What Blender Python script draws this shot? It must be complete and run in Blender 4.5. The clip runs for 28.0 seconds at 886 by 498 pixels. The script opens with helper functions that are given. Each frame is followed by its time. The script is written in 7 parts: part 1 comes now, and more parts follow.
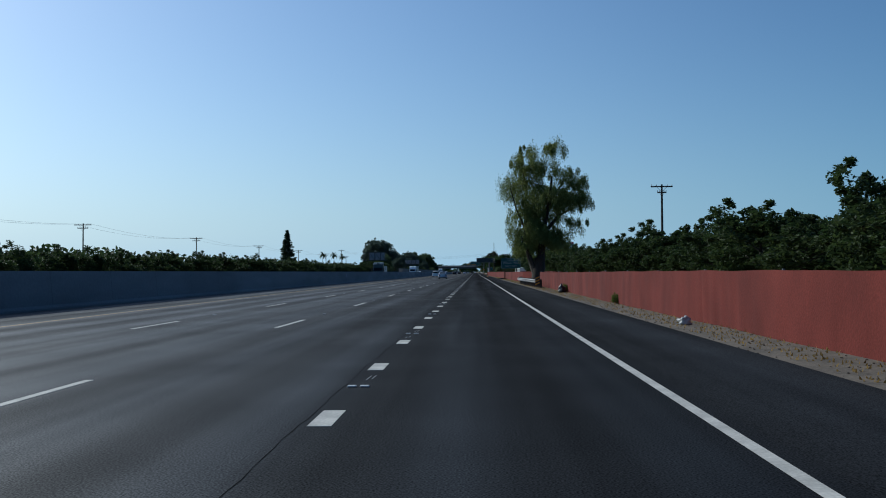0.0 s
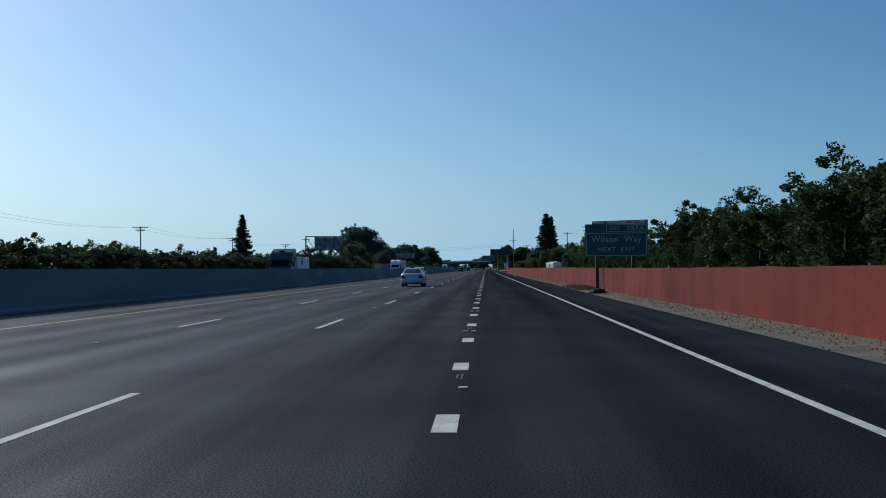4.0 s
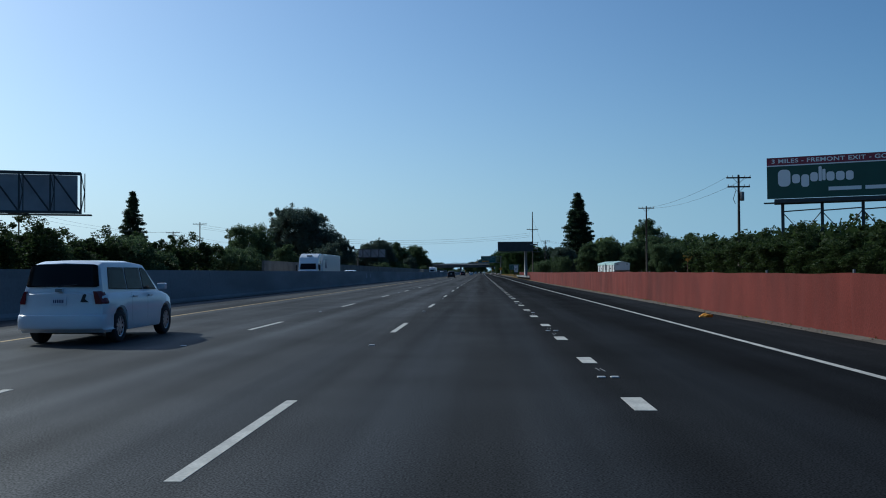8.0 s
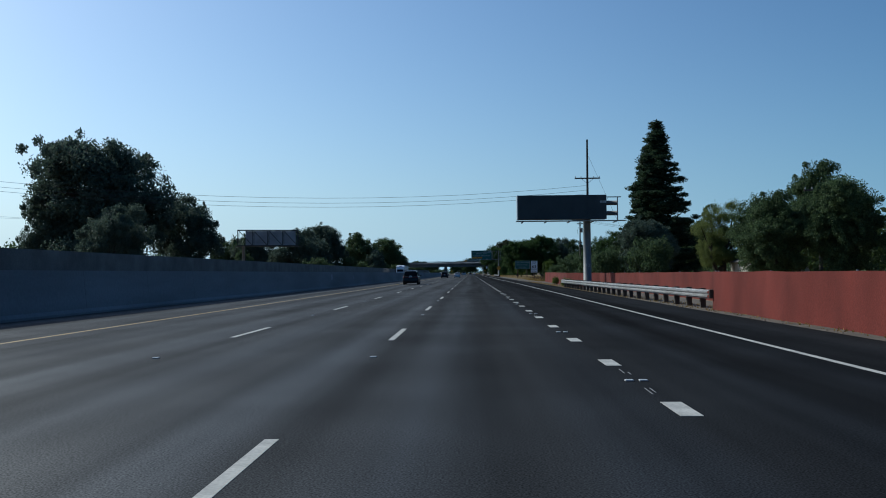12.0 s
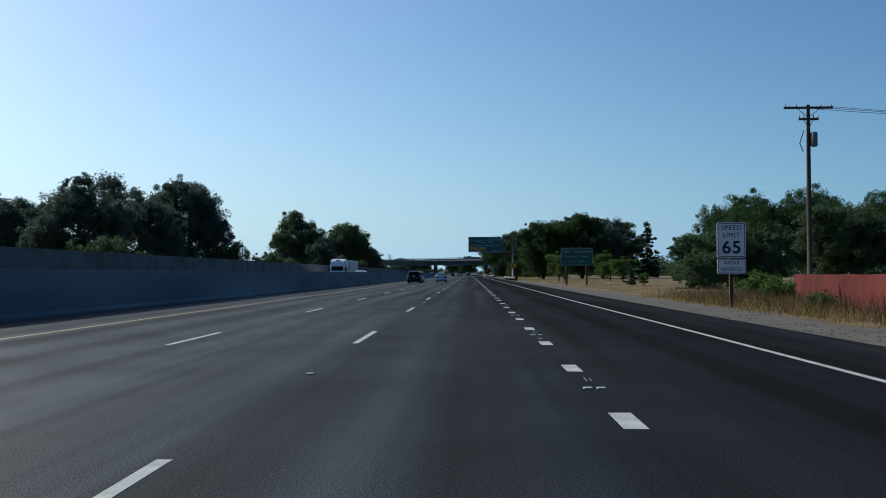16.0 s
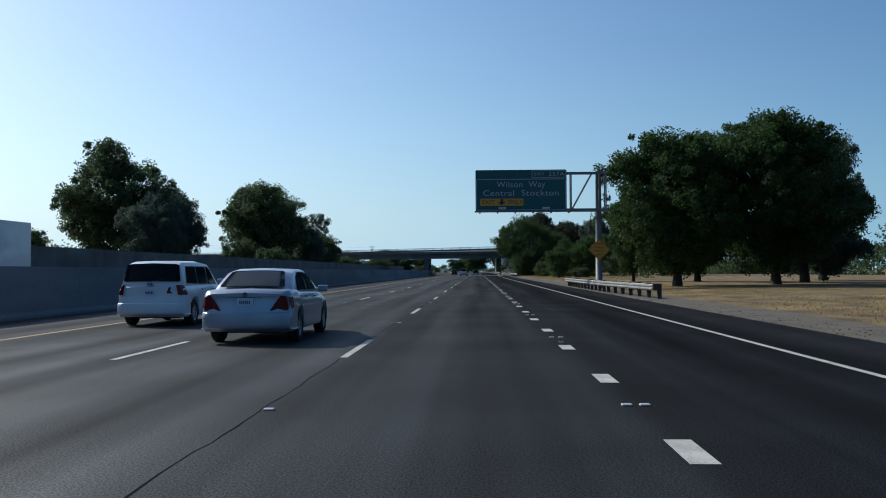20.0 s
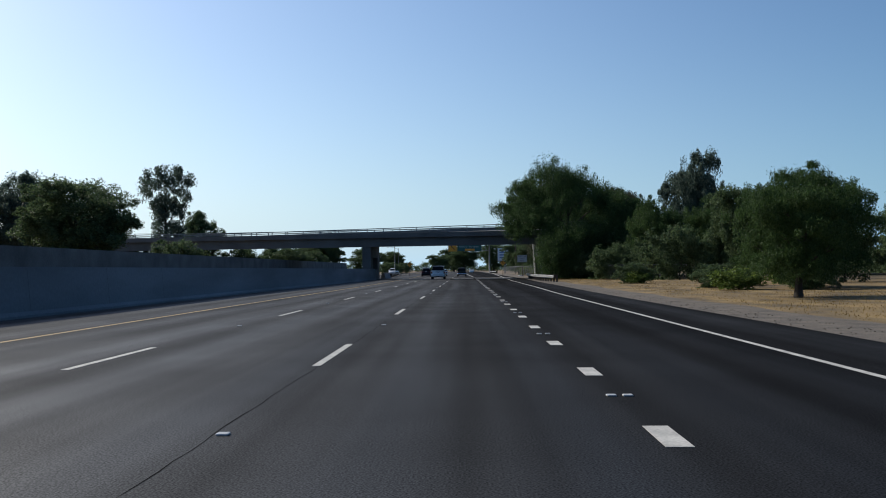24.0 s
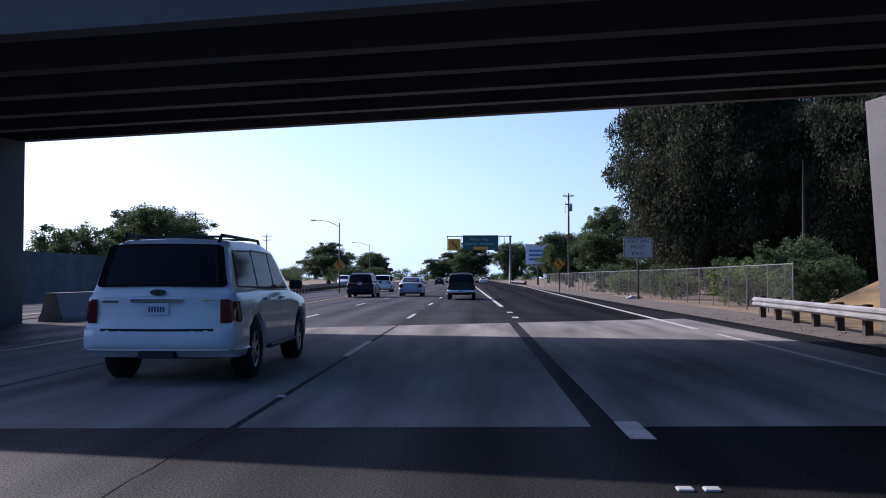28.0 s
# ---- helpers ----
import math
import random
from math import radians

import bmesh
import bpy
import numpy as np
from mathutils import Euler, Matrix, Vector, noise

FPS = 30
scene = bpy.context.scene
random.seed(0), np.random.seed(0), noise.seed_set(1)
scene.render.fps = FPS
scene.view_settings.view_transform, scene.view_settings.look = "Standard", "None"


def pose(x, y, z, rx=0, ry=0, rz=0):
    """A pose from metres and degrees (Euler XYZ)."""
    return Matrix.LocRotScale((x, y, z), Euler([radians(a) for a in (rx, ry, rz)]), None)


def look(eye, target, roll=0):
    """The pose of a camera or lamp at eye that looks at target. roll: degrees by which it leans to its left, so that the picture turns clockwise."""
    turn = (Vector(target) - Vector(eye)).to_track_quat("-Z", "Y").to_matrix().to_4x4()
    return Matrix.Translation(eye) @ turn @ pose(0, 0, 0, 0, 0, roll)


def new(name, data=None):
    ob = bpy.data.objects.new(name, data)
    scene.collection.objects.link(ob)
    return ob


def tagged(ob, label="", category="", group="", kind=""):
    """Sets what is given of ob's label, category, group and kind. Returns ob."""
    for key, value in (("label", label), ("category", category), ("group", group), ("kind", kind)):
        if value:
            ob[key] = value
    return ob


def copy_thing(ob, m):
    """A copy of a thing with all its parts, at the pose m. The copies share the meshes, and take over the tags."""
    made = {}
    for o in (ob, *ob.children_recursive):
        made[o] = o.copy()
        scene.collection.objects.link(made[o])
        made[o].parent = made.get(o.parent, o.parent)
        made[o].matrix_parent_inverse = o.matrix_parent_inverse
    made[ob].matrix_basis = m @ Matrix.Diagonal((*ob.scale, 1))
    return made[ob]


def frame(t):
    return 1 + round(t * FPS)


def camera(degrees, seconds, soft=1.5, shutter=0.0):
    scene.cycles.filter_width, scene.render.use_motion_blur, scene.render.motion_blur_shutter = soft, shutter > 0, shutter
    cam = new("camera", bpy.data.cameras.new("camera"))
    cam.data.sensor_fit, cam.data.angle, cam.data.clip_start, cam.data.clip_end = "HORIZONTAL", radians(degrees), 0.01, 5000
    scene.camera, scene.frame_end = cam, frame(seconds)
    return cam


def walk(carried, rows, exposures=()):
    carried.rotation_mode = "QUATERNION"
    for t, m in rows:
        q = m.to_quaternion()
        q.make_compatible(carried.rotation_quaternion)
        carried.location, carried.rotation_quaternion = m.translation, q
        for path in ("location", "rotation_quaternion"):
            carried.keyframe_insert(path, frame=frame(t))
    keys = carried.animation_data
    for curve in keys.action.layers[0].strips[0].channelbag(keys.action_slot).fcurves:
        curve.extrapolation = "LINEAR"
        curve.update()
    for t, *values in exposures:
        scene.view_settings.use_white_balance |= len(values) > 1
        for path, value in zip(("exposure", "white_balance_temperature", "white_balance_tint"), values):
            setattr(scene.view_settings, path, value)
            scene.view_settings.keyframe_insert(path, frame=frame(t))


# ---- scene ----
cam = camera(52.9, 28.0, soft=1.0)
EYE = 1.37
# seconds, x, y, yaw, pitch, roll
ROWS = [
    (0, 1.42, 0.00, 2.08, 1.49, 0.52),
    (0.5, 1.38, 14.77, 2.07, 1.55, 0.56),
    (1, 1.32, 29.52, 2.18, 1.60, 0.63),
    (1.5, 1.25, 44.16, 2.18, 1.56, 0.70),
    (2, 1.15, 58.64, 2.29, 1.55, 0.76),
    (2.5, 1.02, 72.86, 2.06, 1.58, 0.73),
    (3, 0.84, 86.89, 2.29, 1.48, 0.73),
    (4, 0.37, 114.80, 2.75, 1.27, 0.76),
    (4.5, 0.10, 128.91, 2.98, 1.16, 0.78),
    (5, -0.19, 143.25, 2.95, 1.28, 0.70),
    (5.5, -0.47, 157.85, 2.99, 1.36, 0.60),
    (6, -0.76, 172.68, 2.89, 1.44, 0.47),
    (6.5, -1.03, 187.63, 2.74, 1.55, 0.29),
    (7, -1.27, 202.58, 2.60, 1.55, 0.20),
    (7.5, -1.46, 217.44, 2.54, 1.58, 0.24),
    (8, -1.62, 232.27, 2.47, 1.51, 0.37),
    (8.5, -1.77, 247.12, 2.42, 1.56, 0.44),
    (9, -1.89, 262.00, 2.38, 1.55, 0.43),
    (9.5, -2.00, 276.91, 2.27, 1.52, 0.43),
    (10, -2.08, 291.85, 2.18, 1.53, 0.42),
    (10.5, -2.12, 306.79, 2.07, 1.54, 0.44),
    (11, -2.13, 321.73, 1.90, 1.52, 0.34),
    (11.5, -2.11, 336.63, 1.83, 1.54, 0.47),
    (12, -2.07, 351.48, 1.77, 1.55, 0.45),
    (13, -1.96, 381.13, 1.64, 1.56, 0.43),
    (13.5, -1.89, 395.96, 1.58, 1.57, 0.42),
    (14, -1.81, 410.82, 1.58, 1.60, 0.41),
    (14.5, -1.73, 425.71, 1.55, 1.62, 0.32),
    (15, -1.64, 440.69, 1.51, 1.55, 0.33),
    (15.5, -1.55, 455.78, 1.58, 1.40, 0.47),
    (16, -1.47, 470.99, 1.72, 1.57, 0.16),
    (16.5, -1.40, 486.18, 1.83, 1.52, 0.35),
    (17, -1.35, 501.35, 1.91, 1.35, 0.54),
    (17.5, -1.35, 516.49, 2.10, 1.51, 0.46),
    (18, -1.36, 531.58, 2.11, 1.51, 0.32),
    (18.5, -1.39, 546.61, 2.15, 1.51, 0.16),
    (19, -1.45, 561.57, 2.18, 1.51, 0.20),
    (19.5, -1.52, 576.49, 2.20, 1.47, 0.25),
    (20, -1.59, 591.38, 2.23, 1.41, 0.25),
    (20.5, -1.62, 606.22, 2.30, 1.31, 0.63),
    (21, -1.67, 621.07, 2.17, 1.45, 0.71),
    (22, -1.69, 650.76, 1.85, 1.43, 0.60),
    (23, -1.67, 680.34, 1.52, 1.41, 0.50),
    (23.5, -1.65, 695.07, 1.36, 1.40, 0.46),
    (24, -1.64, 709.75, 1.40, 1.32, 0.48),
    (24.5, -1.63, 724.35, 1.42, 1.36, 0.51),
    (25, -1.60, 738.84, 1.61, 1.31, 0.57),
    (25.5, -1.53, 753.17, 1.81, 1.33, 0.78),
    (26, -1.45, 767.41, 1.80, 1.37, 1.03),
    (26.5, -1.38, 781.63, 1.88, 1.56, 0.84),
    (27, -1.35, 795.87, 1.96, 1.63, 0.59),
    (27.5, -1.38, 809.95, 1.94, 1.76, 0.32),
    (28, -1.44, 824.00, 1.96, 1.86, 0.02),
]
walk(cam, [(t, pose(x, y, EYE, 90 + pitch, roll, yaw)) for t, x, y, yaw, pitch, roll in ROWS],
     exposures=((0, -0.42, 5750, 1), (8, -0.42, 5650, 0), (14, -0.28, 5900, 1), (19, -0.16, 6000, 2), (21, -0.1, 6300, 5), (24, -0.02, 6500, 8), (27, 0.04, 6700, 11), (28, 0.44, 6000, 26)))

# ---- world and sun ----
SUN_AZ, SUN_EL = radians(-57), radians(35)   # from +y towards +x, height
world = bpy.data.worlds.new("world")
scene.world = world
world.use_nodes = True
wn = world.node_tree.nodes
wn.clear()
w_out = wn.new("ShaderNodeOutputWorld")
w_bg = wn.new("ShaderNodeBackground")
w_sky = wn.new("ShaderNodeTexSky")
w_sky.sky_type, w_sky.sun_disc = "NISHITA", False
w_sky.sun_elevation, w_sky.sun_rotation = SUN_EL, SUN_AZ
w_sky.air_density, w_sky.dust_density, w_sky.ozone_density = 1.0, 1.0, 5.0
w_bg.inputs["Strength"].default_value = 0.12
# thin pale haze that thickens towards the horizon; the sky pales towards the sun and deepens away from it
w_tc, w_sep, w_inv, w_pow, w_mix = (wn.new(k) for k in ("ShaderNodeTexCoord", "ShaderNodeSeparateXYZ", "ShaderNodeMath", "ShaderNodeMath", "ShaderNodeMix"))
w_inv.operation, w_inv.inputs[0].default_value, w_inv.use_clamp = "SUBTRACT", 1.0, True
w_pow.operation, w_pow.inputs[1].default_value = "POWER", 9.0
w_mix.data_type = "RGBA"
w_mix.inputs["B"].default_value = (4.5, 6.2, 7.5, 1)
wl_ = world.node_tree.links
wl_.new(w_tc.outputs["Generated"], w_sep.inputs[0])
wl_.new(w_sep.outputs["Z"], w_inv.inputs[1])
wl_.new(w_inv.outputs[0], w_pow.inputs[0])
wl_.new(w_pow.outputs[0], w_mix.inputs["Factor"])
wl_.new(w_sky.outputs[0], w_mix.inputs["A"])
w_dot, w_up, w_pw, w_near, w_glow, w_scale = (wn.new(k) for k in ("ShaderNodeVectorMath", "ShaderNodeMath", "ShaderNodeMath", "ShaderNodeMapRange", "ShaderNodeMix", "ShaderNodeVectorMath"))
w_dot.operation, w_scale.operation = "DOT_PRODUCT", "MULTIPLY"
w_dot.inputs[1].default_value = (math.sin(SUN_AZ) * math.cos(SUN_EL), math.cos(SUN_AZ) * math.cos(SUN_EL), math.sin(SUN_EL))
w_up.operation, w_up.inputs[1].default_value, w_up.inputs[2].default_value = "MULTIPLY_ADD", 0.5, 0.5
w_pw.operation, w_pw.inputs[1].default_value = "POWER", 1.5
w_near.inputs["From Min"].default_value = 0.25
w_glow.data_type = "RGBA"
w_glow.inputs["A"].default_value, w_glow.inputs["B"].default_value = (0.34, 0.59, 0.77, 1), (1.62, 1.43, 1.31, 1)
wl_.new(w_tc.outputs["Generated"], w_dot.inputs[0])
wl_.new(w_dot.outputs["Value"], w_up.inputs[0])
wl_.new(w_up.outputs[0], w_pw.inputs[0])
wl_.new(w_pw.outputs[0], w_near.inputs["Value"])
wl_.new(w_near.outputs[0], w_glow.inputs["Factor"])
wl_.new(w_mix.outputs["Result"], w_scale.inputs[0])
wl_.new(w_glow.outputs["Result"], w_scale.inputs[1])
wl_.new(w_scale.outputs[0], w_bg.inputs[0])
world.node_tree.links.new(w_bg.outputs[0], w_out.inputs[0])
sun = new("sun", bpy.data.lights.new("sun", "SUN"))
sun.data.energy, sun.data.angle, sun.data.color = 4.3, radians(0.6), (1.0, 0.94, 0.84)
sun_dir = Vector((math.sin(SUN_AZ) * math.cos(SUN_EL), math.cos(SUN_AZ) * math.cos(SUN_EL), math.sin(SUN_EL)))
sun.matrix_world = look(sun_dir * 100, (0, 0, 0))


# ---- materials ----
def mat(name, base, rough=0.8, metal=0.0, vary=0.0, scale=1.0, fine=0.0, fine_scale=30.0, bump=0.0, dark=None, rand=0.0, spec=0.5, coat=0.0, stretch=None, grit=False):
    """A principled surface with wide stains (vary, scale), fine grain (fine, fine_scale) and relief."""
    m = bpy.data.materials.new(name)
    m.use_nodes = True
    nt = m.node_tree
    b = nt.nodes["Principled BSDF"]
    b.inputs["Base Color"].default_value = (*base, 1)
    b.inputs["Roughness"].default_value, b.inputs["Metallic"].default_value = rough, metal
    b.inputs["Specular IOR Level"].default_value = spec
    b.inputs["Coat Weight"].default_value = coat
    b.inputs["Coat Roughness"].default_value = 0.05
    if not (vary or fine or bump or rand):
        return m
    tc = nt.nodes.new("ShaderNodeTexCoord")
    src = tc.outputs["Object"]
    if stretch:
        mp = nt.nodes.new("ShaderNodeMapping")
        mp.inputs["Scale"].default_value = stretch
        nt.links.new(src, mp.inputs[0])
        src = mp.outputs[0]
    n1, n2 = nt.nodes.new("ShaderNodeTexNoise"), nt.nodes.new("ShaderNodeTexNoise")
    for n, s, d in ((n1, scale, 4), (n2, fine_scale, 3)):
        n.inputs["Scale"].default_value, n.inputs["Detail"].default_value = s, d
        nt.links.new(src if n == n1 else tc.outputs["Object"], n.inputs["Vector"])
    if grit:
        n2.inputs["Detail"].default_value, n2.inputs["Roughness"].default_value = 7, 0.85
    lo = dark or tuple(c * max(0.0, 1 - vary) for c in base)
    hi = tuple(min(1.0, c * (1 + vary)) for c in base)
    r = nt.nodes.new("ShaderNodeValToRGB")
    r.color_ramp.elements[0].position, r.color_ramp.elements[1].position = 0.32, 0.68
    r.color_ramp.elements[0].color, r.color_ramp.elements[1].color = (*lo, 1), (*hi, 1)
    nt.links.new(n1.outputs["Fac"], r.inputs[0])
    out = r.outputs[0]

    def times(a, lo_v, hi_v, fac):
        mr = nt.nodes.new("ShaderNodeMapRange")
        mr.inputs["To Min"].default_value, mr.inputs["To Max"].default_value = lo_v, hi_v
        nt.links.new(fac, mr.inputs["Value"])
        mx = nt.nodes.new("ShaderNodeVectorMath")
        mx.operation = "SCALE"
        nt.links.new(a, mx.inputs[0])
        nt.links.new(mr.outputs[0], mx.inputs["Scale"])
        return mx.outputs[0]
    if fine:
        out = times(out, 1 - fine, 1 + fine, n2.outputs["Fac"])
    if rand:
        oi = nt.nodes.new("ShaderNodeObjectInfo")
        out = times(out, 1 - rand, 1 + rand, oi.outputs["Random"])
    nt.links.new(out, b.inputs["Base Color"])
    if bump:
        bp = nt.nodes.new("ShaderNodeBump")
        bp.inputs["Strength"].default_value, bp.inputs["Distance"].default_value = bump, 0.02
        nt.links.new(n2.outputs["Fac"], bp.inputs["Height"])
        nt.links.new(bp.outputs[0], b.inputs["Normal"])
    return m


def leaf_mat(name, a, b_, rough=0.55):
    """Leaves: colour differs from leaf to leaf, and light comes through them."""
    m = bpy.data.materials.new(name)
    m.use_nodes = True
    nt = m.node_tree
    b = nt.nodes["Principled BSDF"]
    geo = nt.nodes.new("ShaderNodeNewGeometry")
    r = nt.nodes.new("ShaderNodeValToRGB")
    cool = 1.5 if a[1] > a[0] else 1.0   # blue of the air and sky fill put into green leaf colours, not straw
    r.color_ramp.elements[0].color, r.color_ramp.elements[1].color = (*a[:2], a[2] * cool, 1), (*b_[:2], b_[2] * cool, 1)
    nt.links.new(geo.outputs["Random Per Island"], r.inputs[0])
    nt.links.new(r.outputs[0], b.inputs["Base Color"])
    b.inputs["Roughness"].default_value = rough
    b.inputs["Specular IOR Level"].default_value = 0.12
    tr = nt.nodes.new("ShaderNodeBsdfTranslucent")
    mix = nt.nodes.new("ShaderNodeMixShader")
    mix.inputs[0].default_value = 0.44
    nt.links.new(r.outputs[0], tr.inputs[0])
    nt.links.new(b.outputs[0], mix.inputs[1])
    nt.links.new(tr.outputs[0], mix.inputs[2])
    nt.links.new(mix.outputs[0], nt.nodes["Material Output"].inputs[0])
    return m


def lane_asphalt(name, base, period, offset, rough, gloss, tracks=0.25, glare=None):
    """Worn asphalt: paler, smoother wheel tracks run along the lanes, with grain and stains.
    Last argument: from one x to another paleness and polish fade to a share; sun glare on the left lanes, and the
    darker exit lane, put into the colour."""
    m = mat(name, base, rough, spec=0.07, vary=0.35, scale=1.0, fine=1.9, fine_scale=20, bump=0.5, grit=True, stretch=(0.9, 0.05, 1))
    m.node_tree.nodes["Principled BSDF"].inputs["Specular Tint"].default_value = (1.0, 0.86, 0.7, 1)
    nt = m.node_tree
    b = nt.nodes["Principled BSDF"]
    tc = nt.nodes.new("ShaderNodeTexCoord")
    sx = nt.nodes.new("ShaderNodeSeparateXYZ")
    nt.links.new(tc.outputs["Object"], sx.inputs[0])
    wob = nt.nodes.new("ShaderNodeTexNoise")
    wob.inputs["Scale"].default_value = 0.03
    nt.links.new(tc.outputs["Object"], wob.inputs["Vector"])
    ad = nt.nodes.new("ShaderNodeMath")
    ad.operation = "ADD"
    nt.links.new(sx.outputs["X"], ad.inputs[0])
    nt.links.new(wob.outputs["Fac"], ad.inputs[1])
    ml = nt.nodes.new("ShaderNodeMath")
    ml.operation, ml.inputs[1].default_value = "MULTIPLY_ADD", 2 * math.pi / period
    ml.inputs[2].default_value = offset
    nt.links.new(ad.outputs[0], ml.inputs[0])
    cs = nt.nodes.new("ShaderNodeMath")
    cs.operation = "COSINE"
    nt.links.new(ml.outputs[0], cs.inputs[0])
    mr = nt.nodes.new("ShaderNodeMapRange")
    mr.inputs["From Min"].default_value = -1.0
    mr.inputs["To Min"].default_value, mr.inputs["To Max"].default_value = 1 - tracks, 1 + tracks
    nt.links.new(cs.outputs[0], mr.inputs["Value"])
    old = b.inputs["Base Color"].links[0].from_socket
    sc = nt.nodes.new("ShaderNodeVectorMath")
    sc.operation = "SCALE"
    nt.links.new(old, sc.inputs[0])
    nt.links.new(mr.outputs[0], sc.inputs["Scale"])
    nt.links.new(sc.outputs[0], b.inputs["Base Color"])

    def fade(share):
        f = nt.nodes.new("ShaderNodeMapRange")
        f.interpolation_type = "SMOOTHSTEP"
        f.inputs["From Min"].default_value, f.inputs["From Max"].default_value = glare[0], glare[1]
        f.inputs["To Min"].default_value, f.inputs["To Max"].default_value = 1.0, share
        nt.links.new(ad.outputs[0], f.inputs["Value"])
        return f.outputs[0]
    # sun glare on the left lanes is put into the base colour and polish
    if glare:
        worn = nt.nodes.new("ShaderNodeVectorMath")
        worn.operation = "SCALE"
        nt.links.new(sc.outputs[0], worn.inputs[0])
        nt.links.new(fade(glare[2]), worn.inputs["Scale"])
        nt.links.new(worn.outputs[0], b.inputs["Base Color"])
    rr = nt.nodes.new("ShaderNodeMapRange")
    rr.inputs["From Min"].default_value = -1.0
    rr.inputs["To Min"].default_value, rr.inputs["To Max"].default_value = rough + 0.02, rough - 0.04
    nt.links.new(cs.outputs[0], rr.inputs["Value"])
    nt.links.new(rr.outputs[0], b.inputs["Roughness"])
    # stones scatter the light; only a thin polished share shines
    b.inputs["IOR"].default_value = 1.0
    gl = nt.nodes.new("ShaderNodeBsdfGlossy")
    gl.inputs["Color"].default_value = (0.98, 0.98, 0.98, 1)
    nt.links.new(rr.outputs[0], gl.inputs["Roughness"])
    mx = nt.nodes.new("ShaderNodeMixShader")
    gr = nt.nodes.new("ShaderNodeMapRange")
    gr.inputs["From Min"].default_value = -1.0
    gr.inputs["To Min"].default_value, gr.inputs["To Max"].default_value = gloss * (1 - tracks), gloss * (1 + tracks)
    nt.links.new(cs.outputs[0], gr.inputs["Value"])
    # the polish is stronger on the first stretch
    first_stretch = nt.nodes.new("ShaderNodeMapRange")
    first_stretch.inputs["From Min"].default_value, first_stretch.inputs["From Max"].default_value = 60.0, 190.0
    first_stretch.inputs["To Min"].default_value, first_stretch.inputs["To Max"].default_value = 1.32, 0.94
    nt.links.new(sx.outputs["Y"], first_stretch.inputs["Value"])
    polish_by_y = nt.nodes.new("ShaderNodeMath")
    polish_by_y.operation = "MULTIPLY"
    nt.links.new(gr.outputs[0], polish_by_y.inputs[0])
    nt.links.new(first_stretch.outputs[0], polish_by_y.inputs[1])
    polish = polish_by_y.outputs[0]
    # the polish breaks up over single stones, and in long uneven streaks
    for size, stretch, lo, hi in ((62.0, (1, 1, 1), 0.3, 1.7), (1.0, (1.3, 0.035, 1), 0.72, 1.28), (0.35, (1, 1, 1), 0.85, 1.15)):
        mp = nt.nodes.new("ShaderNodeMapping")
        mp.inputs["Scale"].default_value = stretch
        nt.links.new(tc.outputs["Object"], mp.inputs[0])
        nz = nt.nodes.new("ShaderNodeTexNoise")
        nz.inputs["Scale"].default_value, nz.inputs["Detail"].default_value = size, 2.0
        nt.links.new(mp.outputs[0], nz.inputs["Vector"])
        rg_ = nt.nodes.new("ShaderNodeMapRange")
        rg_.inputs["From Min"].default_value, rg_.inputs["From Max"].default_value = 0.3, 0.7
        rg_.inputs["To Min"].default_value, rg_.inputs["To Max"].default_value = lo, hi
        nt.links.new(nz.outputs["Fac"], rg_.inputs["Value"])
        ml2 = nt.nodes.new("ShaderNodeMath")
        ml2.operation = "MULTIPLY"
        nt.links.new(polish, ml2.inputs[0])
        nt.links.new(rg_.outputs[0], ml2.inputs[1])
        polish = ml2.outputs[0]
    if glare:
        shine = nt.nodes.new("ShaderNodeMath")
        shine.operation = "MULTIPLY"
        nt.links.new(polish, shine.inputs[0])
        nt.links.new(fade(glare[3]), shine.inputs[1])
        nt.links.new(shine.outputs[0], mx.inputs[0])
    else:
        nt.links.new(polish, mx.inputs[0])
    nt.links.new(b.outputs[0], mx.inputs[1])
    nt.links.new(gl.outputs[0], mx.inputs[2])
    nt.links.new(mx.outputs[0], nt.nodes["Material Output"].inputs[0])
    return m


M_ASPHALT_OLD = lane_asphalt("old_asphalt", (0.026, 0.0255, 0.0245), 1.82, 0.4, 0.57, 0.08, 0.3)
M_ASPHALT = lane_asphalt("asphalt", (0.027, 0.0265, 0.0255), 1.82, 0.4, 0.57, 0.084, 0.16, glare=(-7.0, 3.6, 0.13, 0.33))
M_SHOULDER = lane_asphalt("shoulder_asphalt", (0.0042, 0.0042, 0.0042), 3.1, 1.0, 0.6, 0.03)
M_CONC_ROAD = mat("road_concrete", (0.175, 0.168, 0.158), 0.9, spec=0.2, vary=0.5, scale=1.1, fine=0.5, fine_scale=14, bump=0.2, stretch=(1.0, 0.12, 1), grit=True)
M_PAINT = mat("road_paint_white", (0.43, 0.412, 0.37), 0.7, vary=0.22, scale=2.5, fine=0.4, fine_scale=30, bump=0.1)
M_YELLOW = mat("road_paint_yellow", (0.38, 0.25, 0.08), 0.6, vary=0.2, scale=2.0, fine=0.3, fine_scale=30)
M_DOT = mat("marker_ceramic", (0.42, 0.42, 0.41), 0.45)
M_CRACK = mat("tar", (0.004, 0.004, 0.004), 0.95, spec=0.05)
M_SCRAPE = mat("scraped_asphalt", (0.17, 0.17, 0.17), 0.7)
M_DIRT = mat("dry_ground", (0.17, 0.12, 0.065), 0.95, vary=0.4, scale=0.12, fine=0.4, fine_scale=3.0, bump=0.6)
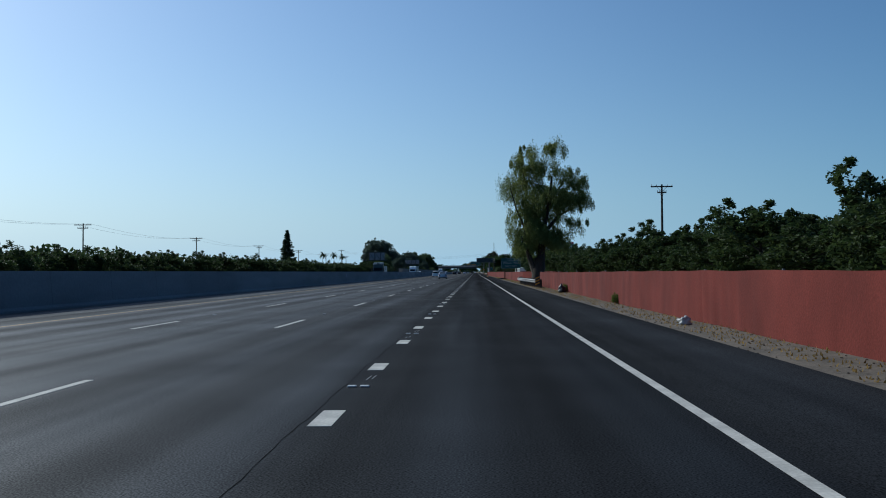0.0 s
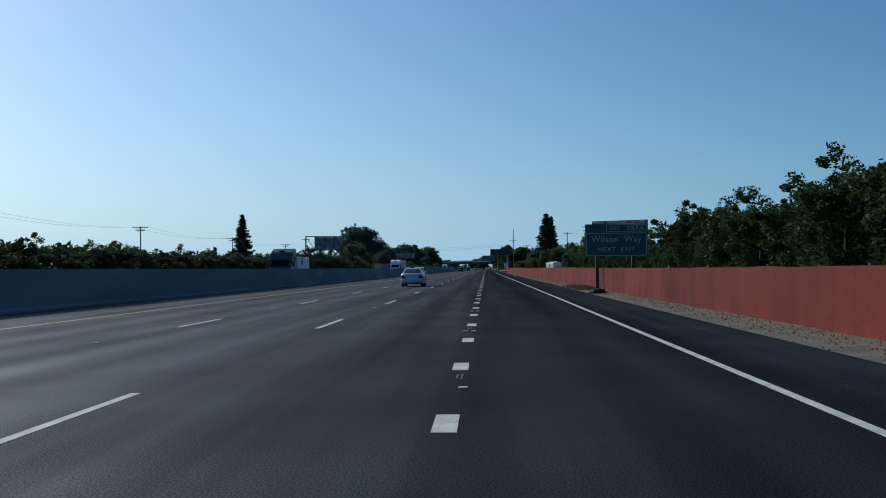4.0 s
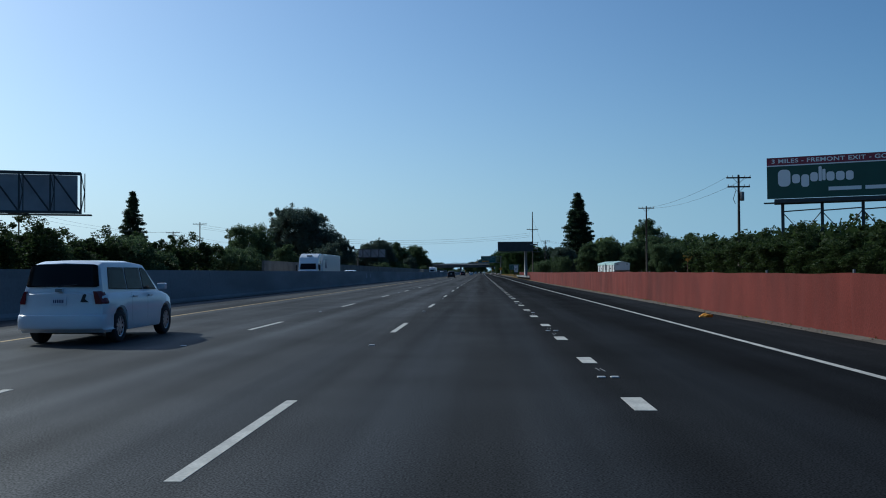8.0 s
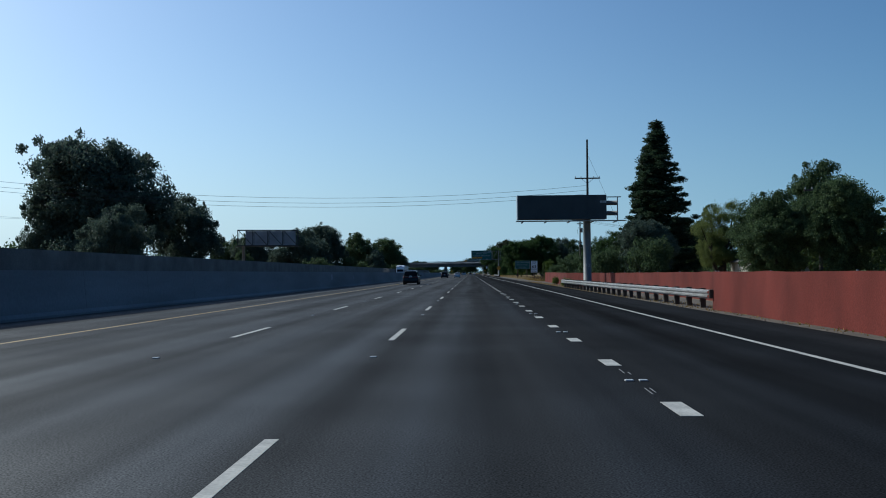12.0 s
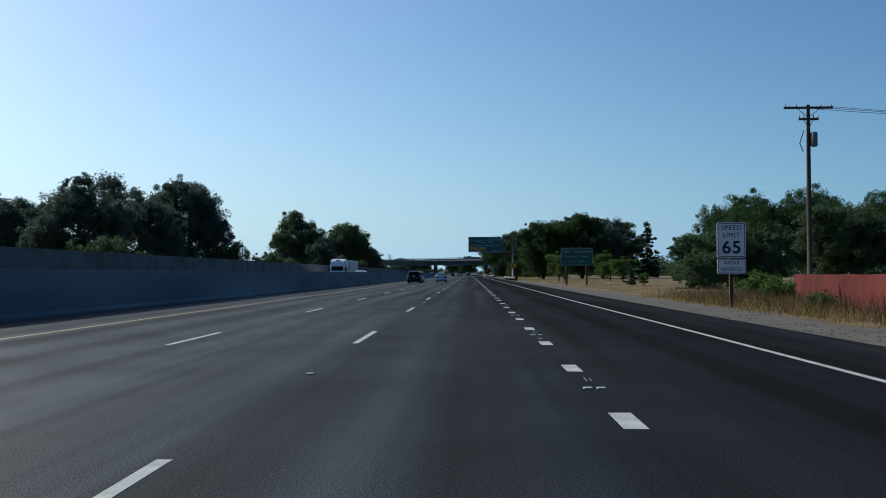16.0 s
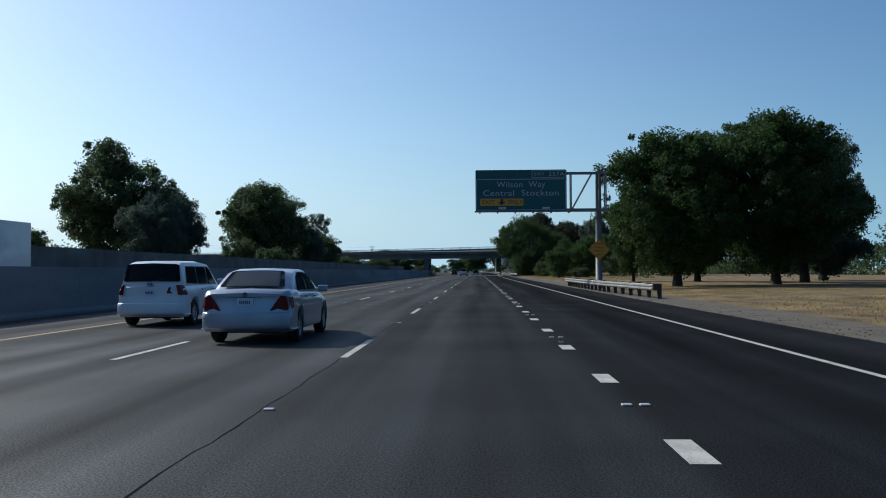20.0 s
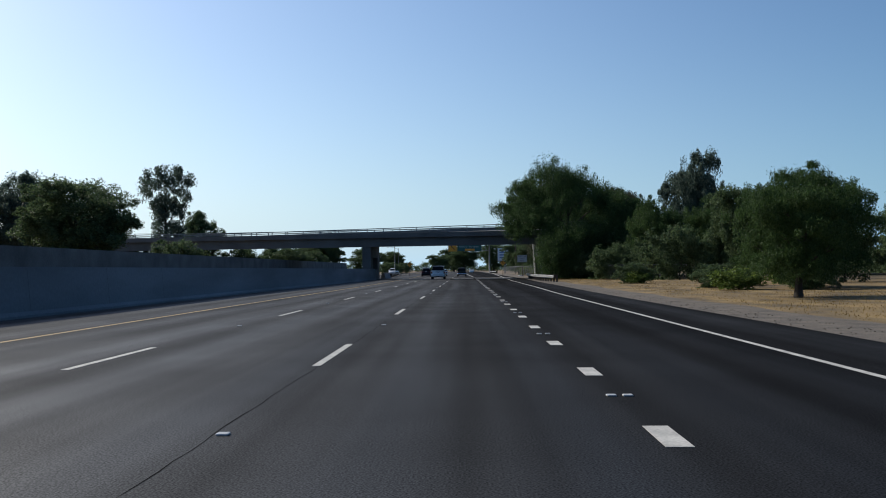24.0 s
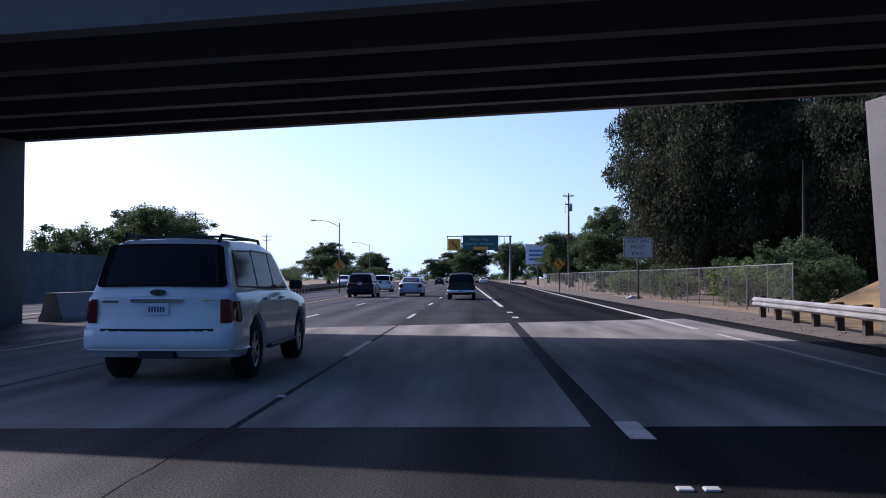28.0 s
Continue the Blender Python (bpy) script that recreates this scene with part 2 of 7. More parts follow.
M_GRAVEL = mat("gravel", (0.1, 0.082, 0.062), 0.95, vary=0.3, scale=1.2, fine=0.6, fine_scale=16, bump=0.9)
M_CONC = mat("barrier_concrete", (0.158, 0.164, 0.174), 0.88, vary=0.25, scale=0.35, fine=0.2, fine_scale=9, bump=0.25, stretch=(1, 0.25, 1.6))
M_SOUND = mat("sound_wall_concrete", (0.115, 0.11, 0.106), 0.9, vary=0.3, scale=0.5, fine=0.25, fine_scale=8, bump=0.3)
M_BRIDGE = mat("bridge_concrete", (0.1, 0.101, 0.103), 0.88, vary=0.22, scale=0.3, fine=0.15, fine_scale=6, bump=0.2)
M_RED = mat("red_mesh_cloth", (0.115, 0.022, 0.016), 0.9, spec=0.2, vary=0.24, scale=0.6, fine=0.4, fine_scale=24, bump=0.3, rand=0.1, stretch=(1, 1, 0.6))
M_SIGN = mat("sign_green", (0.006, 0.07, 0.066), 0.4, vary=0.1, scale=0.8)
M_WHITE = mat("sign_white", (0.36, 0.37, 0.37), 0.45)
M_PANEL = mat("panel_white", (0.72, 0.73, 0.73), 0.45, vary=0.06, scale=2)
M_SIGNY = mat("sign_yellow", (0.6, 0.25, 0.015), 0.45, vary=0.08, scale=2)
M_BLACK = mat("black_paint", (0.012, 0.012, 0.013), 0.5)
M_GALV = mat("galvanised_steel", (0.16, 0.165, 0.17), 0.6, 0.3, vary=0.2, scale=1.0, fine=0.15, fine_scale=12)
M_RAIL = mat("rail_paint", (0.5, 0.5, 0.49), 0.5, 0.2, vary=0.15, scale=1.2, fine=0.15, fine_scale=10)
M_WOODPOST = mat("creosoted_wood", (0.055, 0.042, 0.032), 0.9, vary=0.3, scale=2, fine=0.4, fine_scale=25, bump=0.4, rand=0.3)
M_POST_RUST = mat("redwood_post", (0.07, 0.035, 0.024), 0.85, vary=0.3, scale=1.5, fine=0.3, fine_scale=20)
M_POLE = mat("pole_wood", (0.065, 0.05, 0.04), 0.9, vary=0.25, scale=1.5, fine=0.35, fine_scale=18, stretch=(1, 1, 0.1))
M_BARK = mat("bark", (0.036, 0.028, 0.022), 0.95, vary=0.35, scale=1.2, fine=0.5, fine_scale=10, bump=0.8, stretch=(1, 1, 0.25))
M_STEELDARK = mat("dark_steel", (0.035, 0.038, 0.042), 0.5, 0.3, vary=0.2, scale=1)
M_TAN = mat("dry_grass", (0.17, 0.112, 0.04), 0.95, vary=0.45, scale=0.42, fine=0.7, fine_scale=7, bump=0.8, dark=(0.06, 0.042, 0.02), grit=True, stretch=(1.6, 0.7, 1))
L_ORCH = leaf_mat("orchard_leaves", (0.02, 0.039, 0.009), (0.056, 0.08, 0.017))
L_PEPPER = leaf_mat("pepper_leaves", (0.07, 0.105, 0.02), (0.23, 0.255, 0.055))
L_DARK = leaf_mat("dark_leaves", (0.036, 0.064, 0.02), (0.115, 0.16, 0.048))
L_GREY = leaf_mat("grey_green_leaves", (0.05, 0.08, 0.042), (0.11, 0.14, 0.07))
L_LIME = leaf_mat("bright_leaves", (0.06, 0.10, 0.015), (0.14, 0.19, 0.03))
L_FEATHER = leaf_mat("feathery_leaves", (0.02, 0.044, 0.011), (0.074, 0.122, 0.027))
L_MID = leaf_mat("mid_green_leaves", (0.026, 0.055, 0.012), (0.07, 0.115, 0.024))
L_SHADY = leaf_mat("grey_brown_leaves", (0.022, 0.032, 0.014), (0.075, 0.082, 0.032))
L_CONIF = leaf_mat("conifer_needles", (0.02, 0.04, 0.016), (0.05, 0.075, 0.026))
L_TWIG = leaf_mat("dry_twigs", (0.05, 0.036, 0.024), (0.13, 0.095, 0.06), 0.9)
L_STRAW = leaf_mat("straw", (0.12, 0.076, 0.026), (0.36, 0.25, 0.09), 0.8)


# ---- shape helpers ----
def obj(name, bm, material, parent=None, smooth=False):
    me = bpy.data.meshes.new(name)
    bm.to_mesh(me)
    bm.free()
    for m in material if isinstance(material, (list, tuple)) else [material]:
        me.materials.append(m)
    if smooth:
        for p in me.polygons:
            p.use_smooth = True
    ob = new(name, me)
    ob.parent = parent
    return ob


def part(name, bm, material, parent, label="", smooth=False):
    ob = obj(name, bm, material, parent, smooth)
    if label:
        ob["label"] = label
    return ob


def empty(name, x=0, y=0, z=0, rz=0):
    e = new(name)
    e.matrix_basis = pose(x, y, z, 0, 0, rz)
    return e


def box(bm, x0, x1, y0, y1, z0, z1, bevel=0.0):
    v = [bm.verts.new((x, y, z)) for z in (z0, z1) for y in (y0, y1) for x in (x0, x1)]
    fs = [bm.faces.new([v[i] for i in f]) for f in ((0, 2, 3, 1), (4, 5, 7, 6), (0, 1, 5, 4), (2, 6, 7, 3), (0, 4, 6, 2), (1, 3, 7, 5))]
    if bevel:
        es = {e for f in fs for e in f.edges}
        bmesh.ops.bevel(bm, geom=list(es), offset=bevel, segments=2, affect="EDGES", profile=0.5)
    return bm


def tube(bm, pts, radii, n=8, cap=True):
    """A bent tube through points."""
    rings = []
    for i, p in enumerate(pts):
        p = Vector(p)
        a = Vector(pts[max(0, i - 1)])
        b = Vector(pts[min(len(pts) - 1, i + 1)])
        d = (b - a).normalized()
        u = d.orthogonal().normalized() if abs(d.z) > 0.9 else d.cross(Vector((0, 0, 1))).normalized()
        w = d.cross(u).normalized()
        r = radii[i] if isinstance(radii, (list, tuple)) else radii
        rings.append([bm.verts.new(p + (u * math.cos(2 * math.pi * k / n) + w * math.sin(2 * math.pi * k / n)) * r) for k in range(n)])
    for a, b in zip(rings, rings[1:]):
        for k in range(n):
            bm.faces.new((a[k], a[(k + 1) % n], b[(k + 1) % n], b[k]))
    if cap:
        bm.faces.new(rings[0])
        bm.faces.new(rings[-1][::-1])
    return bm


def nb():
    return bmesh.new()


def prism(bm, outline, axis, a, b):
    """A flat outline of (u, v) pushed from a to b along an axis."""
    def at(u, v, w):
        return (w, u, v) if axis == "x" else (u, w, v) if axis == "y" else (u, v, w)
    lo = [bm.verts.new(at(u, v, a)) for u, v in outline]
    hi = [bm.verts.new(at(u, v, b)) for u, v in outline]
    n = len(outline)
    bm.faces.new(lo)
    bm.faces.new(hi[::-1])
    for i in range(n):
        bm.faces.new((lo[i], hi[i], hi[(i + 1) % n], lo[(i + 1) % n]))
    bmesh.ops.recalc_face_normals(bm, faces=bm.faces)
    return bm


def ribbon(xs, y_step_pts):
    """A strip mesh through rows of (x, y, z) points."""
    bm = nb()
    prev = None
    for row in y_step_pts:
        cur = [bm.verts.new(p) for p in row]
        if prev:
            for i in range(len(cur) - 1):
                bm.faces.new((prev[i], prev[i + 1], cur[i + 1], cur[i]))
        prev = cur
    return bm


def quads(name, centers, ax_u, ax_v, material, parent=None):
    """Many loose quads at once: centres and half axes as arrays."""
    n = len(centers)
    c = np.empty((n, 4, 3))
    c[:, 0], c[:, 1] = centers - ax_u - ax_v, centers + ax_u - ax_v
    c[:, 2], c[:, 3] = centers + ax_u + ax_v, centers - ax_u + ax_v
    return quad_mesh(name, c, material)


def quad_mesh(name, c, material):
    n = len(c)
    me = bpy.data.meshes.new(name)
    me.vertices.add(n * 4)
    me.vertices.foreach_set("co", c.reshape(-1))
    me.loops.add(n * 4)
    me.loops.foreach_set("vertex_index", np.arange(n * 4, dtype=np.int32))
    me.polygons.add(n)
    me.polygons.foreach_set("loop_start", np.arange(0, n * 4, 4, dtype=np.int32))
    me.polygons.foreach_set("loop_total", np.full(n, 4, dtype=np.int32))
    me.update(calc_edges=True)
    me.materials.append(material)
    return me

# ---- ground, roads, walls ----
Y0, Y1 = -60.0, 1300.0
L1, L2 = -3.65, -7.3
WALL_X, SOUND_X = -15.85, -27.6

bm = nb()
for a, b in (((-2500, -400), (2500, 4200)),):
    bm.faces.new([bm.verts.new(p) for p in ((a[0], a[1], -0.06), (b[0], a[1], -0.06), (b[0], b[1], -0.06), (a[0], b[1], -0.06))])
tagged(obj("ground", bm, M_DIRT), "dry brown earth with sparse straw beside the freeway", "ground", kind="structure")


def bend(*pts):
    """The offset x of a line along the road, eased between (y, x) points."""
    def f(y):
        if y <= pts[0][0]:
            return pts[0][1]
        for (a, xa), (b, xb) in zip(pts, pts[1:]):
            if y <= b:
                k = (y - a) / (b - a)
                return xa + (xb - xa) * k * k * (3 - 2 * k)
        return pts[-1][1]
    return f


edge_x = bend((0, 3.55), (150, 3.55), (245, 3.45), (315, 3.27), (345, 3.32), (425, 3.64), (458, 3.77), (488, 3.72), (520, 3.6), (640, 3.55), (725, 3.5), (756, 3.49), (784, 3.74), (812, 3.85), (848, 4.5))
paved_x = bend((0, 6.02), (70, 5.98), (157, 5.68), (190, 5.8), (250, 5.72), (310, 5.7), (345, 5.78), (428, 6.26), (460, 6.35), (490, 6.17), (548, 6.1), (610, 5.94), (726, 5.88), (756, 5.78), (790, 6.05), (848, 6.6))
yellow_x = bend((20, -11.35), (60, -11.85), (95, -12.0), (175, -11.5), (225, -11.3), (280, -11.8), (312, -11.85), (345, -11.7), (460, -11.2), (492, -11.4), (550, -11.1), (600, -11.3), (645, -11.1), (735, -10.82), (795, -10.2), (850, -10.3), (930, -11.5))
wall_x = bend((20, -15.6), (85, -16.1), (345, -16.1), (460, -15.3), (520, -15.0), (760, -15.05), (800, -14.4), (1300, -14.4))


def strip(name, x0, x1, y0, y1, z, m, label, thick=0.05, step=8.0):
    """A paved sheet between two lines, each a number or a bend."""
    bm = nb()
    n = max(1, int((y1 - y0) / step))
    prev = None
    fa, fb = (f if callable(f) else (lambda y, f=f: f) for f in (x0, x1))
    for i in range(n + 1):
        y = y0 + (y1 - y0) * i / n
        x0, x1 = fa(y), fb(y)
        cur = [bm.verts.new((x0, y, z - thick)), bm.verts.new((x0, y, z)), bm.verts.new((x1, y, z)), bm.verts.new((x1, y, z - thick))]
        if prev:
            for k in range(3):
                bm.faces.new((prev[k], prev[k + 1], cur[k + 1], cur[k]))
        prev = cur
    return tagged(obj(name, bm, m), label, "road", kind="structure")


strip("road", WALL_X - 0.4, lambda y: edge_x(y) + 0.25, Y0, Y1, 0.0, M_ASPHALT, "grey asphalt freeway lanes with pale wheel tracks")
strip("road_shoulder", lambda y: edge_x(y) + 0.25, paved_x, Y0, Y1, -0.004, M_SHOULDER, "dark asphalt shoulder beside the edge line")
strip("road_opposite", SOUND_X + 0.9, WALL_X - 0.75, Y0, Y1, 0.0, M_ASPHALT_OLD, "grey asphalt lanes of the opposite carriageway")
strip("gravel_verge", paved_x, lambda y: paved_x(y) + 3.0, Y0, Y1, -0.03, M_GRAVEL, "pale gravel verge with dry litter along the shoulder", 0.03)


def wall_run(name, x, h, th, y0, y1, m, label, foot=0.0, foot_h=0.0, top=0.0, step=12.0):
    """A straight cast wall along y with a wider foot and a slight batter."""
    fx = x if callable(x) else (lambda y: base_x)
    base_x, x = x, 0.0
    out = [(x + foot, 0), (x + foot, foot_h * 0.4), (x + 0.03, foot_h), (x - top, h), (x - th + top, h), (x - th - 0.03, foot_h), (x - th - foot, foot_h * 0.4), (x - th - foot, 0)] if foot else [(x, 0), (x - top, h), (x - th + top, h), (x - th, 0)]
    bm = nb()
    prev = None
    n = max(1, int((y1 - y0) / step))
    for i in range(n + 1):
        y = y0 + (y1 - y0) * i / n
        cur = [bm.verts.new((fx(y) + px, y, pz - 0.05 if pz == 0 else pz)) for px, pz in out]
        if prev:
            for k in range(len(out) - 1):
                bm.faces.new((prev[k], cur[k], cur[k + 1], prev[k + 1]))
        else:
            bm.faces.new(cur)
        prev = cur
    bm.faces.new(prev[::-1])
    bmesh.ops.recalc_face_normals(bm, faces=bm.faces)
    return tagged(obj(name, bm, m), label, "wall", kind="structure")


wall_run("wall_median", wall_x, 1.56, 0.55, Y0, 837.0, M_CONC, "tall grey concrete median barrier with stains", 0.1, 0.2, 0.1)
wall_run("wall_median_end", wall_x, 0.9, 0.55, 851.5, 862.0, M_CONC, "low grey concrete barrier end past the pier", 0.12, 0.3, 0.1)
wall_run("wall_sound", SOUND_X, 2.95, 0.3, 338.0, 905.0, M_SOUND, "tall grey-brown concrete sound wall across the freeway")

# cast joints and pale patches on the barrier
joints = tagged(empty("barrier_joints"), "thin vertical joints and pale repair patches on the barrier", "joint", kind="structure")
bm = nb()
rows_ = [[(0.036 - 0.13 * (z - 0.2) / 1.36, -0.008, z), (0.036 - 0.13 * (z - 0.2) / 1.36, 0.008, z)] for z in (0.22, 0.8, 1.55)]
jm = bpy.data.meshes.new("joint")
ribbon(None, rows_).to_mesh(jm)
jm.materials.append(mat("joint_dark", (0.06, 0.06, 0.06), 0.9))
for i in range(140):
    o = new("joint", jm)
    o.parent, o.location = joints, (0.002 + wall_x(-50 + i * 6.1), -50 + i * 6.1, 0)
M_PATCH = mat("pale_patch", (0.24, 0.25, 0.27), 0.85, vary=0.2, scale=2)
rp = random.Random(9)
for y in (121, 203, 344.5, 348.2, 437, 452, 610.5, 702, 731.5):
    w, a, b = rp.uniform(0.25, 0.5), rp.uniform(0.75, 0.9), rp.uniform(1.2, 1.4)
    rows_ = [[(wall_x(y + u) + 0.042 - 0.13 * (z - 0.2) / 1.36, y + u, z) for u in (-w, w)] for z in (a, b)]
    part("patch", ribbon(None, rows_), M_PATCH, joints)

# ---- overpass, skewed and banked ----
BY0, BY1 = 837.3, 850.8


def skew(x):
    return -0.19 * (x + 15.6)


def soffit(x, y):
    """Height of the girders' underside; y as at the western pier."""
    k = (y - BY0) / (BY1 - BY0)
    return (4.68 + 0.003 * (x + 15)) * (1 - k) + (5.52 + 0.016 * (x + 15)) * k


bridge = empty("overpass")
tagged(bridge, "grey concrete road overpass with girders and steel rails, on two pier bents", "overpass", kind="structure")


def along(name, y0, y1, d0, d1, m, x0=-95.0, x1=45.0, label=""):
    """A beam along the bridge from x0 to x1, between heights d0 and d1 over the soffit."""
    bm = nb()
    prev = None
    n = 12
    for i in range(n + 1):
        x = x0 + (x1 - x0) * i / n
        s = skew(x)
        za, zb = soffit(x, y0), soffit(x, y1)
        cur = [bm.verts.new(p) for p in ((x, y0 + s, za + d0), (x, y1 + s, zb + d0), (x, y1 + s, zb + d1), (x, y0 + s, za + d1))]
        if prev:
            for k in range(4):
                bm.faces.new((prev[k], cur[k], cur[(k + 1) % 4], prev[(k + 1) % 4]))
        else:
            bm.faces.new(cur)
        prev = cur
    bm.faces.new(prev[::-1])
    bmesh.ops.recalc_face_normals(bm, faces=bm.faces)
    return part(name, bm, m, bridge, label)


along("deck", BY0 - 0.5, BY1 + 0.5, 1.3, 1.57, M_BRIDGE)
for i in range(6):
    y = BY0 + 0.05 + i * (BY1 - BY0 - 0.6) / 5
    along("girder", y, y + 0.5, 0.0, 1.31, M_BRIDGE)
for y in (BY0 - 0.5, BY1 + 0.2):
    along("curb", y, y + 0.3, 1.565, 1.97, M_BRIDGE)
    along("top_rail", y + 0.08, y + 0.2, 2.36, 2.48, M_GALV)
    along("mid_rail", y + 0.1, y + 0.18, 2.12, 2.2, M_GALV)
for i in range(52):
    x = -94.0 + i * 2.65
    for y in (BY0 - 0.5, BY1 + 0.2):
        bm = nb()
        z = soffit(x, y)
        yy = y + skew(x)
        box(bm, x - 0.06, x + 0.06, yy + 0.07, yy + 0.21, z + 1.95, z + 2.38)
        part("rail_post", bm, M_GALV, bridge)
# utility pipe under the deck
along("pipe", BY0 + 4.0, BY0 + 4.25, 0.25, 0.5, M_GALV)
for x in (-15.75, 9.7):
    w = 0.6
    s = skew(x)
    a, b = BY0 + s + 0.15, BY1 + s - (0.15 if x < 0 else -1.4)
    za, zb = soffit(x, BY0) + 0.03, soffit(x, BY1) + 0.03
    bm = nb()
    # two columns joined by a cap and a low wall, open between
    prism(bm, [(a, -0.1), (a + 3.0, -0.1), (a + 3.0, za + 0.16), (a, za)], "x", x - w, x + w)
    prism(bm, [(b - 3.0, -0.1), (b, -0.1), (b, zb), (b - 3.0, zb - 0.16)], "x", x - w, x + w)
    prism(bm, [(a + 3.0, 3.25), (b - 3.0, 3.25), (b - 3.0, zb - 0.17), (a + 3.0, za + 0.15)], "x", x - w + 0.02, x + w - 0.02)
    if x < 0:
        prism(bm, [(a + 3.0, -0.1), (b - 3.0, -0.1), (b - 3.0, 1.46), (a + 3.0, 1.46)], "x", x - w + 0.02, x + w - 0.02)
    if x > 0:
        # the columns flare towards the road under the cap
        for v_ in bm.verts:
            if v_.co.x < x and v_.co.z > 3.0:
                v_.co.x -= 0.35
    part("pier", bm, M_BRIDGE, bridge)

# ---- lane markings ----
def painted(fx, y0, y1, w=0.065):
    """A solid line that follows a bend."""
    n = int((y1 - y0) / 4)
    ys = [y0 + (y1 - y0) * i / n for i in range(n + 1)]
    return ribbon(None, [[(fx(y) - w, y, 0.004), (fx(y) + w, y, 0.004)] for y in ys])


tagged(obj("edge_line", painted(edge_x, Y0, 846.0), M_PAINT), "solid white edge line along the shoulder", "marking", kind="structure")
tagged(obj("yellow_line", painted(yellow_x, Y0, Y1), M_YELLOW), "solid yellow line beside the median shoulder", "marking", kind="structure")
bm = nb()
box(bm, WALL_X - 2.6, WALL_X - 2.42, Y0, Y1, -0.002, 0.004)
tagged(obj("yellow_line_opposite", bm, M_YELLOW), "solid yellow line of the opposite carriageway", "marking", kind="structure")

PERIOD, PHASE = 4.572, -0.73
dash_set = tagged(empty("lane_drop_line"), "row of short wide white dashes marking the exit lane", "marking", kind="structure")
bm = nb()
box(bm, -0.11, 0.11, -0.457, 0.457, -0.002, 0.004)
first = part("dash", bm, M_PAINT, dash_set)
first.location = (0, PHASE, 0)
for i in list(range(1, 183)) + [187, 188]:
    # the last ones stand a little apart, with none on the slab under the overpass
    y = PHASE + i * PERIOD + max(0.0, min(0.75, (i - 176) * 0.2))
    d = new("dash", first.data)
    d.parent, d.location = dash_set, (random.uniform(-0.015, 0.015), y, 0)
LONG = PERIOD * 3.2
lane_x = bend((180, -3.63), (250, -3.67), (300, -3.75), (345, -3.75), (425, -3.66), (490, -3.73), (550, -3.69), (725, -3.77), (785, -3.68))
for x, runs, half in ((L1, ((9.65, -4, 6), (5.87, 6, 30), (7.5, 30, 84)), 1.86), (L2, ((9.5, -4, 6), (6.85, 6, 30), (7.1, 30, 84)), 1.8)):
    ls = tagged(empty("lane_line"), "broken white lane line of long dashes", "marking", kind="structure")
    bm = nb()
    box(bm, -0.06, 0.06, -half, half, -0.002, 0.004)
    me = bpy.data.meshes.new("dash")
    bm.to_mesh(me)
    bm.free()
    me.materials.append(M_PAINT)
    for ph, i0, i1 in runs:
        for i in range(i0, i1):
            d = new("dash", me)
            d.parent, d.location = ls, ((lane_x(ph + i * LONG) if x == L1 else x) + random.uniform(-0.02, 0.02), ph + i * LONG, 0)
# raised ceramic markers in every other gap of the dashes, scraped marks beside them
bm = nb()
box(bm, -0.055, 0.055, -0.05, 0.05, -0.002, 0.02, 0.012)
dots = tagged(empty("raised_markers"), "pairs of small white raised lane markers, some scraped loose", "marking", kind="structure")
dot = part("marker", bm, M_DOT, dots)
bm = nb()
box(bm, -0.007, 0.007, -0.28, 0.28, -0.001, 0.0035)
scr = part("scrape", bm, M_SCRAPE, dots)
rd = random.Random(8)
gap = PHASE + PERIOD / 2
dot.location, scr.location = (-0.085, gap, 0), (0.05, gap - 0.9, 0)
for k in list(range(2, 24, 2)) + list(range(25, 183, 2)):
    y = gap + k * PERIOD + (0.75 if k > 178 else 0.0)
    for dx in ((-0.085, 0.085) if rd.random() < 0.72 else (rd.choice((-0.085, 0.085)),)):
        o = new("marker", dot.data)
        o.parent, o.location = dots, (dx + rd.uniform(-0.01, 0.01), y, 0)
    for q in (-1.0, 1.0):
        if rd.random() < 0.6:
            turn, mid = rd.uniform(-4, 4), rd.uniform(-0.02, 0.05)
            for dx in (-0.03, 0.03):
                o = new("scrape", scr.data)
                o.parent = dots
                o.matrix_basis = pose(mid + dx, y + q + rd.uniform(-0.15, 0.15), 0, 0, 0, turn) @ Matrix.Diagonal((1, rd.uniform(0.5, 1), 1, 1))
for x, ph in ((L1, 0.3), (L2, 0.3)):
    y = ph
    while y < 1000:
        if rd.random() < 0.75:
            o = new("marker", dot.data)
            o.parent, o.location = dots, (x + rd.uniform(-0.05, 0.05), y, 0)
        y += LONG
# tar-filled joint beside the lane line
for x, y0, y1 in ((L1 - 0.1, 520, 850), (-0.17, -20, 110)):
    rows_ = []
    n = int((y1 - y0) / 0.35)
    for i in range(n + 1):
        y = y0 + (y1 - y0) * i / n
        c = x + 0.012 * math.sin(y * 0.4) + 0.01 * math.sin(y * 2.3) + rd.uniform(-0.014, 0.014)
        w = rd.uniform(0.003, 0.013) * (1.0 if y < 690 else 0.55) if x < -1 else rd.uniform(0.002, 0.006)
        rows_.append([(c - w, y, 0.0025), (c + w, y, 0.0025)])
    tagged(obj("tar_joint", ribbon(None, rows_), M_CRACK), "thin dark crack along the lane joint", "crack", kind="structure")
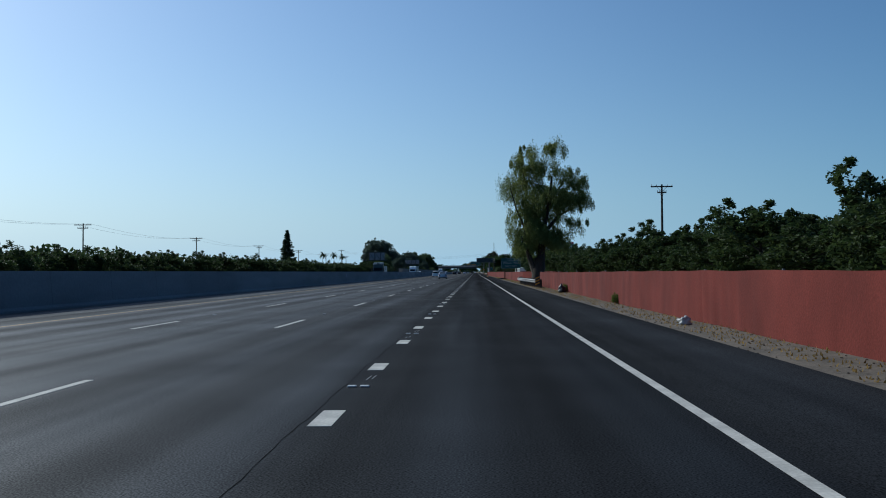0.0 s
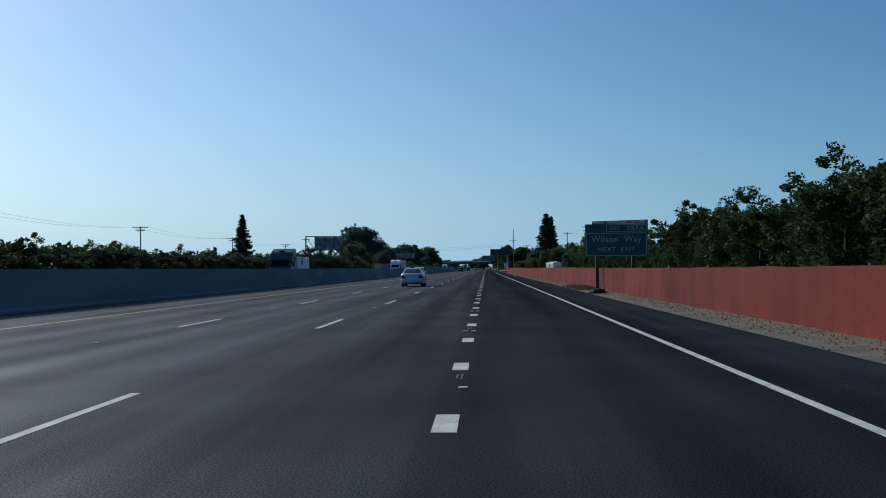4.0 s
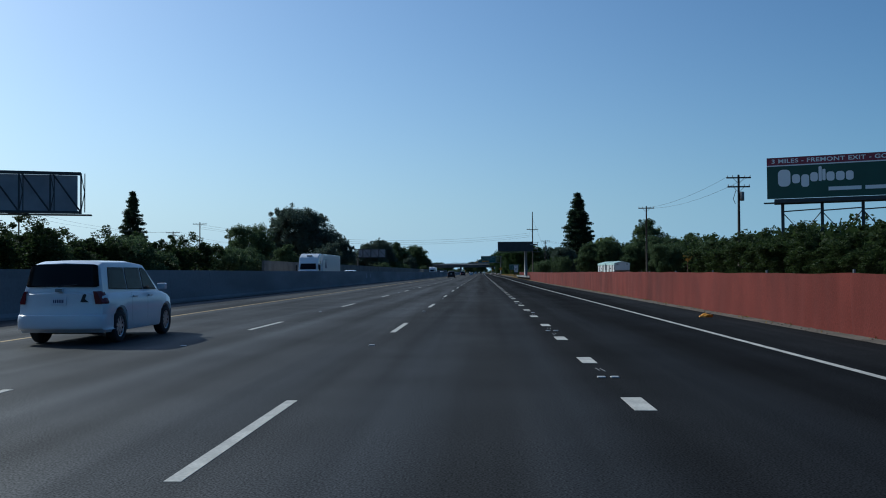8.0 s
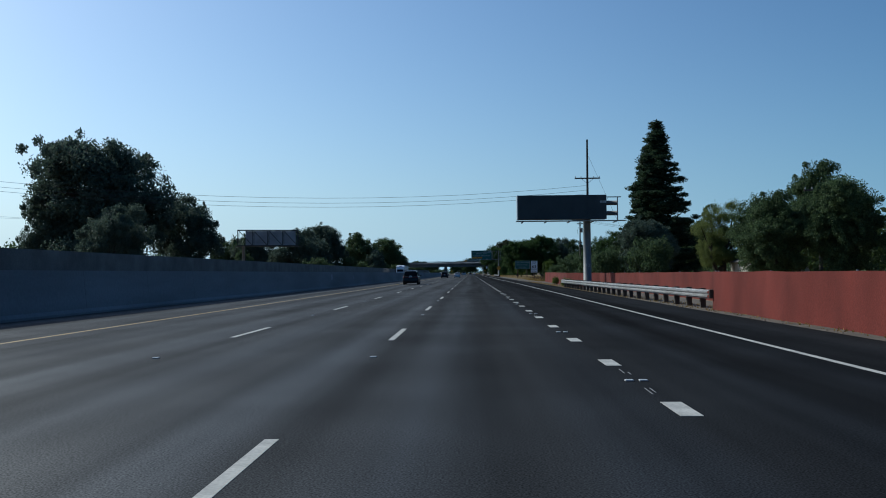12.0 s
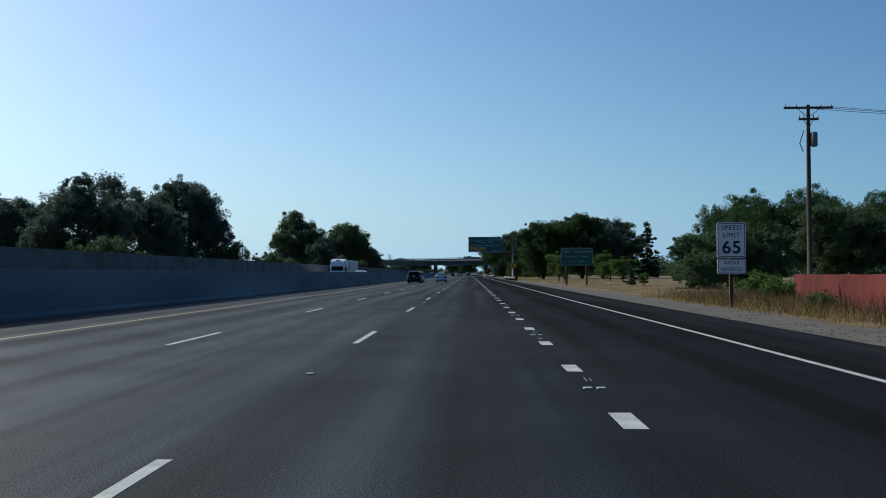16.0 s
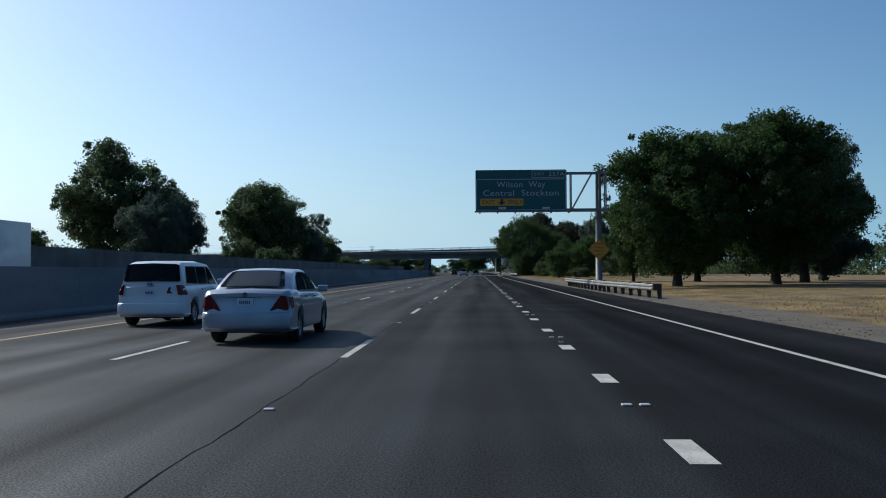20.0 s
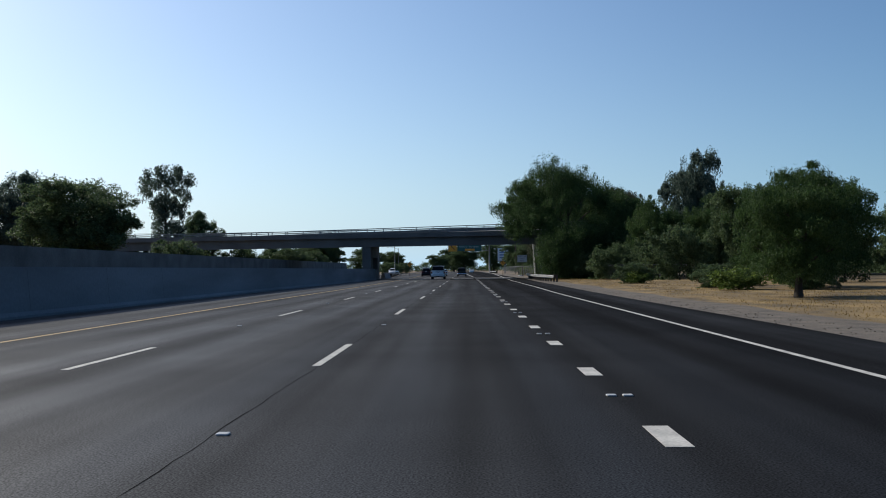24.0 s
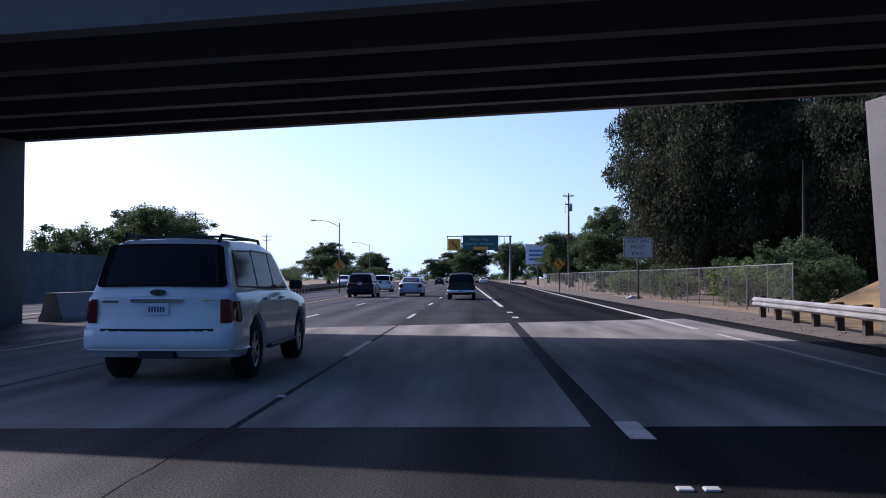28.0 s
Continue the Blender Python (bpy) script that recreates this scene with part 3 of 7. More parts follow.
# concrete slab under and past the overpass: panels with asphalt-filled joints between
slab = tagged(empty("approach_slab"), "pale worn concrete slab in the road under the overpass", "road", kind="structure")
for x0, x1 in ((-11.2, -7.45), (-7.35, -3.68), (-3.6, -0.36), (-0.1, 5.6)):
    bm = nb()
    prism(bm, [(x0, 832.3 + 0.05 * x0), (x1, 832.3 + 0.05 * x1), (x1, 851.4 + 0.5 * x1), (x0, 851.4 + 0.5 * x0)], "z", -0.01, 0.003)
    part("concrete_panel", bm, M_CONC_ROAD, slab)
bm = nb()
for a, b in (((-0.1, 866.5), (-1.3, 975.0)), ((4.5, 848), (7.4, 1000))):
    d = 0.1
    v = [bm.verts.new(p) for p in ((a[0] - d, a[1], 0.0045), (a[0] + d, a[1], 0.0045), (b[0] + d, b[1], 0.0045), (b[0] - d, b[1], 0.0045))]
    bm.faces.new(v)
tagged(obj("gore_line", bm, M_PAINT), "solid white exit gore lines past the overpass", "marking", kind="structure")

# short tar strips across the lanes and pale scuffs
def streak(name, pts, w, m, label):
    rows_ = []
    for i, (x, y) in enumerate(pts):
        k = w * (0.35 if i in (0, len(pts) - 1) else rd.uniform(0.8, 1.2))
        rows_.append([(x - k * 0.25, y - k, 0.003), (x + k * 0.25, y + k, 0.003)])
    return tagged(obj(name, ribbon(None, rows_), m), label, "crack", kind="structure")


for pts, w in ((((-5.2, 568.0), (-5.0, 568.5), (-4.9, 568.7)), 0.16), (((-5.12, 569.1), (-5.0, 569.5), (-5.06, 569.9)), 0.16), (((-4.97, 570.0), (-4.9, 570.3)), 0.1), (((-6.6, 573.0), (-6.72, 573.7), (-6.82, 574.3)), 0.1)):
    streak("tar_strip", pts, w, M_CRACK, "short dark tar repair strip in the lane")
bm = nb()
for i in range(26):
    a, q = rd.random() * 6.283, rd.random() ** 0.5
    x, y, r_ = -3.49 + 0.1 * q * math.cos(a), 328.8 + 0.17 * q * math.sin(a), rd.uniform(0.012, 0.035)
    bm.faces.new([bm.verts.new((x + r_ * math.cos(b), y + 1.6 * r_ * math.sin(b), 0.0045)) for b in (0.2, 1.3, 2.4, 3.6, 4.7, 5.6)])
tagged(obj("paint_scuff", bm, M_PAINT), "broken flecks of white paint beside the lane line", "marking", kind="structure")

# ---- trees ----
def crown_leaves(name, seed, clumps, per, leaf, material, shape, droop=0.0, aspect=2.2, spread=1.0):
    """Leaves in clumps. shape(rng) gives a clump's centre and radius."""
    rng = np.random.default_rng(seed)
    cs, us, vs = [], [], []
    for _ in range(clumps):
        c, r = shape(rng)
        n = int(per * (0.6 + 0.8 * rng.random()))
        d = rng.normal(size=(n, 3))
        d /= np.linalg.norm(d, axis=1)[:, None]
        rad = r * rng.random(n) ** 0.45
        p = np.asarray(c) + d * rad[:, None] * np.array([1, 1, 0.8 + droop])
        if droop:
            p[:, 2] -= droop * r * rng.random(n) * 1.2
        u = rng.normal(size=(n, 3))
        u[:, 2] = u[:, 2] * (0.5 + 2 * droop) - (0.4 + 2.5 * droop)
        u /= np.linalg.norm(u, axis=1)[:, None]
        w = np.cross(u, rng.normal(size=(n, 3)))
        w /= np.linalg.norm(w, axis=1)[:, None] + 1e-9
        s = leaf * (0.6 + 0.8 * rng.random(n))[:, None]
        cs.append(p)
        us.append(u * s)
        vs.append(w * s / aspect)
    cs, us, vs = np.concatenate(cs), np.concatenate(us), np.concatenate(vs)
    # a leaf is a kite: narrow at both ends
    q = np.empty((len(cs), 4, 3))
    q[:, 0], q[:, 1], q[:, 2], q[:, 3] = cs - us, cs + vs - us * 0.1, cs + us, cs - vs - us * 0.1
    return quad_mesh(name, q, material)


def trunk_mesh(name, seed, height, radius, limbs, spread, lean=0.0, fork=0.4):
    rng = random.Random(seed)
    bm = nb()
    pts, rad = [], []
    for i in range(7):
        k = i / 6
        pts.append((lean * k * k + rng.uniform(-0.04, 0.04) * height * 0.3 * k, rng.uniform(-0.04, 0.04) * height * 0.3 * k, height * k - 0.15))
        rad.append(radius * (1.35 if i == 0 else 1 - 0.78 * k))
    tube(bm, pts, rad, 9)
    for j in range(limbs):
        k = fork + (0.95 - fork) * (j + rng.random()) / limbs
        i = min(5, int(k * 6))
        a = Vector(pts[i]).lerp(Vector(pts[i + 1]), k * 6 - i)
        an = j * 2.4 + rng.uniform(-0.5, 0.5)
        ln = spread * (1.15 - 0.6 * k) * rng.uniform(0.7, 1.0)
        up = ln * rng.uniform(0.5, 0.9)
        b = a + Vector((math.cos(an) * ln * 0.5, math.sin(an) * ln * 0.5, up * 0.6))
        c = a + Vector((math.cos(an + 0.2) * ln, math.sin(an + 0.2) * ln, up))
        r0 = radius * (0.5 - 0.3 * k)
        tube(bm, [a, b, c], [r0, r0 * 0.65, r0 * 0.2], 6)
        for s in (-0.6, 0.6):
            e = b + Vector((math.cos(an + s) * ln * 0.5, math.sin(an + s) * ln * 0.5, up * 0.45))
            tube(bm, [b, e], [r0 * 0.45, r0 * 0.12], 5)
    me = bpy.data.meshes.new(name)
    bm.to_mesh(me)
    bm.free()
    me.materials.append(M_BARK)
    for p in me.polygons:
        p.use_smooth = True
    return me


def pepper_trunk():
    """A stout base that parts into two main stems with crooked limbs."""
    bm = nb()
    tube(bm, [(-0.05, 0, -0.2), (0, 0, 0.6), (0.02, 0, 1.5), (0.12, 0, 2.5)], [0.95, 0.74, 0.66, 0.5], 11)
    for path, r0 in ((((0.25, 0, 1.4), (0.35, 0.1, 3.6), (0.7, 0, 5.8), (1.3, -0.2, 8.0), (1.6, 0.1, 10.5)), 0.5),
                     (((-0.3, 0, 0.8), (-1.05, 0.2, 3.0), (-1.35, 0, 5.5), (-1.2, -0.1, 8.4), (-1.6, 0, 11.8)), 0.34),
                     (((0.6, 0.2, 4.8), (2.2, 0.4, 6.6), (3.9, 0.3, 7.4)), 0.24), (((-1.3, 0, 5.2), (-2.3, -0.6, 7.2), (-3.0, -0.8, 9.4)), 0.16),
                     (((1.3, -0.2, 8.0), (2.6, -0.8, 9.6), (3.0, -1.2, 11.0)), 0.17), (((0.5, 0, 5.0), (-0.2, 1.4, 7.6), (-0.4, 2.2, 10.0)), 0.2), (((-0.2, 0, 1.0), (-0.9, -0.7, 2.6), (-1.9, -1.0, 4.6)), 0.14)):
        tube(bm, path, [r0 * (1 - 0.8 * i / (len(path) - 1)) for i in range(len(path))], 8)
    me = bpy.data.meshes.new("pepper_trunk")
    bm.to_mesh(me)
    bm.free()
    me.materials.append(M_BARK)
    for p in me.polygons:
        p.use_smooth = True
    return me


def lobes(cx, cy, cz, rx, ry, rz, r0, r1, hollow=0.55):
    """Clump centres in the outer shell of an ellipsoid."""
    def f(rng):
        d = rng.normal(size=3)
        d /= np.linalg.norm(d)
        k = hollow + (1 - hollow) * rng.random() ** 0.6
        return (cx + d[0] * rx * k, cy + d[1] * ry * k, cz + d[2] * rz * k), r0 + (r1 - r0) * rng.random()
    return f


def several(*fs):
    w = np.cumsum([a for a, _ in fs])

    def f(rng):
        return fs[int(np.searchsorted(w, rng.random() * w[-1]))][1](rng)
    return f


def boughs(seed, n, rx, ry, rz, cz, b0, b1, cx=0.0, low=-0.7, top=1.0):
    """Uneven boughs spread through a crown; clumps lie in each bough's shell, with tufts standing out."""
    rng = np.random.default_rng(seed)
    bs = []
    while len(bs) < n:
        d = rng.normal(size=3)
        d /= np.linalg.norm(d)
        if d[2] < low or d[2] > top:
            continue
        k = 0.35 + 0.6 * rng.random() ** 0.5
        r = b0 + (b1 - b0) * rng.random()
        bs.append((cx + d[0] * rx * k * rng.uniform(0.8, 1.15), d[1] * ry * k, cz + d[2] * rz * k * rng.uniform(0.85, 1.15), r))
    w = np.cumsum([b[3] ** 2 for b in bs])

    def f(g):
        x, y, z, r = bs[int(np.searchsorted(w, g.random() * w[-1]))]
        d = g.normal(size=3)
        d /= np.linalg.norm(d)
        if d[2] < -0.5:
            d[2] = -d[2] * 0.5
        tuft = g.random() < 0.24
        k = r * (0.95 + 0.38 * g.random() if tuft else 0.3 + 0.7 * g.random() ** 0.6)
        return (x + d[0] * k, y + d[1] * k, z + d[2] * k * 0.8), (0.24 if tuft else 0.34 + 0.22 * g.random()) * min(r, 2.2)
    return f


def whorls(seed, n, h0, h1, r, lace=0.4, power=0.8):
    """Separate boughs of a conifer, each a drooping spray with ragged tips."""
    rng = np.random.default_rng(seed)
    bs = []
    for i in range(n):
        k = (i + rng.random()) / n
        k = k ** 1.1
        a = i * 2.4 + rng.uniform(-0.5, 0.5)
        ln = (r * (1 - k) ** power + 0.12) * rng.uniform(0.5, 1.12)
        bs.append((a, ln, h0 + (h1 - h0) * k, rng.uniform(-0.3, 0.1)))
    w = np.cumsum([b[1] + 0.4 for b in bs])

    def f(g):
        a, ln, z, dr = bs[int(np.searchsorted(w, g.random() * w[-1]))]
        s = ln * (0.12 + 0.88 * g.random() ** 0.75)
        b = a + g.normal() * 0.16
        return (math.cos(b) * s, math.sin(b) * s, z + dr * s + 0.05 * s * s), lace * (0.35 + 0.65 * (1 - s / (r + 1.0))) * (0.6 + 0.6 * g.random())
    return f


KINDS = {}


def kind_of_tree(key, trunk, crown):
    KINDS[key] = (trunk, crown)


def tree(key, x, y, sx=1.0, sz=1.0, rz=0.0, label="", name="tree", group="", z=-0.05):
    t, c = KINDS[key]
    e = empty(name)
    e.matrix_basis = pose(x, y, z, 0, 0, rz) @ Matrix.Diagonal((sx, sx, sz, 1))
    if t:
        o = new("stem" if name == "shrub" else "trunk", t)
        o.parent = e
    o = new("crown", c)
    o.parent = e
    return tagged(e, label, "tree" if name != "shrub" else "shrub", group)


# unit kinds, all in metres as the tallest of them stands
kind_of_tree("orchard", trunk_mesh("orchard_trunk", 1, 3.0, 0.16, 5, 1.9),
             crown_leaves("orchard_crown", 1, 150, 90, 0.1, L_ORCH, several((3, boughs(11, 20, 2.1, 2.1, 2.1, 2.7, 0.6, 1.05, 0.0, -0.95)), (1, lobes(0, 0, 2.6, 1.845, 1.845, 1.98, 0.35, 0.6, 0.45)))))
kind_of_tree("orchard_b", trunk_mesh("orchard_trunk", 2, 3.0, 0.15, 5, 1.9),
             crown_leaves("orchard_crown", 2, 150, 90, 0.1, L_ORCH, several((3, boughs(12, 19, 2.2, 2.0, 2.1, 2.6, 0.6, 1.1, 0.0, -0.95)), (1, lobes(0, 0, 2.55, 1.89, 1.755, 1.98, 0.35, 0.6, 0.45)))))
kind_of_tree("round", trunk_mesh("broad_trunk", 3, 9.0, 0.45, 9, 6.0, fork=0.25),
             crown_leaves("broad_crown", 3, 720, 110, 0.15, L_DARK, several((3, boughs(31, 42, 5.7, 5.3, 6.8, 8.0, 1.2, 2.4, 0.0, -0.95)), (1, lobes(0, 0, 8.2, 5.31, 4.95, 5.94, 0.6, 1.1, 0.45))), 0.1))
kind_of_tree("round_b", trunk_mesh("broad_trunk", 4, 9.0, 0.45, 9, 6.0, fork=0.25),
             crown_leaves("broad_crown", 4, 720, 110, 0.15, L_DARK, several((3, boughs(47, 40, 5.7, 5.5, 6.6, 7.8, 1.2, 2.5, 0.3, -0.95)), (1, lobes(0, 0, 8, 5.31, 5.04, 5.85, 0.6, 1.1, 0.45))), 0.1))
kind_of_tree("gum", trunk_mesh("gum_trunk", 5, 12.0, 0.5, 9, 6.0, fork=0.3),
             crown_leaves("gum_crown", 5, 860, 110, 0.15, L_GREY, several((3, boughs(53, 36, 6.6, 5.2, 8.0, 8.4, 1.1, 2.5, 0.0, -0.95)), (1, lobes(0, 0, 8.6, 5.76, 4.68, 7.11, 0.6, 1.1, 0.45))), 0.3))
kind_of_tree("gum_b", trunk_mesh("gum_trunk", 6, 12.0, 0.5, 9, 6.0, fork=0.3),
             crown_leaves("gum_crown", 6, 860, 110, 0.15, L_GREY, several((3, boughs(61, 34, 6.2, 5.2, 8.0, 8.4, 1.2, 2.6, -0.3, -0.95)), (1, lobes(0, 0, 8.6, 5.58, 4.68, 7.11, 0.6, 1.1, 0.45))), 0.3))
kind_of_tree("thin_gum", trunk_mesh("gum_trunk", 7, 13.0, 0.35, 8, 4.0, fork=0.35),
             crown_leaves("thin_crown", 7, 270, 80, 0.14, L_GREY, several((1, lobes(0, 0, 13.0, 4.0, 3.5, 3.2, 0.35, 0.9)), (1, lobes(0.3, 0, 8.0, 2.2, 2.2, 4.5, 0.4, 0.9))), 0.35))
kind_of_tree("young", trunk_mesh("young_trunk", 8, 4.0, 0.09, 6, 1.6, fork=0.35),
             crown_leaves("young_crown", 8, 240, 64, 0.085, L_LIME, boughs(81, 26, 1.7, 1.7, 2.5, 3.2, 0.5, 0.9, 0.0, -0.95)))
kind_of_tree("conifer", trunk_mesh("conifer_trunk", 9, 21.0, 0.4, 0, 1),
             crown_leaves("conifer_crown", 9, 1500, 52, 0.2, L_CONIF, whorls(91, 260, 1.0, 23.2, 5.2, 0.72, 0.75), aspect=3.2))
kind_of_tree("small_conifer", trunk_mesh("conifer_trunk", 10, 6.0, 0.12, 0, 1),
             crown_leaves("conifer_crown", 10, 260, 26, 0.16, L_CONIF, whorls(95, 60, 0.5, 7.1, 2.3, 0.32), aspect=3.2))
kind_of_tree("cypress", trunk_mesh("cypress_trunk", 11, 5.0, 0.15, 0, 1),
             crown_leaves("cypress_crown", 11, 70, 40, 0.25, L_CONIF, lobes(0, 0, 4.5, 0.6, 0.6, 4.2, 0.3, 0.5, 0.2)))
kind_of_tree("shrub", trunk_mesh("stem", 21, 0.9, 0.035, 7, 0.9, fork=0.1), crown_leaves("shrub_leaves", 12, 60, 44, 0.085, L_LIME, lobes(0, 0, 0.75, 1.1, 1.0, 0.7, 0.2, 0.45, 0.3)))
kind_of_tree("hedge", trunk_mesh("stem", 22, 2.8, 0.08, 9, 2.4, fork=0.1), crown_leaves("bush_leaves", 13, 280, 90, 0.095, L_DARK, several((3, boughs(131, 26, 3.3, 2.8, 2.3, 2.2, 0.6, 1.3, 0.0, -0.9)), (1, lobes(0, 0, 2.2, 3.06, 2.61, 2.16, 0.4, 0.8, 0.45)))))

kind_of_tree("pepper", pepper_trunk(),
             crown_leaves("pepper_crown", 14, 760, 190, 0.082, L_PEPPER, several((4, boughs(141, 22, 3.8, 3.4, 4.6, 9.4, 0.9, 1.7)), (1, boughs(142, 6, 1.6, 1.8, 2.6, 11.6, 0.7, 1.2, -1.8)), (2, boughs(143, 10, 1.7, 2.0, 3.0, 8.0, 0.7, 1.2, 3.9)), (2, boughs(145, 14, 2.6, 2.6, 3.6, 10.5, 0.8, 1.4, 1.2)), (3, boughs(146, 16, 2.0, 2.0, 1.9, 4.3, 0.5, 0.9, 0.2)), (5, boughs(144, 24, 3.2, 2.6, 3.0, 5.9, 0.7, 1.2, 1.3, -0.8)), (1, lobes(-1.8, 0, 5.4, 1.9, 2.0, 2.6, 0.3, 0.6))), 0.75, 3.2))
kind_of_tree("feather", trunk_mesh("feather_trunk", 15, 9.5, 0.5, 12, 7.0, fork=0.15),
             crown_leaves("feather_crown", 15, 2900, 110, 0.1, L_FEATHER, several((3, boughs(151, 30, 7.6, 6.6, 6.0, 9.2, 1.3, 2.6)), (2, boughs(152, 22, 3.2, 4.4, 4.2, 8.6, 1.0, 1.8, -4.8)), (2, boughs(153, 24, 4.2, 5.0, 4.2, 7.4, 1.0, 1.8, 5.6)), (3, lobes(-0.2, -5.6, 3.4, 4.4, 3.6, 4.0, 0.5, 1.2, 0.5)), (2, lobes(6.5, -3.5, 3.9, 4.6, 5.0, 4.2, 0.5, 1.3, 0.5))), 0.5, 3.2))

kind_of_tree("draped", trunk_mesh("draped_trunk", 17, 14.0, 0.7, 12, 7.0, fork=0.15),
             crown_leaves("draped_crown", 17, 2300, 120, 0.15, L_SHADY, several((3, boughs(171, 70, 9.4, 8.6, 10.0, 10.4, 1.5, 3.0, 0.0, -0.97)), (2, lobes(0, 0, 10.2, 8.46, 7.92, 9.18, 0.8, 1.5, 0.45))), 0.45, 2.6))
kind_of_tree("bushy", trunk_mesh("bushy_trunk", 18, 8.0, 0.4, 10, 5.5, lean=1.2, fork=0.2),
             crown_leaves("bushy_crown", 18, 820, 110, 0.135, L_MID, several((3, boughs(181, 44, 5.9, 5.4, 6.8, 7.4, 1.1, 2.2, 0.0, -0.95)), (1, lobes(0, 0, 7.6, 5.31, 4.95, 6.03, 0.5, 1, 0.45))), 0.4, 3.4))
kind_of_tree("walnut", trunk_mesh("walnut_trunk", 23, 8.5, 0.36, 11, 5.5, fork=0.25),
             crown_leaves("walnut_crown", 23, 950, 120, 0.13, L_MID, several((3, boughs(231, 52, 5.8, 5.4, 6.9, 7.5, 1.0, 2.2, 0.0, -0.97)), (1, lobes(0, 0, 7.9, 5.31, 4.95, 6.12, 0.5, 1, 0.45))), 0.15, 2.4))


def palm_mesh():
    rng = np.random.default_rng(4)
    q = []
    for i in range(42):
        a, el = rng.random() * 6.283, rng.uniform(-1.0, 1.1)
        ln = rng.uniform(1.7, 2.4)
        o = np.array([0, 0, 9.3])
        d = np.array([math.cos(a) * math.cos(el), math.sin(a) * math.cos(el), math.sin(el)])
        side = np.array([-math.sin(a), math.cos(a), 0.0])
        p0 = o
        for k in range(4):
            p1 = p0 + (d - np.array([0, 0, 0.22 * k])) * ln / 4
            w = (0.16, 0.34, 0.3, 0.18)[k]
            q.append([p0 - side * w, p0 + side * w, p1 + side * w * 0.8, p1 - side * w * 0.8])
            p0 = p1
    return quad_mesh("palm_crown", np.array(q), L_DARK)


kind_of_tree("palm", trunk_mesh("palm_trunk", 16, 9.4, 0.2, 0, 1), palm_mesh())
rt = random.Random(5)
# orchard behind the red fence: two rows as trees, the rest joined behind them
for row in range(2):
    y = -6.0 + row * 2.1
    while y < 470:
        x = 15.0 + row * 5.4 + rt.uniform(-0.5, 0.5)
        set_back = 185 < y < 352
        x += 8.5 if set_back else 0.0
        if not (94 < y < 106) and y < 332:
            tree(rt.choice(("orchard", "orchard_b")), x, y, rt.uniform(1.0, 1.25), rt.uniform(0.95, 1.2) * (0.82 if set_back or y < 130 else 1.0), rt.uniform(0, 360), "dense dark green walnut orchard tree behind the red fence", "tree", "orchard trees beyond the red fence")
        y += 6.0 + rt.uniform(-0.5, 0.5)
y = 14.0
while y < 330:
    tree(rt.choice(("orchard", "orchard_b")), -33.5 + rt.uniform(-0.5, 0.5), y, rt.uniform(0.85, 1.05) * (1.25 if y > 272 else 1.0), rt.uniform(0.7, 0.86) * (1.32 if y > 272 else 1.0), rt.uniform(0, 360), "low dark green orchard tree across the freeway", "tree", "orchard trees across the freeway")
    y += 5.8 + rt.uniform(-0.4, 0.4)


def far_orchard(name, label, rows_x, y0, y1, hs, seed):
    """The rows behind, as one mass of leaves."""
    rng = np.random.default_rng(seed)
    cs = []
    for x in rows_x:
        for y in np.arange(y0, y1, 5.6):
            n = 420
            d = rng.normal(size=(n, 3))
            d /= np.linalg.norm(d, axis=1)[:, None]
            h = hs * rng.uniform(0.85, 1.15)
            k = rng.uniform(0.6, 1.0, n)[:, None]
            cs.append(np.array([x + rng.uniform(-0.6, 0.6), y + rng.uniform(-0.6, 0.6), h * 0.6]) + d * k * np.array([2.7, 2.7, h * 0.42]))
    cs = np.concatenate(cs)
    u = rng.normal(size=cs.shape)
    u /= np.linalg.norm(u, axis=1)[:, None]
    w = np.cross(u, rng.normal(size=cs.shape))
    w /= np.linalg.norm(w, axis=1)[:, None]
    s = rng.uniform(0.2, 0.42, len(cs))[:, None]
    q = np.empty((len(cs), 4, 3))
    u, w = u * s, w * s * 0.5
    q[:, 0], q[:, 1], q[:, 2], q[:, 3] = cs - u, cs + w, cs + u, cs - w
    return tagged(new(name, quad_mesh(name, q, L_ORCH)), label, "orchard", kind="stuff")


far_orchard("orchard_rows", "dense green orchard rows behind the red fence", (26, 31.5, 37), -10, 330, 5.0, 3)
far_orchard("orchard_rows", "dense green orchard rows behind the grain hoppers", (34, 39.5, 45), 330, 470, 6.5, 5)
far_orchard("orchard_rows", "dense green orchard rows across the freeway", (-39, -45), 10, 345, 3.9, 4)


def grow(specs, label):
    """kind, x, y, crown width, height, turn"""
    size = {"round": (13.5, 15.2), "round_b": (13.5, 14.8), "gum": (15.0, 17.5), "gum_b": (14.0, 17.2), "thin_gum": (9.0, 16.8), "young": (4.0, 6.0), "conifer": (8.6, 23.4), "small_conifer": (4.6, 7.2), "hedge": (8.5, 5.0), "shrub": (2.6, 1.7), "pepper": (11.0, 14.4), "bushy": (13.6, 14.8), "walnut": (13.6, 15.2), "palm": (5.0, 10.4)}
    for key, x, y, w, h, rz in specs:
        kw, kh = size[key]
        text = {"conifer": "tall dark pointed conifer", "small_conifer": "young dark conifer in dry grass", "young": "young bright green tree in dry grass", "thin_gum": "tall thin grey-green gum tree", "palm": "slim palm with a shaggy head", "hedge": "dense dark green bush", "shrub": "low bright green shrub on dry ground"}.get(key, "feathery bright green tree" if key == "bushy" else "broad leafy dark green tree")
        tree(key, x, y, w / kw, h / kh, rz, text + " " + label, "shrub" if key in ("hedge", "shrub") else "tree")


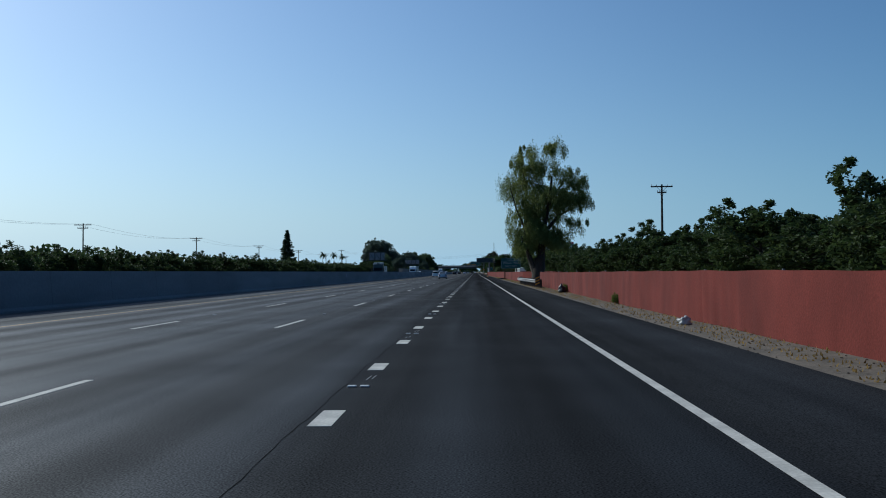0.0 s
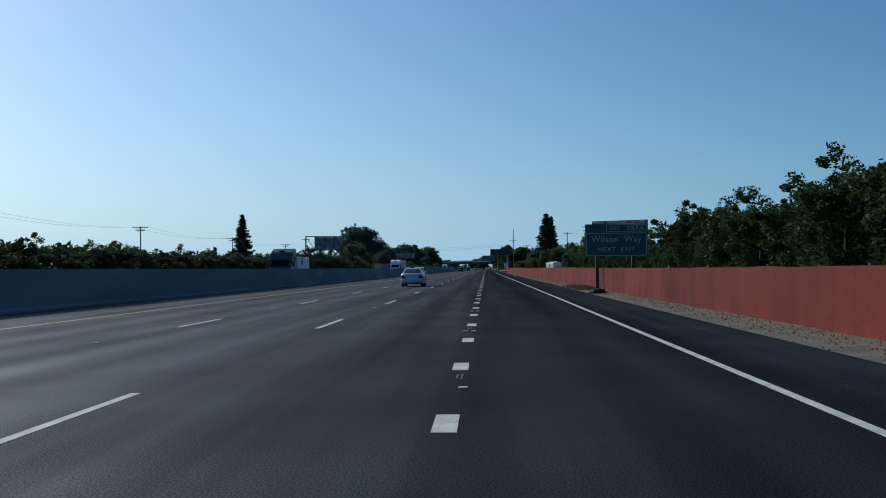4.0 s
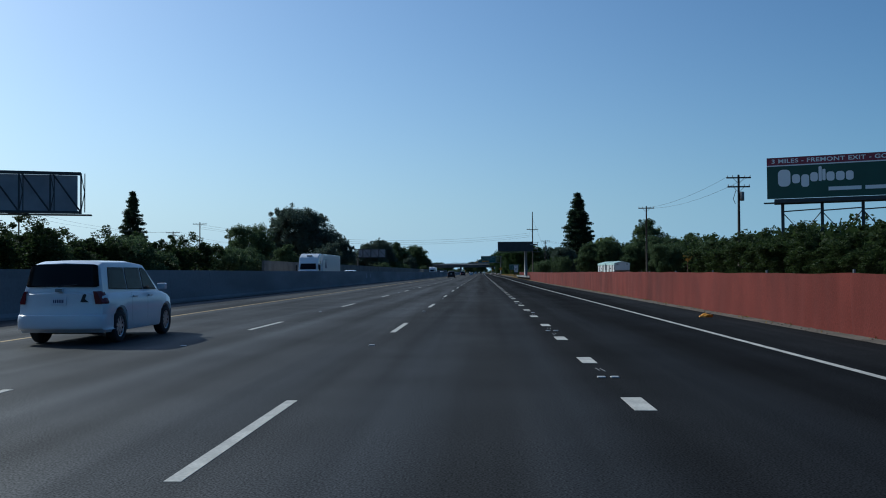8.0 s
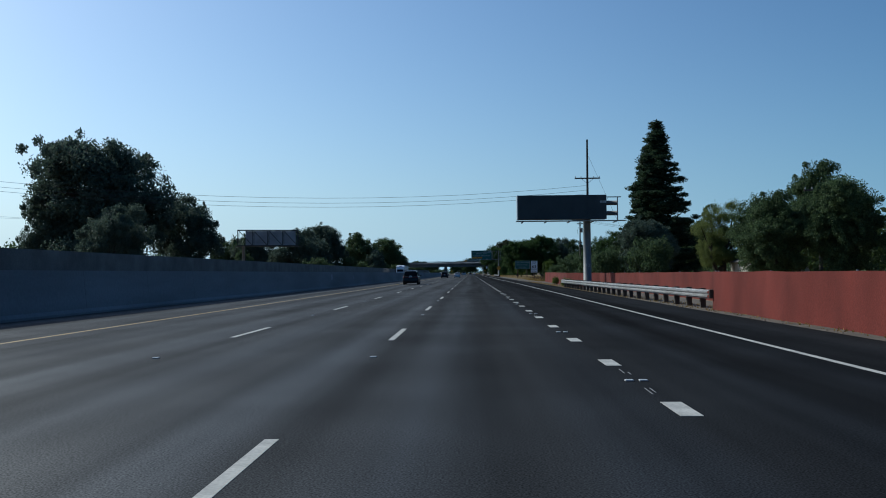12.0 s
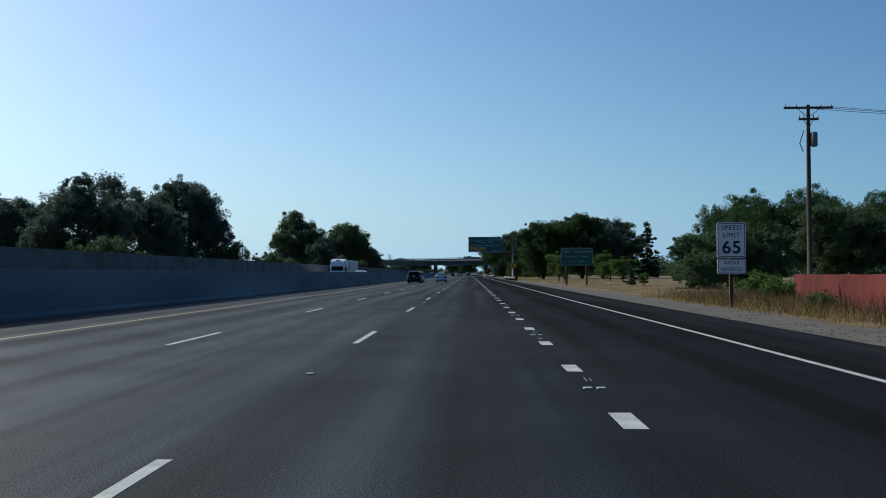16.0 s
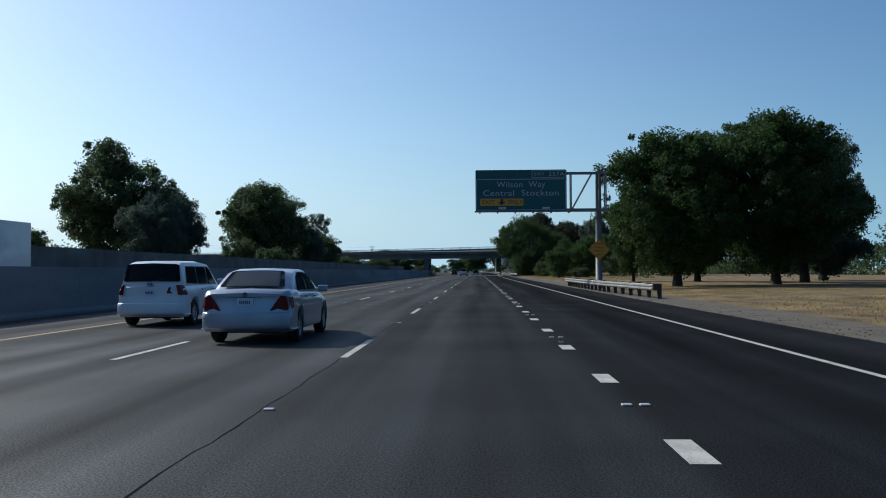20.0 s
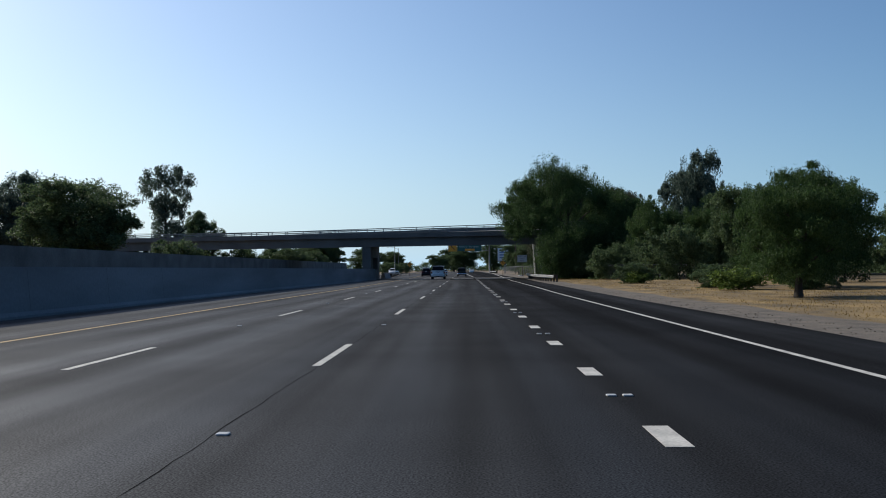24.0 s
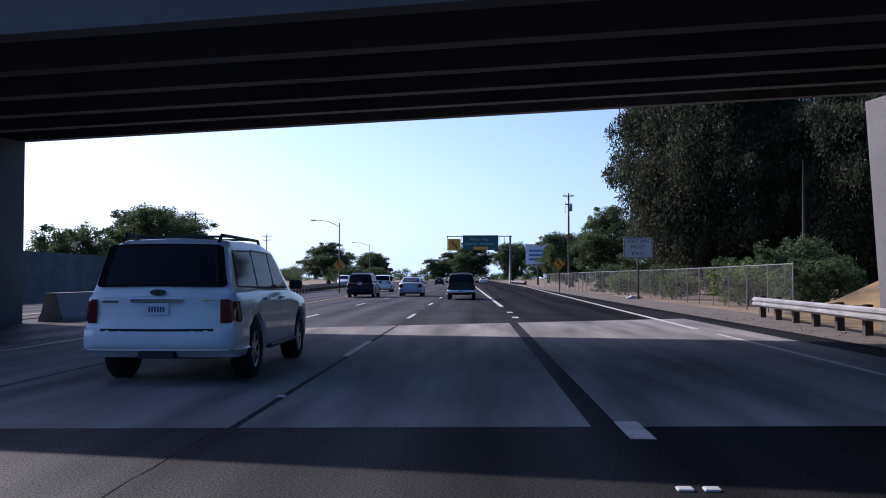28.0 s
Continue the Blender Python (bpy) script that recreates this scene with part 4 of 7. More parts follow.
grow((
    ("conifer", -101, 482, 11, 25, 20), ("gum_b", -47.5, 461, 20, 20, 10), ("gum", -54, 462, 10, 14, 80), ("gum", -40, 470, 11, 13, 150), ("hedge", -34, 345, 9, 5.6, 0), ("hedge", -36, 360, 9, 6, 50), ("round_b", -36.8, 366, 7.6, 9.2, 30), ("round", -37, 392, 6, 6.8, 70), ("hedge", -33, 310, 9, 5.5, 10), ("hedge", -38, 322, 8, 6.2, 90), ("hedge", -35, 297, 8, 5.2, 70), ("gum", -38, 440, 8, 9, 20),
    ("gum", -46, 571, 14, 13.4, 0), ("gum_b", -43, 602, 15, 16.4, 60), ("gum", -45, 588, 13, 13.6, 200), ("gum_b", -58, 580, 13, 12, 20), ("hedge", -37, 600, 9, 7, 100), ("round_b", -66, 585, 12, 11, 15), ("hedge", -38, 560, 9, 6, 30), ("hedge", -36, 625, 8, 6, 30),
    ("round", -46, 699, 15, 17.8, 0), ("round_b", -40, 749, 18.5, 17.8, 80), ("round", -84, 716, 11, 10, 40), ("round_b", -76, 735, 10, 9, 120), ("hedge", -38, 690, 9, 6.5, 0), ("gum_b", -33.5, 757, 7.5, 11, 0), ("gum_b", -45, 716, 12, 14.5, 50), ("hedge", -41, 738, 9, 8, 50), ("gum", -38, 690, 9, 11, 120), ("hedge", -34, 730, 8, 6, 60), ("hedge", -42, 664, 10, 5.5, 60),
    ("thin_gum", -49, 850, 10, 19, 0), ("round", -49, 868, 9, 12.4, 10), ("small_conifer", -58, 845, 4, 9.0, 0), ("round_b", -38, 792, 12, 10.5, 60), ("gum", -48, 800, 11, 12.5, 90), ("hedge", -36, 815, 9, 6, 60), ("thin_gum", -66, 860, 7, 12, 40), ("hedge", -33, 870, 10, 6.5, 0), ("hedge", -40, 863, 10, 6.6, 20), ("hedge", -48, 859, 10, 6.2, 60), ("hedge", -56, 857, 9, 6.2, 100), ("hedge", -64, 858, 10, 6.4, 10), ("hedge", -34, 895, 10, 6.5, 70),
    ("round_b", -36, 920, 14, 9.5, 70), ("round", -60, 1000, 12, 9, 0), ("round", -40, 1060, 16, 11, 40), ("round_b", -34, 1110, 14, 10, 80), ("hedge", -26, 1000, 10, 4.5, 0), ("hedge", -24, 1030, 10, 4.5, 0), ("round", -75, 1050, 14, 11, 0), ("round_b", -16, 1200, 14, 10, 0),
), "beyond the opposite carriageway")
for x, y, s in ((-66, 330, 0.85), (-62, 332, 0.8)):
    tree("cypress", x, y, s, s * 1.05, 0, "slim dark cypress beyond the orchard")
grow((
    ("conifer", 25.4, 483, 12.4, 23.4, 0), ("conifer", 29.7, 512.3, 9.0, 23.9, 40), ("round_b", 22.6, 350, 5, 5.2, 0), ("round", 20.6, 418, 6, 7.4, 0), ("round_b", 24.5, 416, 6.5, 8.4, 40), ("round", 29, 412, 7, 7.4, 80), ("round_b", 34, 410, 7.5, 8.6, 120), ("round", 40, 412, 8, 9.2, 160), ("round_b", 24, 430, 7, 8, 200), ("round", 32, 385, 6.5, 6.4, 90), ("round_b", 33, 365, 6.5, 6.2, 20), ("round", 32, 348, 6.5, 6.2, 50), ("hedge", 13.5, 455, 6, 4.6, 50), ("hedge", 18, 452, 7, 6, 80), ("round", 42, 546, 10, 13.5, 0), ("pepper", 31, 470, 10, 11, 0), ("round", 41, 462, 11, 15, 0), ("gum_b", 20, 462, 8, 8.5, 0), ("round_b", 29, 515, 10, 9.5, 40), ("round", 40, 520, 11, 11, 70), ("hedge", 16, 500, 7, 4.4, 0), ("hedge", 20, 545, 8, 6, 0), ("round_b", 33, 555, 9, 8, 0), ("hedge", 14.5, 470, 6, 4.5, 20),
    ("bushy", 38, 602, 14.5, 14, 0), ("bushy", 49, 604, 15, 15, 50), ("bushy", 60, 600, 15, 14.5, 90), ("hedge", 33, 596, 8, 6, 90), ("hedge", 16.5, 540, 6, 3.4, 40), ("hedge", 22, 548, 9, 6.5, 140), ("bushy", 28, 566, 9, 8.5, 200),
    ("walnut", 14.3, 663, 13.5, 13.6, 0), ("walnut", 23, 666, 15, 15.6, 60), ("walnut", 15.5, 690, 7, 10.6, 20), ("gum", 29, 676, 12, 14.5, 0), ("walnut", 21, 684, 12, 13, 30), ("round", 36, 690, 13, 14, 30), ("round_b", 46, 660, 13, 10, 30), ("round", 58, 690, 14, 11, 30),
    ("young", 12.9, 614.8, 4.8, 5.3, 0), ("young", 22.5, 631, 4.0, 5.8, 60), ("young", 21.4, 616.8, 4.8, 3.9, 120), ("small_conifer", 36, 660, 8, 12.2, 0), ("young", 11.6, 593.8, 3.2, 4.6, 0), ("young", 19.4, 593, 4.0, 3.9, 30), ("small_conifer", 15.5, 565, 1.8, 3.4, 30), ("young", 15.7, 559.2, 1.3, 1.6, 70), ("young", 23.1, 576, 2.4, 1.9, 10),
    ("bushy", 19.5, 764, 8.5, 8.0, 70), ("round", 31, 770, 10, 9, 10), ("hedge", 20, 800, 8, 6.5, 0), ("round_b", 27, 800, 9, 10, 0), ("gum", 30.8, 838, 10.5, 19.0, 0), ("round", 34, 815, 10, 11, 90), ("hedge", 28, 780, 8, 6, 0), ("round", 45, 790, 14, 12, 0), ("hedge", 38, 775, 9, 6, 0),
    ("shrub", 14, 761, 3.6, 1.7, 0), ("shrub", 16.5, 768, 3, 1.6, 50), ("shrub", 19, 764, 3.4, 1.8, 80), ("shrub", 13, 785, 2.6, 1.4, 0), ("shrub", 22, 775, 4, 2, 0),
     ("round", 15, 930, 10, 10, 0), ("hedge", 15, 905, 8, 4.5, 0), ("hedge", 19, 880, 7, 4.5, 0), ("hedge", 25, 868, 9, 6, 0), ("round_b", 14, 965, 11, 9, 0), ("round", 17, 1000, 12, 10, 0), ("round", -2, 1160, 18, 15, 0), ("round_b", 12, 1130, 16, 14, 30), ("round", 20, 1080, 14, 12, 30), ("round_b", -8, 1230, 18, 14, 0),
), "beside the freeway")

grow((("palm", -52.1, 548, 2.4, 10.6, 0), ("palm", -53.1, 543, 2.4, 10.1, 50), ("round", -53.5, 551, 5, 7.2, 20), ("palm", -131, 770, 9, 20, 0), ("palm", -122, 775, 9, 20, 40), ("palm", -114, 770, 8, 18, 80)), "beyond the sound wall")
tree("pepper", 8.5, 100.5, 1.04, 1.16, 0, "tall drooping pepper tree behind the guard rail")
tree("draped", 19.5, 899, 1.0, 1.02, 0, "huge dense grey-green tree, draped to the ground, behind the fence")
tree("draped", 30, 892, 0.9, 0.85, 70, "huge dense grey-green tree, draped to the ground, behind the fence")
tree("feather", 12.2, 829, 1.06, 1.0, 0, "large feathery green tree leaning over the overpass rail")
# the first two hedges are added to darken ground that lies in tree shade
grow((("hedge", 14.6, 812, 6, 4.2, 40), ("hedge", 18.5, 810.5, 6, 4.6, 200), ("hedge", 13.4, 863, 5, 2.6, 30), ("shrub", 12.6, 870, 4.2, 2.6, 0), ("hedge", 14, 877, 5, 3.0, 90), ("shrub", 12.4, 884, 3.6, 2.2, 60), ("hedge", 13, 892, 5, 2.8, 150), ("shrub", 11.4, 900, 3.6, 2.2, 60), ("hedge", 12.5, 915, 6, 3.2, 10), ("hedge", 15.5, 853, 7, 4.6, 30), ("hedge", 21, 856, 8, 6, 90), ("hedge", 16.5, 814, 7, 5, 0), ("hedge", 13.2, 821, 6, 4.2, 70), ("hedge", 12.6, 828, 6, 4.4, 110), ("hedge", 15.5, 832, 8, 6, 40), ("hedge", 21, 812, 8, 6, 10), ("hedge", 26, 810, 9, 6.5, 60), ("bushy", 20.8, 814, 7.5, 10.2, 130), ("bushy", 12.6, 748.2, 6.2, 6.1, 20), ("hedge", 12.8, 786, 4, 2.2, 0), ("hedge", 14, 766, 4, 1.9, 60), ("hedge", 17.5, 760, 5, 2.2, 90), ("hedge", 20, 822, 9, 7, 0), ("bushy", 26.3, 811, 8, 10.2, 0)), "beside the guard rail")

# ---- red cloth fence ----
FENCE = [(-60, 7.6), (40, 7.4), (84, 7.5), (92, 10.4), (108, 10.4), (116, 7.6), (160, 7.35), (191, 7.25), (221, 7.05), (250, 6.35), (280, 6.45), (311, 6.6), (340, 6.35), (384, 6.7), (394, 9.6), (432, 9.6), (440, 7.4), (486, 9.2), (514, 14.0)]


def fence_x(y):
    for (a, xa), (b, xb) in zip(FENCE, FENCE[1:]):
        if a <= y <= b:
            return xa + (xb - xa) * (y - a) / (b - a)
    return FENCE[-1][1]


fence = tagged(empty("cloth_fence"), "weathered red mesh cloth fence, sagging between posts along the verge", "fence")
y = -60.0
k = 0
while y < 513.9:
    y2 = min(y + 6.0, 514.0)
    bm = nb()
    rows_ = []
    for j in range(25):
        yy = y + (y2 - y) * j / 24
        pleat = max(0.0, 1 - abs((yy % 46) - 23) / 5.0)
        top = 1.33 + 0.03 * math.sin(yy * 0.07) + 0.006 * math.sin(yy * 1.7) - 0.02 * math.sin(math.pi * j / 24)
        col = []
        for h in (0.0, 0.3, 0.65, 1.0):
            off = 0.045 * math.sin(yy * 0.9 + 1.5 * math.sin(yy * 0.13)) * (1 - h * 0.6) + 0.006 * math.sin(yy * 5.1 + h * 3) + pleat * 0.022 * math.sin(yy * 9.3 + 2 * math.sin(yy)) * (1 - 0.4 * h)
            col.append((fence_x(yy) + off, yy, -0.06 + (top + 0.06) * h))
        rows_.append(col)
    bm = ribbon(None, rows_)
    part("cloth_panel", bm, M_RED, fence, smooth=True)
    bm = nb()
    tube(bm, [(fence_x(y) + 0.12, y, -0.1), (fence_x(y) + 0.12, y, 1.38)], 0.03, 6)
    part("post", bm, M_GALV, fence)
    y = y2
    k += 1

# ---- signs ----
def letters(name, text, size, x, z, y, m, parent, width=None, spacing=1.08, bold=0.0):
    """Raised lettering in the built-in font, centred on x, facing -y."""
    cu = bpy.data.curves.new("lettering", "FONT")
    cu.body, cu.size, cu.align_x, cu.align_y = text, size, "CENTER", "CENTER"
    cu.extrude, cu.offset, cu.space_character = 0.003, bold, spacing
    tmp = bpy.data.objects.new("lettering", cu)
    scene.collection.objects.link(tmp)
    me = bpy.data.meshes.new_from_object(tmp)
    bpy.data.objects.remove(tmp)
    me.materials.clear()
    me.materials.append(m)
    ob = new(name, me)
    ob.parent = parent
    s = 1.0
    if width and len(me.vertices):
        xs = [v.co.x for v in me.vertices]
        s = width / (max(xs) - min(xs))
    ob.matrix_basis = pose(x, y, z, 90, 0, 0) @ Matrix.Diagonal((s, 1, 1, 1))
    return ob


def rounded(w, h, r, n=5):
    out = []
    for cx, cz, a0 in ((w / 2 - r, h / 2 - r, 0), (-w / 2 + r, h / 2 - r, 90), (-w / 2 + r, -h / 2 + r, 180), (w / 2 - r, -h / 2 + r, 270)):
        for i in range(n + 1):
            a = radians(a0 + 90 * i / n)
            out.append((cx + r * math.cos(a), cz + r * math.sin(a)))
    return out


def panel(name, x, z, y, w, h, r, m, parent, thick=0.03, label=""):
    bm = prism(nb(), [(x + u, z + v) for u, v in rounded(w, h, r)], "y", y, y + thick)
    return part(name, bm, m, parent, label)


def border(x, z, y, w, h, r, t, m, parent, name="border"):
    bm = nb()
    a, b = rounded(w, h, r), rounded(w - 2 * t, h - 2 * t, max(0.01, r - t))
    va = [bm.verts.new((x + u, y, z + v)) for u, v in a]
    vb = [bm.verts.new((x + u, y, z + v)) for u, v in b]
    n = len(a)
    for i in range(n):
        bm.faces.new((va[i], va[(i + 1) % n], vb[(i + 1) % n], vb[i]))
    return part(name, bm, m, parent)


def post(x, y, z0, z1, w, m, parent, name="post"):
    bm = nb()
    box(bm, x - w / 2, x + w / 2, y, y + w, z0, z1, 0.008)
    return part(name, bm, m, parent)


# green guide sign on two wooden posts
s1 = tagged(empty("exit_sign"), "green guide sign on two brown posts before the red fence", "road sign")
panel("sign_panel", 8.12, 2.68, 168.0, 3.66, 1.42, 0.12, M_SIGN, s1)
panel("exit_plaque", 8.12, 3.64, 168.0, 3.66, 0.5, 0.04, M_SIGN, s1)
border(8.12, 2.68, 167.994, 3.58, 1.36, 0.12, 0.035, M_WHITE, s1)
border(8.72, 3.64, 167.994, 2.36, 0.42, 0.08, 0.03, M_WHITE, s1)
letters("legend", "EXIT", 0.26, 8.02, 3.63, 167.995, M_WHITE, s1, 0.55)
letters("legend", "257A", 0.36, 9.25, 3.63, 167.995, M_WHITE, s1, 1.02)
letters("legend", "Wilson  Way", 0.52, 8.12, 2.98, 167.995, M_WHITE, s1, 2.95)
letters("legend", "NEXT  EXIT", 0.36, 8.12, 2.38, 167.995, M_WHITE, s1, 2.2)
for px_ in (6.98, 9.12):
    post(px_, 168.04, -0.2, 3.7, 0.2, M_POST_RUST, s1)

# college sign
s2 = tagged(empty("college_sign"), "green guide sign on two brown posts in dry grass", "road sign")
panel("sign_panel", 10.86, 3.26, 574.0, 3.7, 2.06, 0.15, M_SIGN, s2)
border(10.86, 3.26, 573.994, 3.6, 1.98, 0.14, 0.04, M_WHITE, s2)
letters("legend", "CSU  Stanislaus", 0.42, 10.86, 3.85, 573.995, M_WHITE, s2, 3.3)
letters("legend", "Stockton  Center", 0.32, 10.86, 3.28, 573.995, M_WHITE, s2, 2.7)
letters("legend", "NEXT  EXIT", 0.28, 10.86, 2.68, 573.995, M_WHITE, s2, 1.7)
for px_ in (9.7, 12.0):
    post(px_, 574.04, -0.2, 3.9, 0.2, M_POST_RUST, s2)

# speed limit
s3 = tagged(empty("speed_limit_sign"), "white speed limit sign with a radar plate on a brown post", "road sign")
panel("sign_panel", 9.02, 2.68, 507.0, 1.14, 1.42, 0.06, M_PANEL, s3)
border(9.02, 2.68, 506.994, 1.08, 1.36, 0.06, 0.025, M_BLACK, s3)
letters("legend", "SPEED", 0.28, 9.02, 3.16, 506.995, M_BLACK, s3, 0.8)
letters("legend", "LIMIT", 0.28, 9.02, 2.86, 506.995, M_BLACK, s3, 0.68)
letters("legend", "65", 0.7, 9.02, 2.36, 506.995, M_BLACK, s3, 0.72, bold=0.012)
panel("radar_plate", 9.02, 1.62, 507.0, 1.14, 0.6, 0.05, M_PANEL, s3)
border(9.02, 1.62, 506.994, 1.08, 0.55, 0.05, 0.02, M_BLACK, s3)
letters("legend", "RADAR", 0.2, 9.02, 1.76, 506.995, M_BLACK, s3, 0.6)
letters("legend", "ENFORCED", 0.2, 9.02, 1.5, 506.995, M_BLACK, s3, 0.86)
post(9.02, 507.04, -0.2, 3.3, 0.14, M_POST_RUST, s3)

# cantilever sign over the exit lane
s4 = tagged(empty("overhead_sign"), "green overhead exit sign on a galvanised cantilever truss and round post", "road sign")
SY = 659.5
panel("sign_panel", 1.75, 7.5, SY, 6.95, 3.15, 0.1, M_SIGN, s4)
border(1.75, 7.18, SY - 0.006, 6.85, 2.4, 0.14, 0.05, M_WHITE, s4)
border(3.88, 8.74, SY - 0.006, 2.6, 0.56, 0.1, 0.04, M_WHITE, s4)
letters("legend", "EXIT", 0.32, 3.15, 8.73, SY - 0.005, M_WHITE, s4, 0.75)
letters("legend", "257A", 0.44, 4.45, 8.73, SY - 0.005, M_WHITE, s4, 1.2)
letters("legend", "Wilson  Way", 0.62, 1.75, 7.94, SY - 0.005, M_WHITE, s4, 3.7)
letters("legend", "Central  Stockton", 0.62, 1.75, 7.28, SY - 0.005, M_WHITE, s4, 5.75)
panel("exit_only_plate", 0.28, 6.6, SY - 0.025, 3.3, 0.55, 0.03, M_SIGNY, s4, 0.02)
letters("legend", "EXIT", 0.4, -0.75, 6.6, SY - 0.03, M_BLACK, s4, 0.95)
letters("legend", "ONLY", 0.4, 1.3, 6.6, SY - 0.03, M_BLACK, s4, 1.1)
bm = prism(nb(), [(0.18, 6.84), (0.38, 6.84), (0.38, 6.62), (0.58, 6.62), (0.28, 6.38), (-0.02, 6.62), (0.18, 6.62)], "y", SY - 0.033, SY - 0.028)
part("arrow", bm, M_BLACK, s4)
bm = nb()
for z in (6.05, 8.85):
    for yy in (SY + 0.25, SY + 1.05):
        box(bm, -1.6, 8.4, yy, yy + 0.12, z - 0.06, z + 0.06)
part("truss_chord", bm, M_GALV, s4)
for i in range(6):
    x = 5.6 + i * 0.53
    if i in (0, 4, 5):
        for yy in (SY + 0.26, SY + 1.06):
            bm = nb()
            box(bm, x - 0.045, x + 0.045, yy, yy + 0.09, 6.05, 8.85)
            part("truss_strut", bm, M_GALV, s4)
for yy in (SY + 0.3, SY + 1.1):
    bm = nb()
    tube(bm, [(5.7, yy, 6.1), (7.2, yy, 8.8)], 0.05, 6)
    part("truss_diagonal", bm, M_GALV, s4)
bm = nb()
tube(bm, [(7.72, SY + 0.7, -0.2), (7.72, SY + 0.7, 9.0)], [0.26, 0.21], 18)
part("post", bm, M_GALV, s4, "grey galvanised round post", True)
bm = nb()
box(bm, -1.8, 8.5, SY - 0.9, SY - 0.05, 5.82, 5.88)
part("walkway", bm, M_GALV, s4)
for x in (0.3, 3.6):
    bm = nb()
    box(bm, x - 0.28, x + 0.28, SY - 0.85, SY - 0.55, 6.0, 6.16, 0.04)
    tube(bm, [(x, SY - 0.7, 5.9), (x, SY - 0.7, 6.02)], 0.03, 6)
    part("sign_lamp", bm, M_RAIL, s4)
for i in range(6):
    bm = nb()
    x = -1.4 + i * 1.35
    box(bm, x - 0.05, x + 0.05, SY - 0.95, SY + 0.2, 5.74, 5.82)
    part("bracket", bm, M_GALV, s4)


def diamond(name, x, y, z, half, lines_, label, arrow=False, post_h=None, m=M_SIGNY):
    e = tagged(empty(name), label, "road sign")
    bm = prism(nb(), [(x + half, z), (x, z + half), (x - half, z), (x, z - half)], "y", y, y + 0.02)
    part("sign_panel", bm, m, e)
    bm = nb()
    k = half * 0.93
    a = [(x + k, z), (x, z + k), (x - k, z), (x, z - k)]
    k *= 0.95
    b = [(x + k, z), (x, z + k), (x - k, z), (x, z - k)]
    va, vb = [bm.verts.new((u, y - 0.004, v)) for u, v in a], [bm.verts.new((u, y - 0.004, v)) for u, v in b]
    for i in range(4):
        bm.faces.new((va[i], va[(i + 1) % 4], vb[(i + 1) % 4], vb[i]))
    part("border", bm, M_BLACK, e)
    for i, (tx, w) in enumerate(lines_):
        letters("legend", tx, half * 0.28, x, z + half * (0.5 - 0.32 * i), y - 0.004, M_BLACK, e, w * half)
    if arrow:
        bm = nb()
        pts = [(x + half * u, y - 0.006, z + half * v) for u, v in ((0.18, -0.45), (0.18, -0.12), (-0.15, 0.08), (-0.15, 0.3))]
        tube(bm, pts, half * 0.07, 6)
        prism(bm, [(x - half * 0.38, z + half * 0.28), (x + half * 0.08, z + half * 0.28), (x - half * 0.15, z + half * 0.58)], "y", y - 0.01, y - 0.004)
        part("arrow", bm, M_BLACK, e)
    if post_h:
        post(x, y + 0.025, -0.1, z + half * 0.6, 0.1, M_POST_RUST, e)
    return e


diamond("merge_sign", 7.72, SY + 0.38, 2.95, 0.85, (("THRU", 0.7), ("TRAFFIC", 0.98), ("MERGE", 0.85), ("LEFT", 0.62)), "yellow diamond sign with black letters on the overhead sign's post")
diamond("curve_sign", -13.7, 905, 2.55, 0.62, (), "yellow diamond curve sign on a post in the median", True, True)
diamond("curve_sign", 7.0, 912, 2.75, 0.62, (), "yellow diamond curve sign on a post beside the shoulder", True, True)
diamond("curve_sign", 22.6, 338, 3.0, 0.6, (), "small yellow diamond sign near a utility pole", True, True)

# right lane must exit
s5 = tagged(empty("must_exit_sign"), "white lane sign on a thin post by the chain-link fence", "road sign")
panel("sign_panel", 9.58, 3.38, 884.0, 1.92, 1.38, 0.06, M_WHITE, s5)
border(9.58, 3.38, 883.994, 1.84, 1.3, 0.06, 0.03, M_BLACK, s5)
for tx, z, w in (("RIGHT LANE", 3.82, 1.5), ("MUST", 3.42, 0.95), ("EXIT", 2.98, 0.85)):
    letters("legend", tx, 0.3, 9.58, z, 883.995, M_BLACK, s5, w)
post(9.58, 884.04, -0.1, 3.5, 0.12, M_WOODPOST, s5)

# far gantry beyond the overpass
s6 = tagged(empty("overhead_sign"), "distant green overhead sign with a yellow curve panel on a cantilever", "road sign")
panel("sign_panel", 0.3, 10.1, 1045, 8.8, 3.7, 0.12, M_SIGN, s6)
letters("legend", "Wilson  Way", 0.8, 0.0, 10.9, 1044.99, M_WHITE, s6, 4.4)
letters("legend", "Central  Stockton", 0.8, 0.0, 9.85, 1044.99, M_WHITE, s6, 7.2)
panel("yellow_plate", 0.3, 8.75, 1044.98, 3.6, 0.7, 0.03, M_SIGNY, s6, 0.015)
panel("yellow_panel", -6.2, 9.6, 1045, 3.1, 2.9, 0.05, M_SIGNY, s6)
bm = nb()
tube(bm, [(-5.6, 1044.98, 8.5), (-5.6, 1044.98, 9.2), (-6.6, 1044.98, 9.9), (-6.6, 1044.98, 10.5)], 0.15, 6)
part("arrow", bm, M_BLACK, s6)
bm = nb()
for z in (8.4, 11.7):
    box(bm, -8.0, 8.2, 1045.3, 1045.5, z - 0.1, z + 0.1)
for x in (-7.9, -4.5, 4.9, 6.2):
    box(bm, x - 0.07, x + 0.07, 1045.3, 1045.44, 8.4, 11.7)
part("truss", bm, M_GALV, s6)
bm = nb()
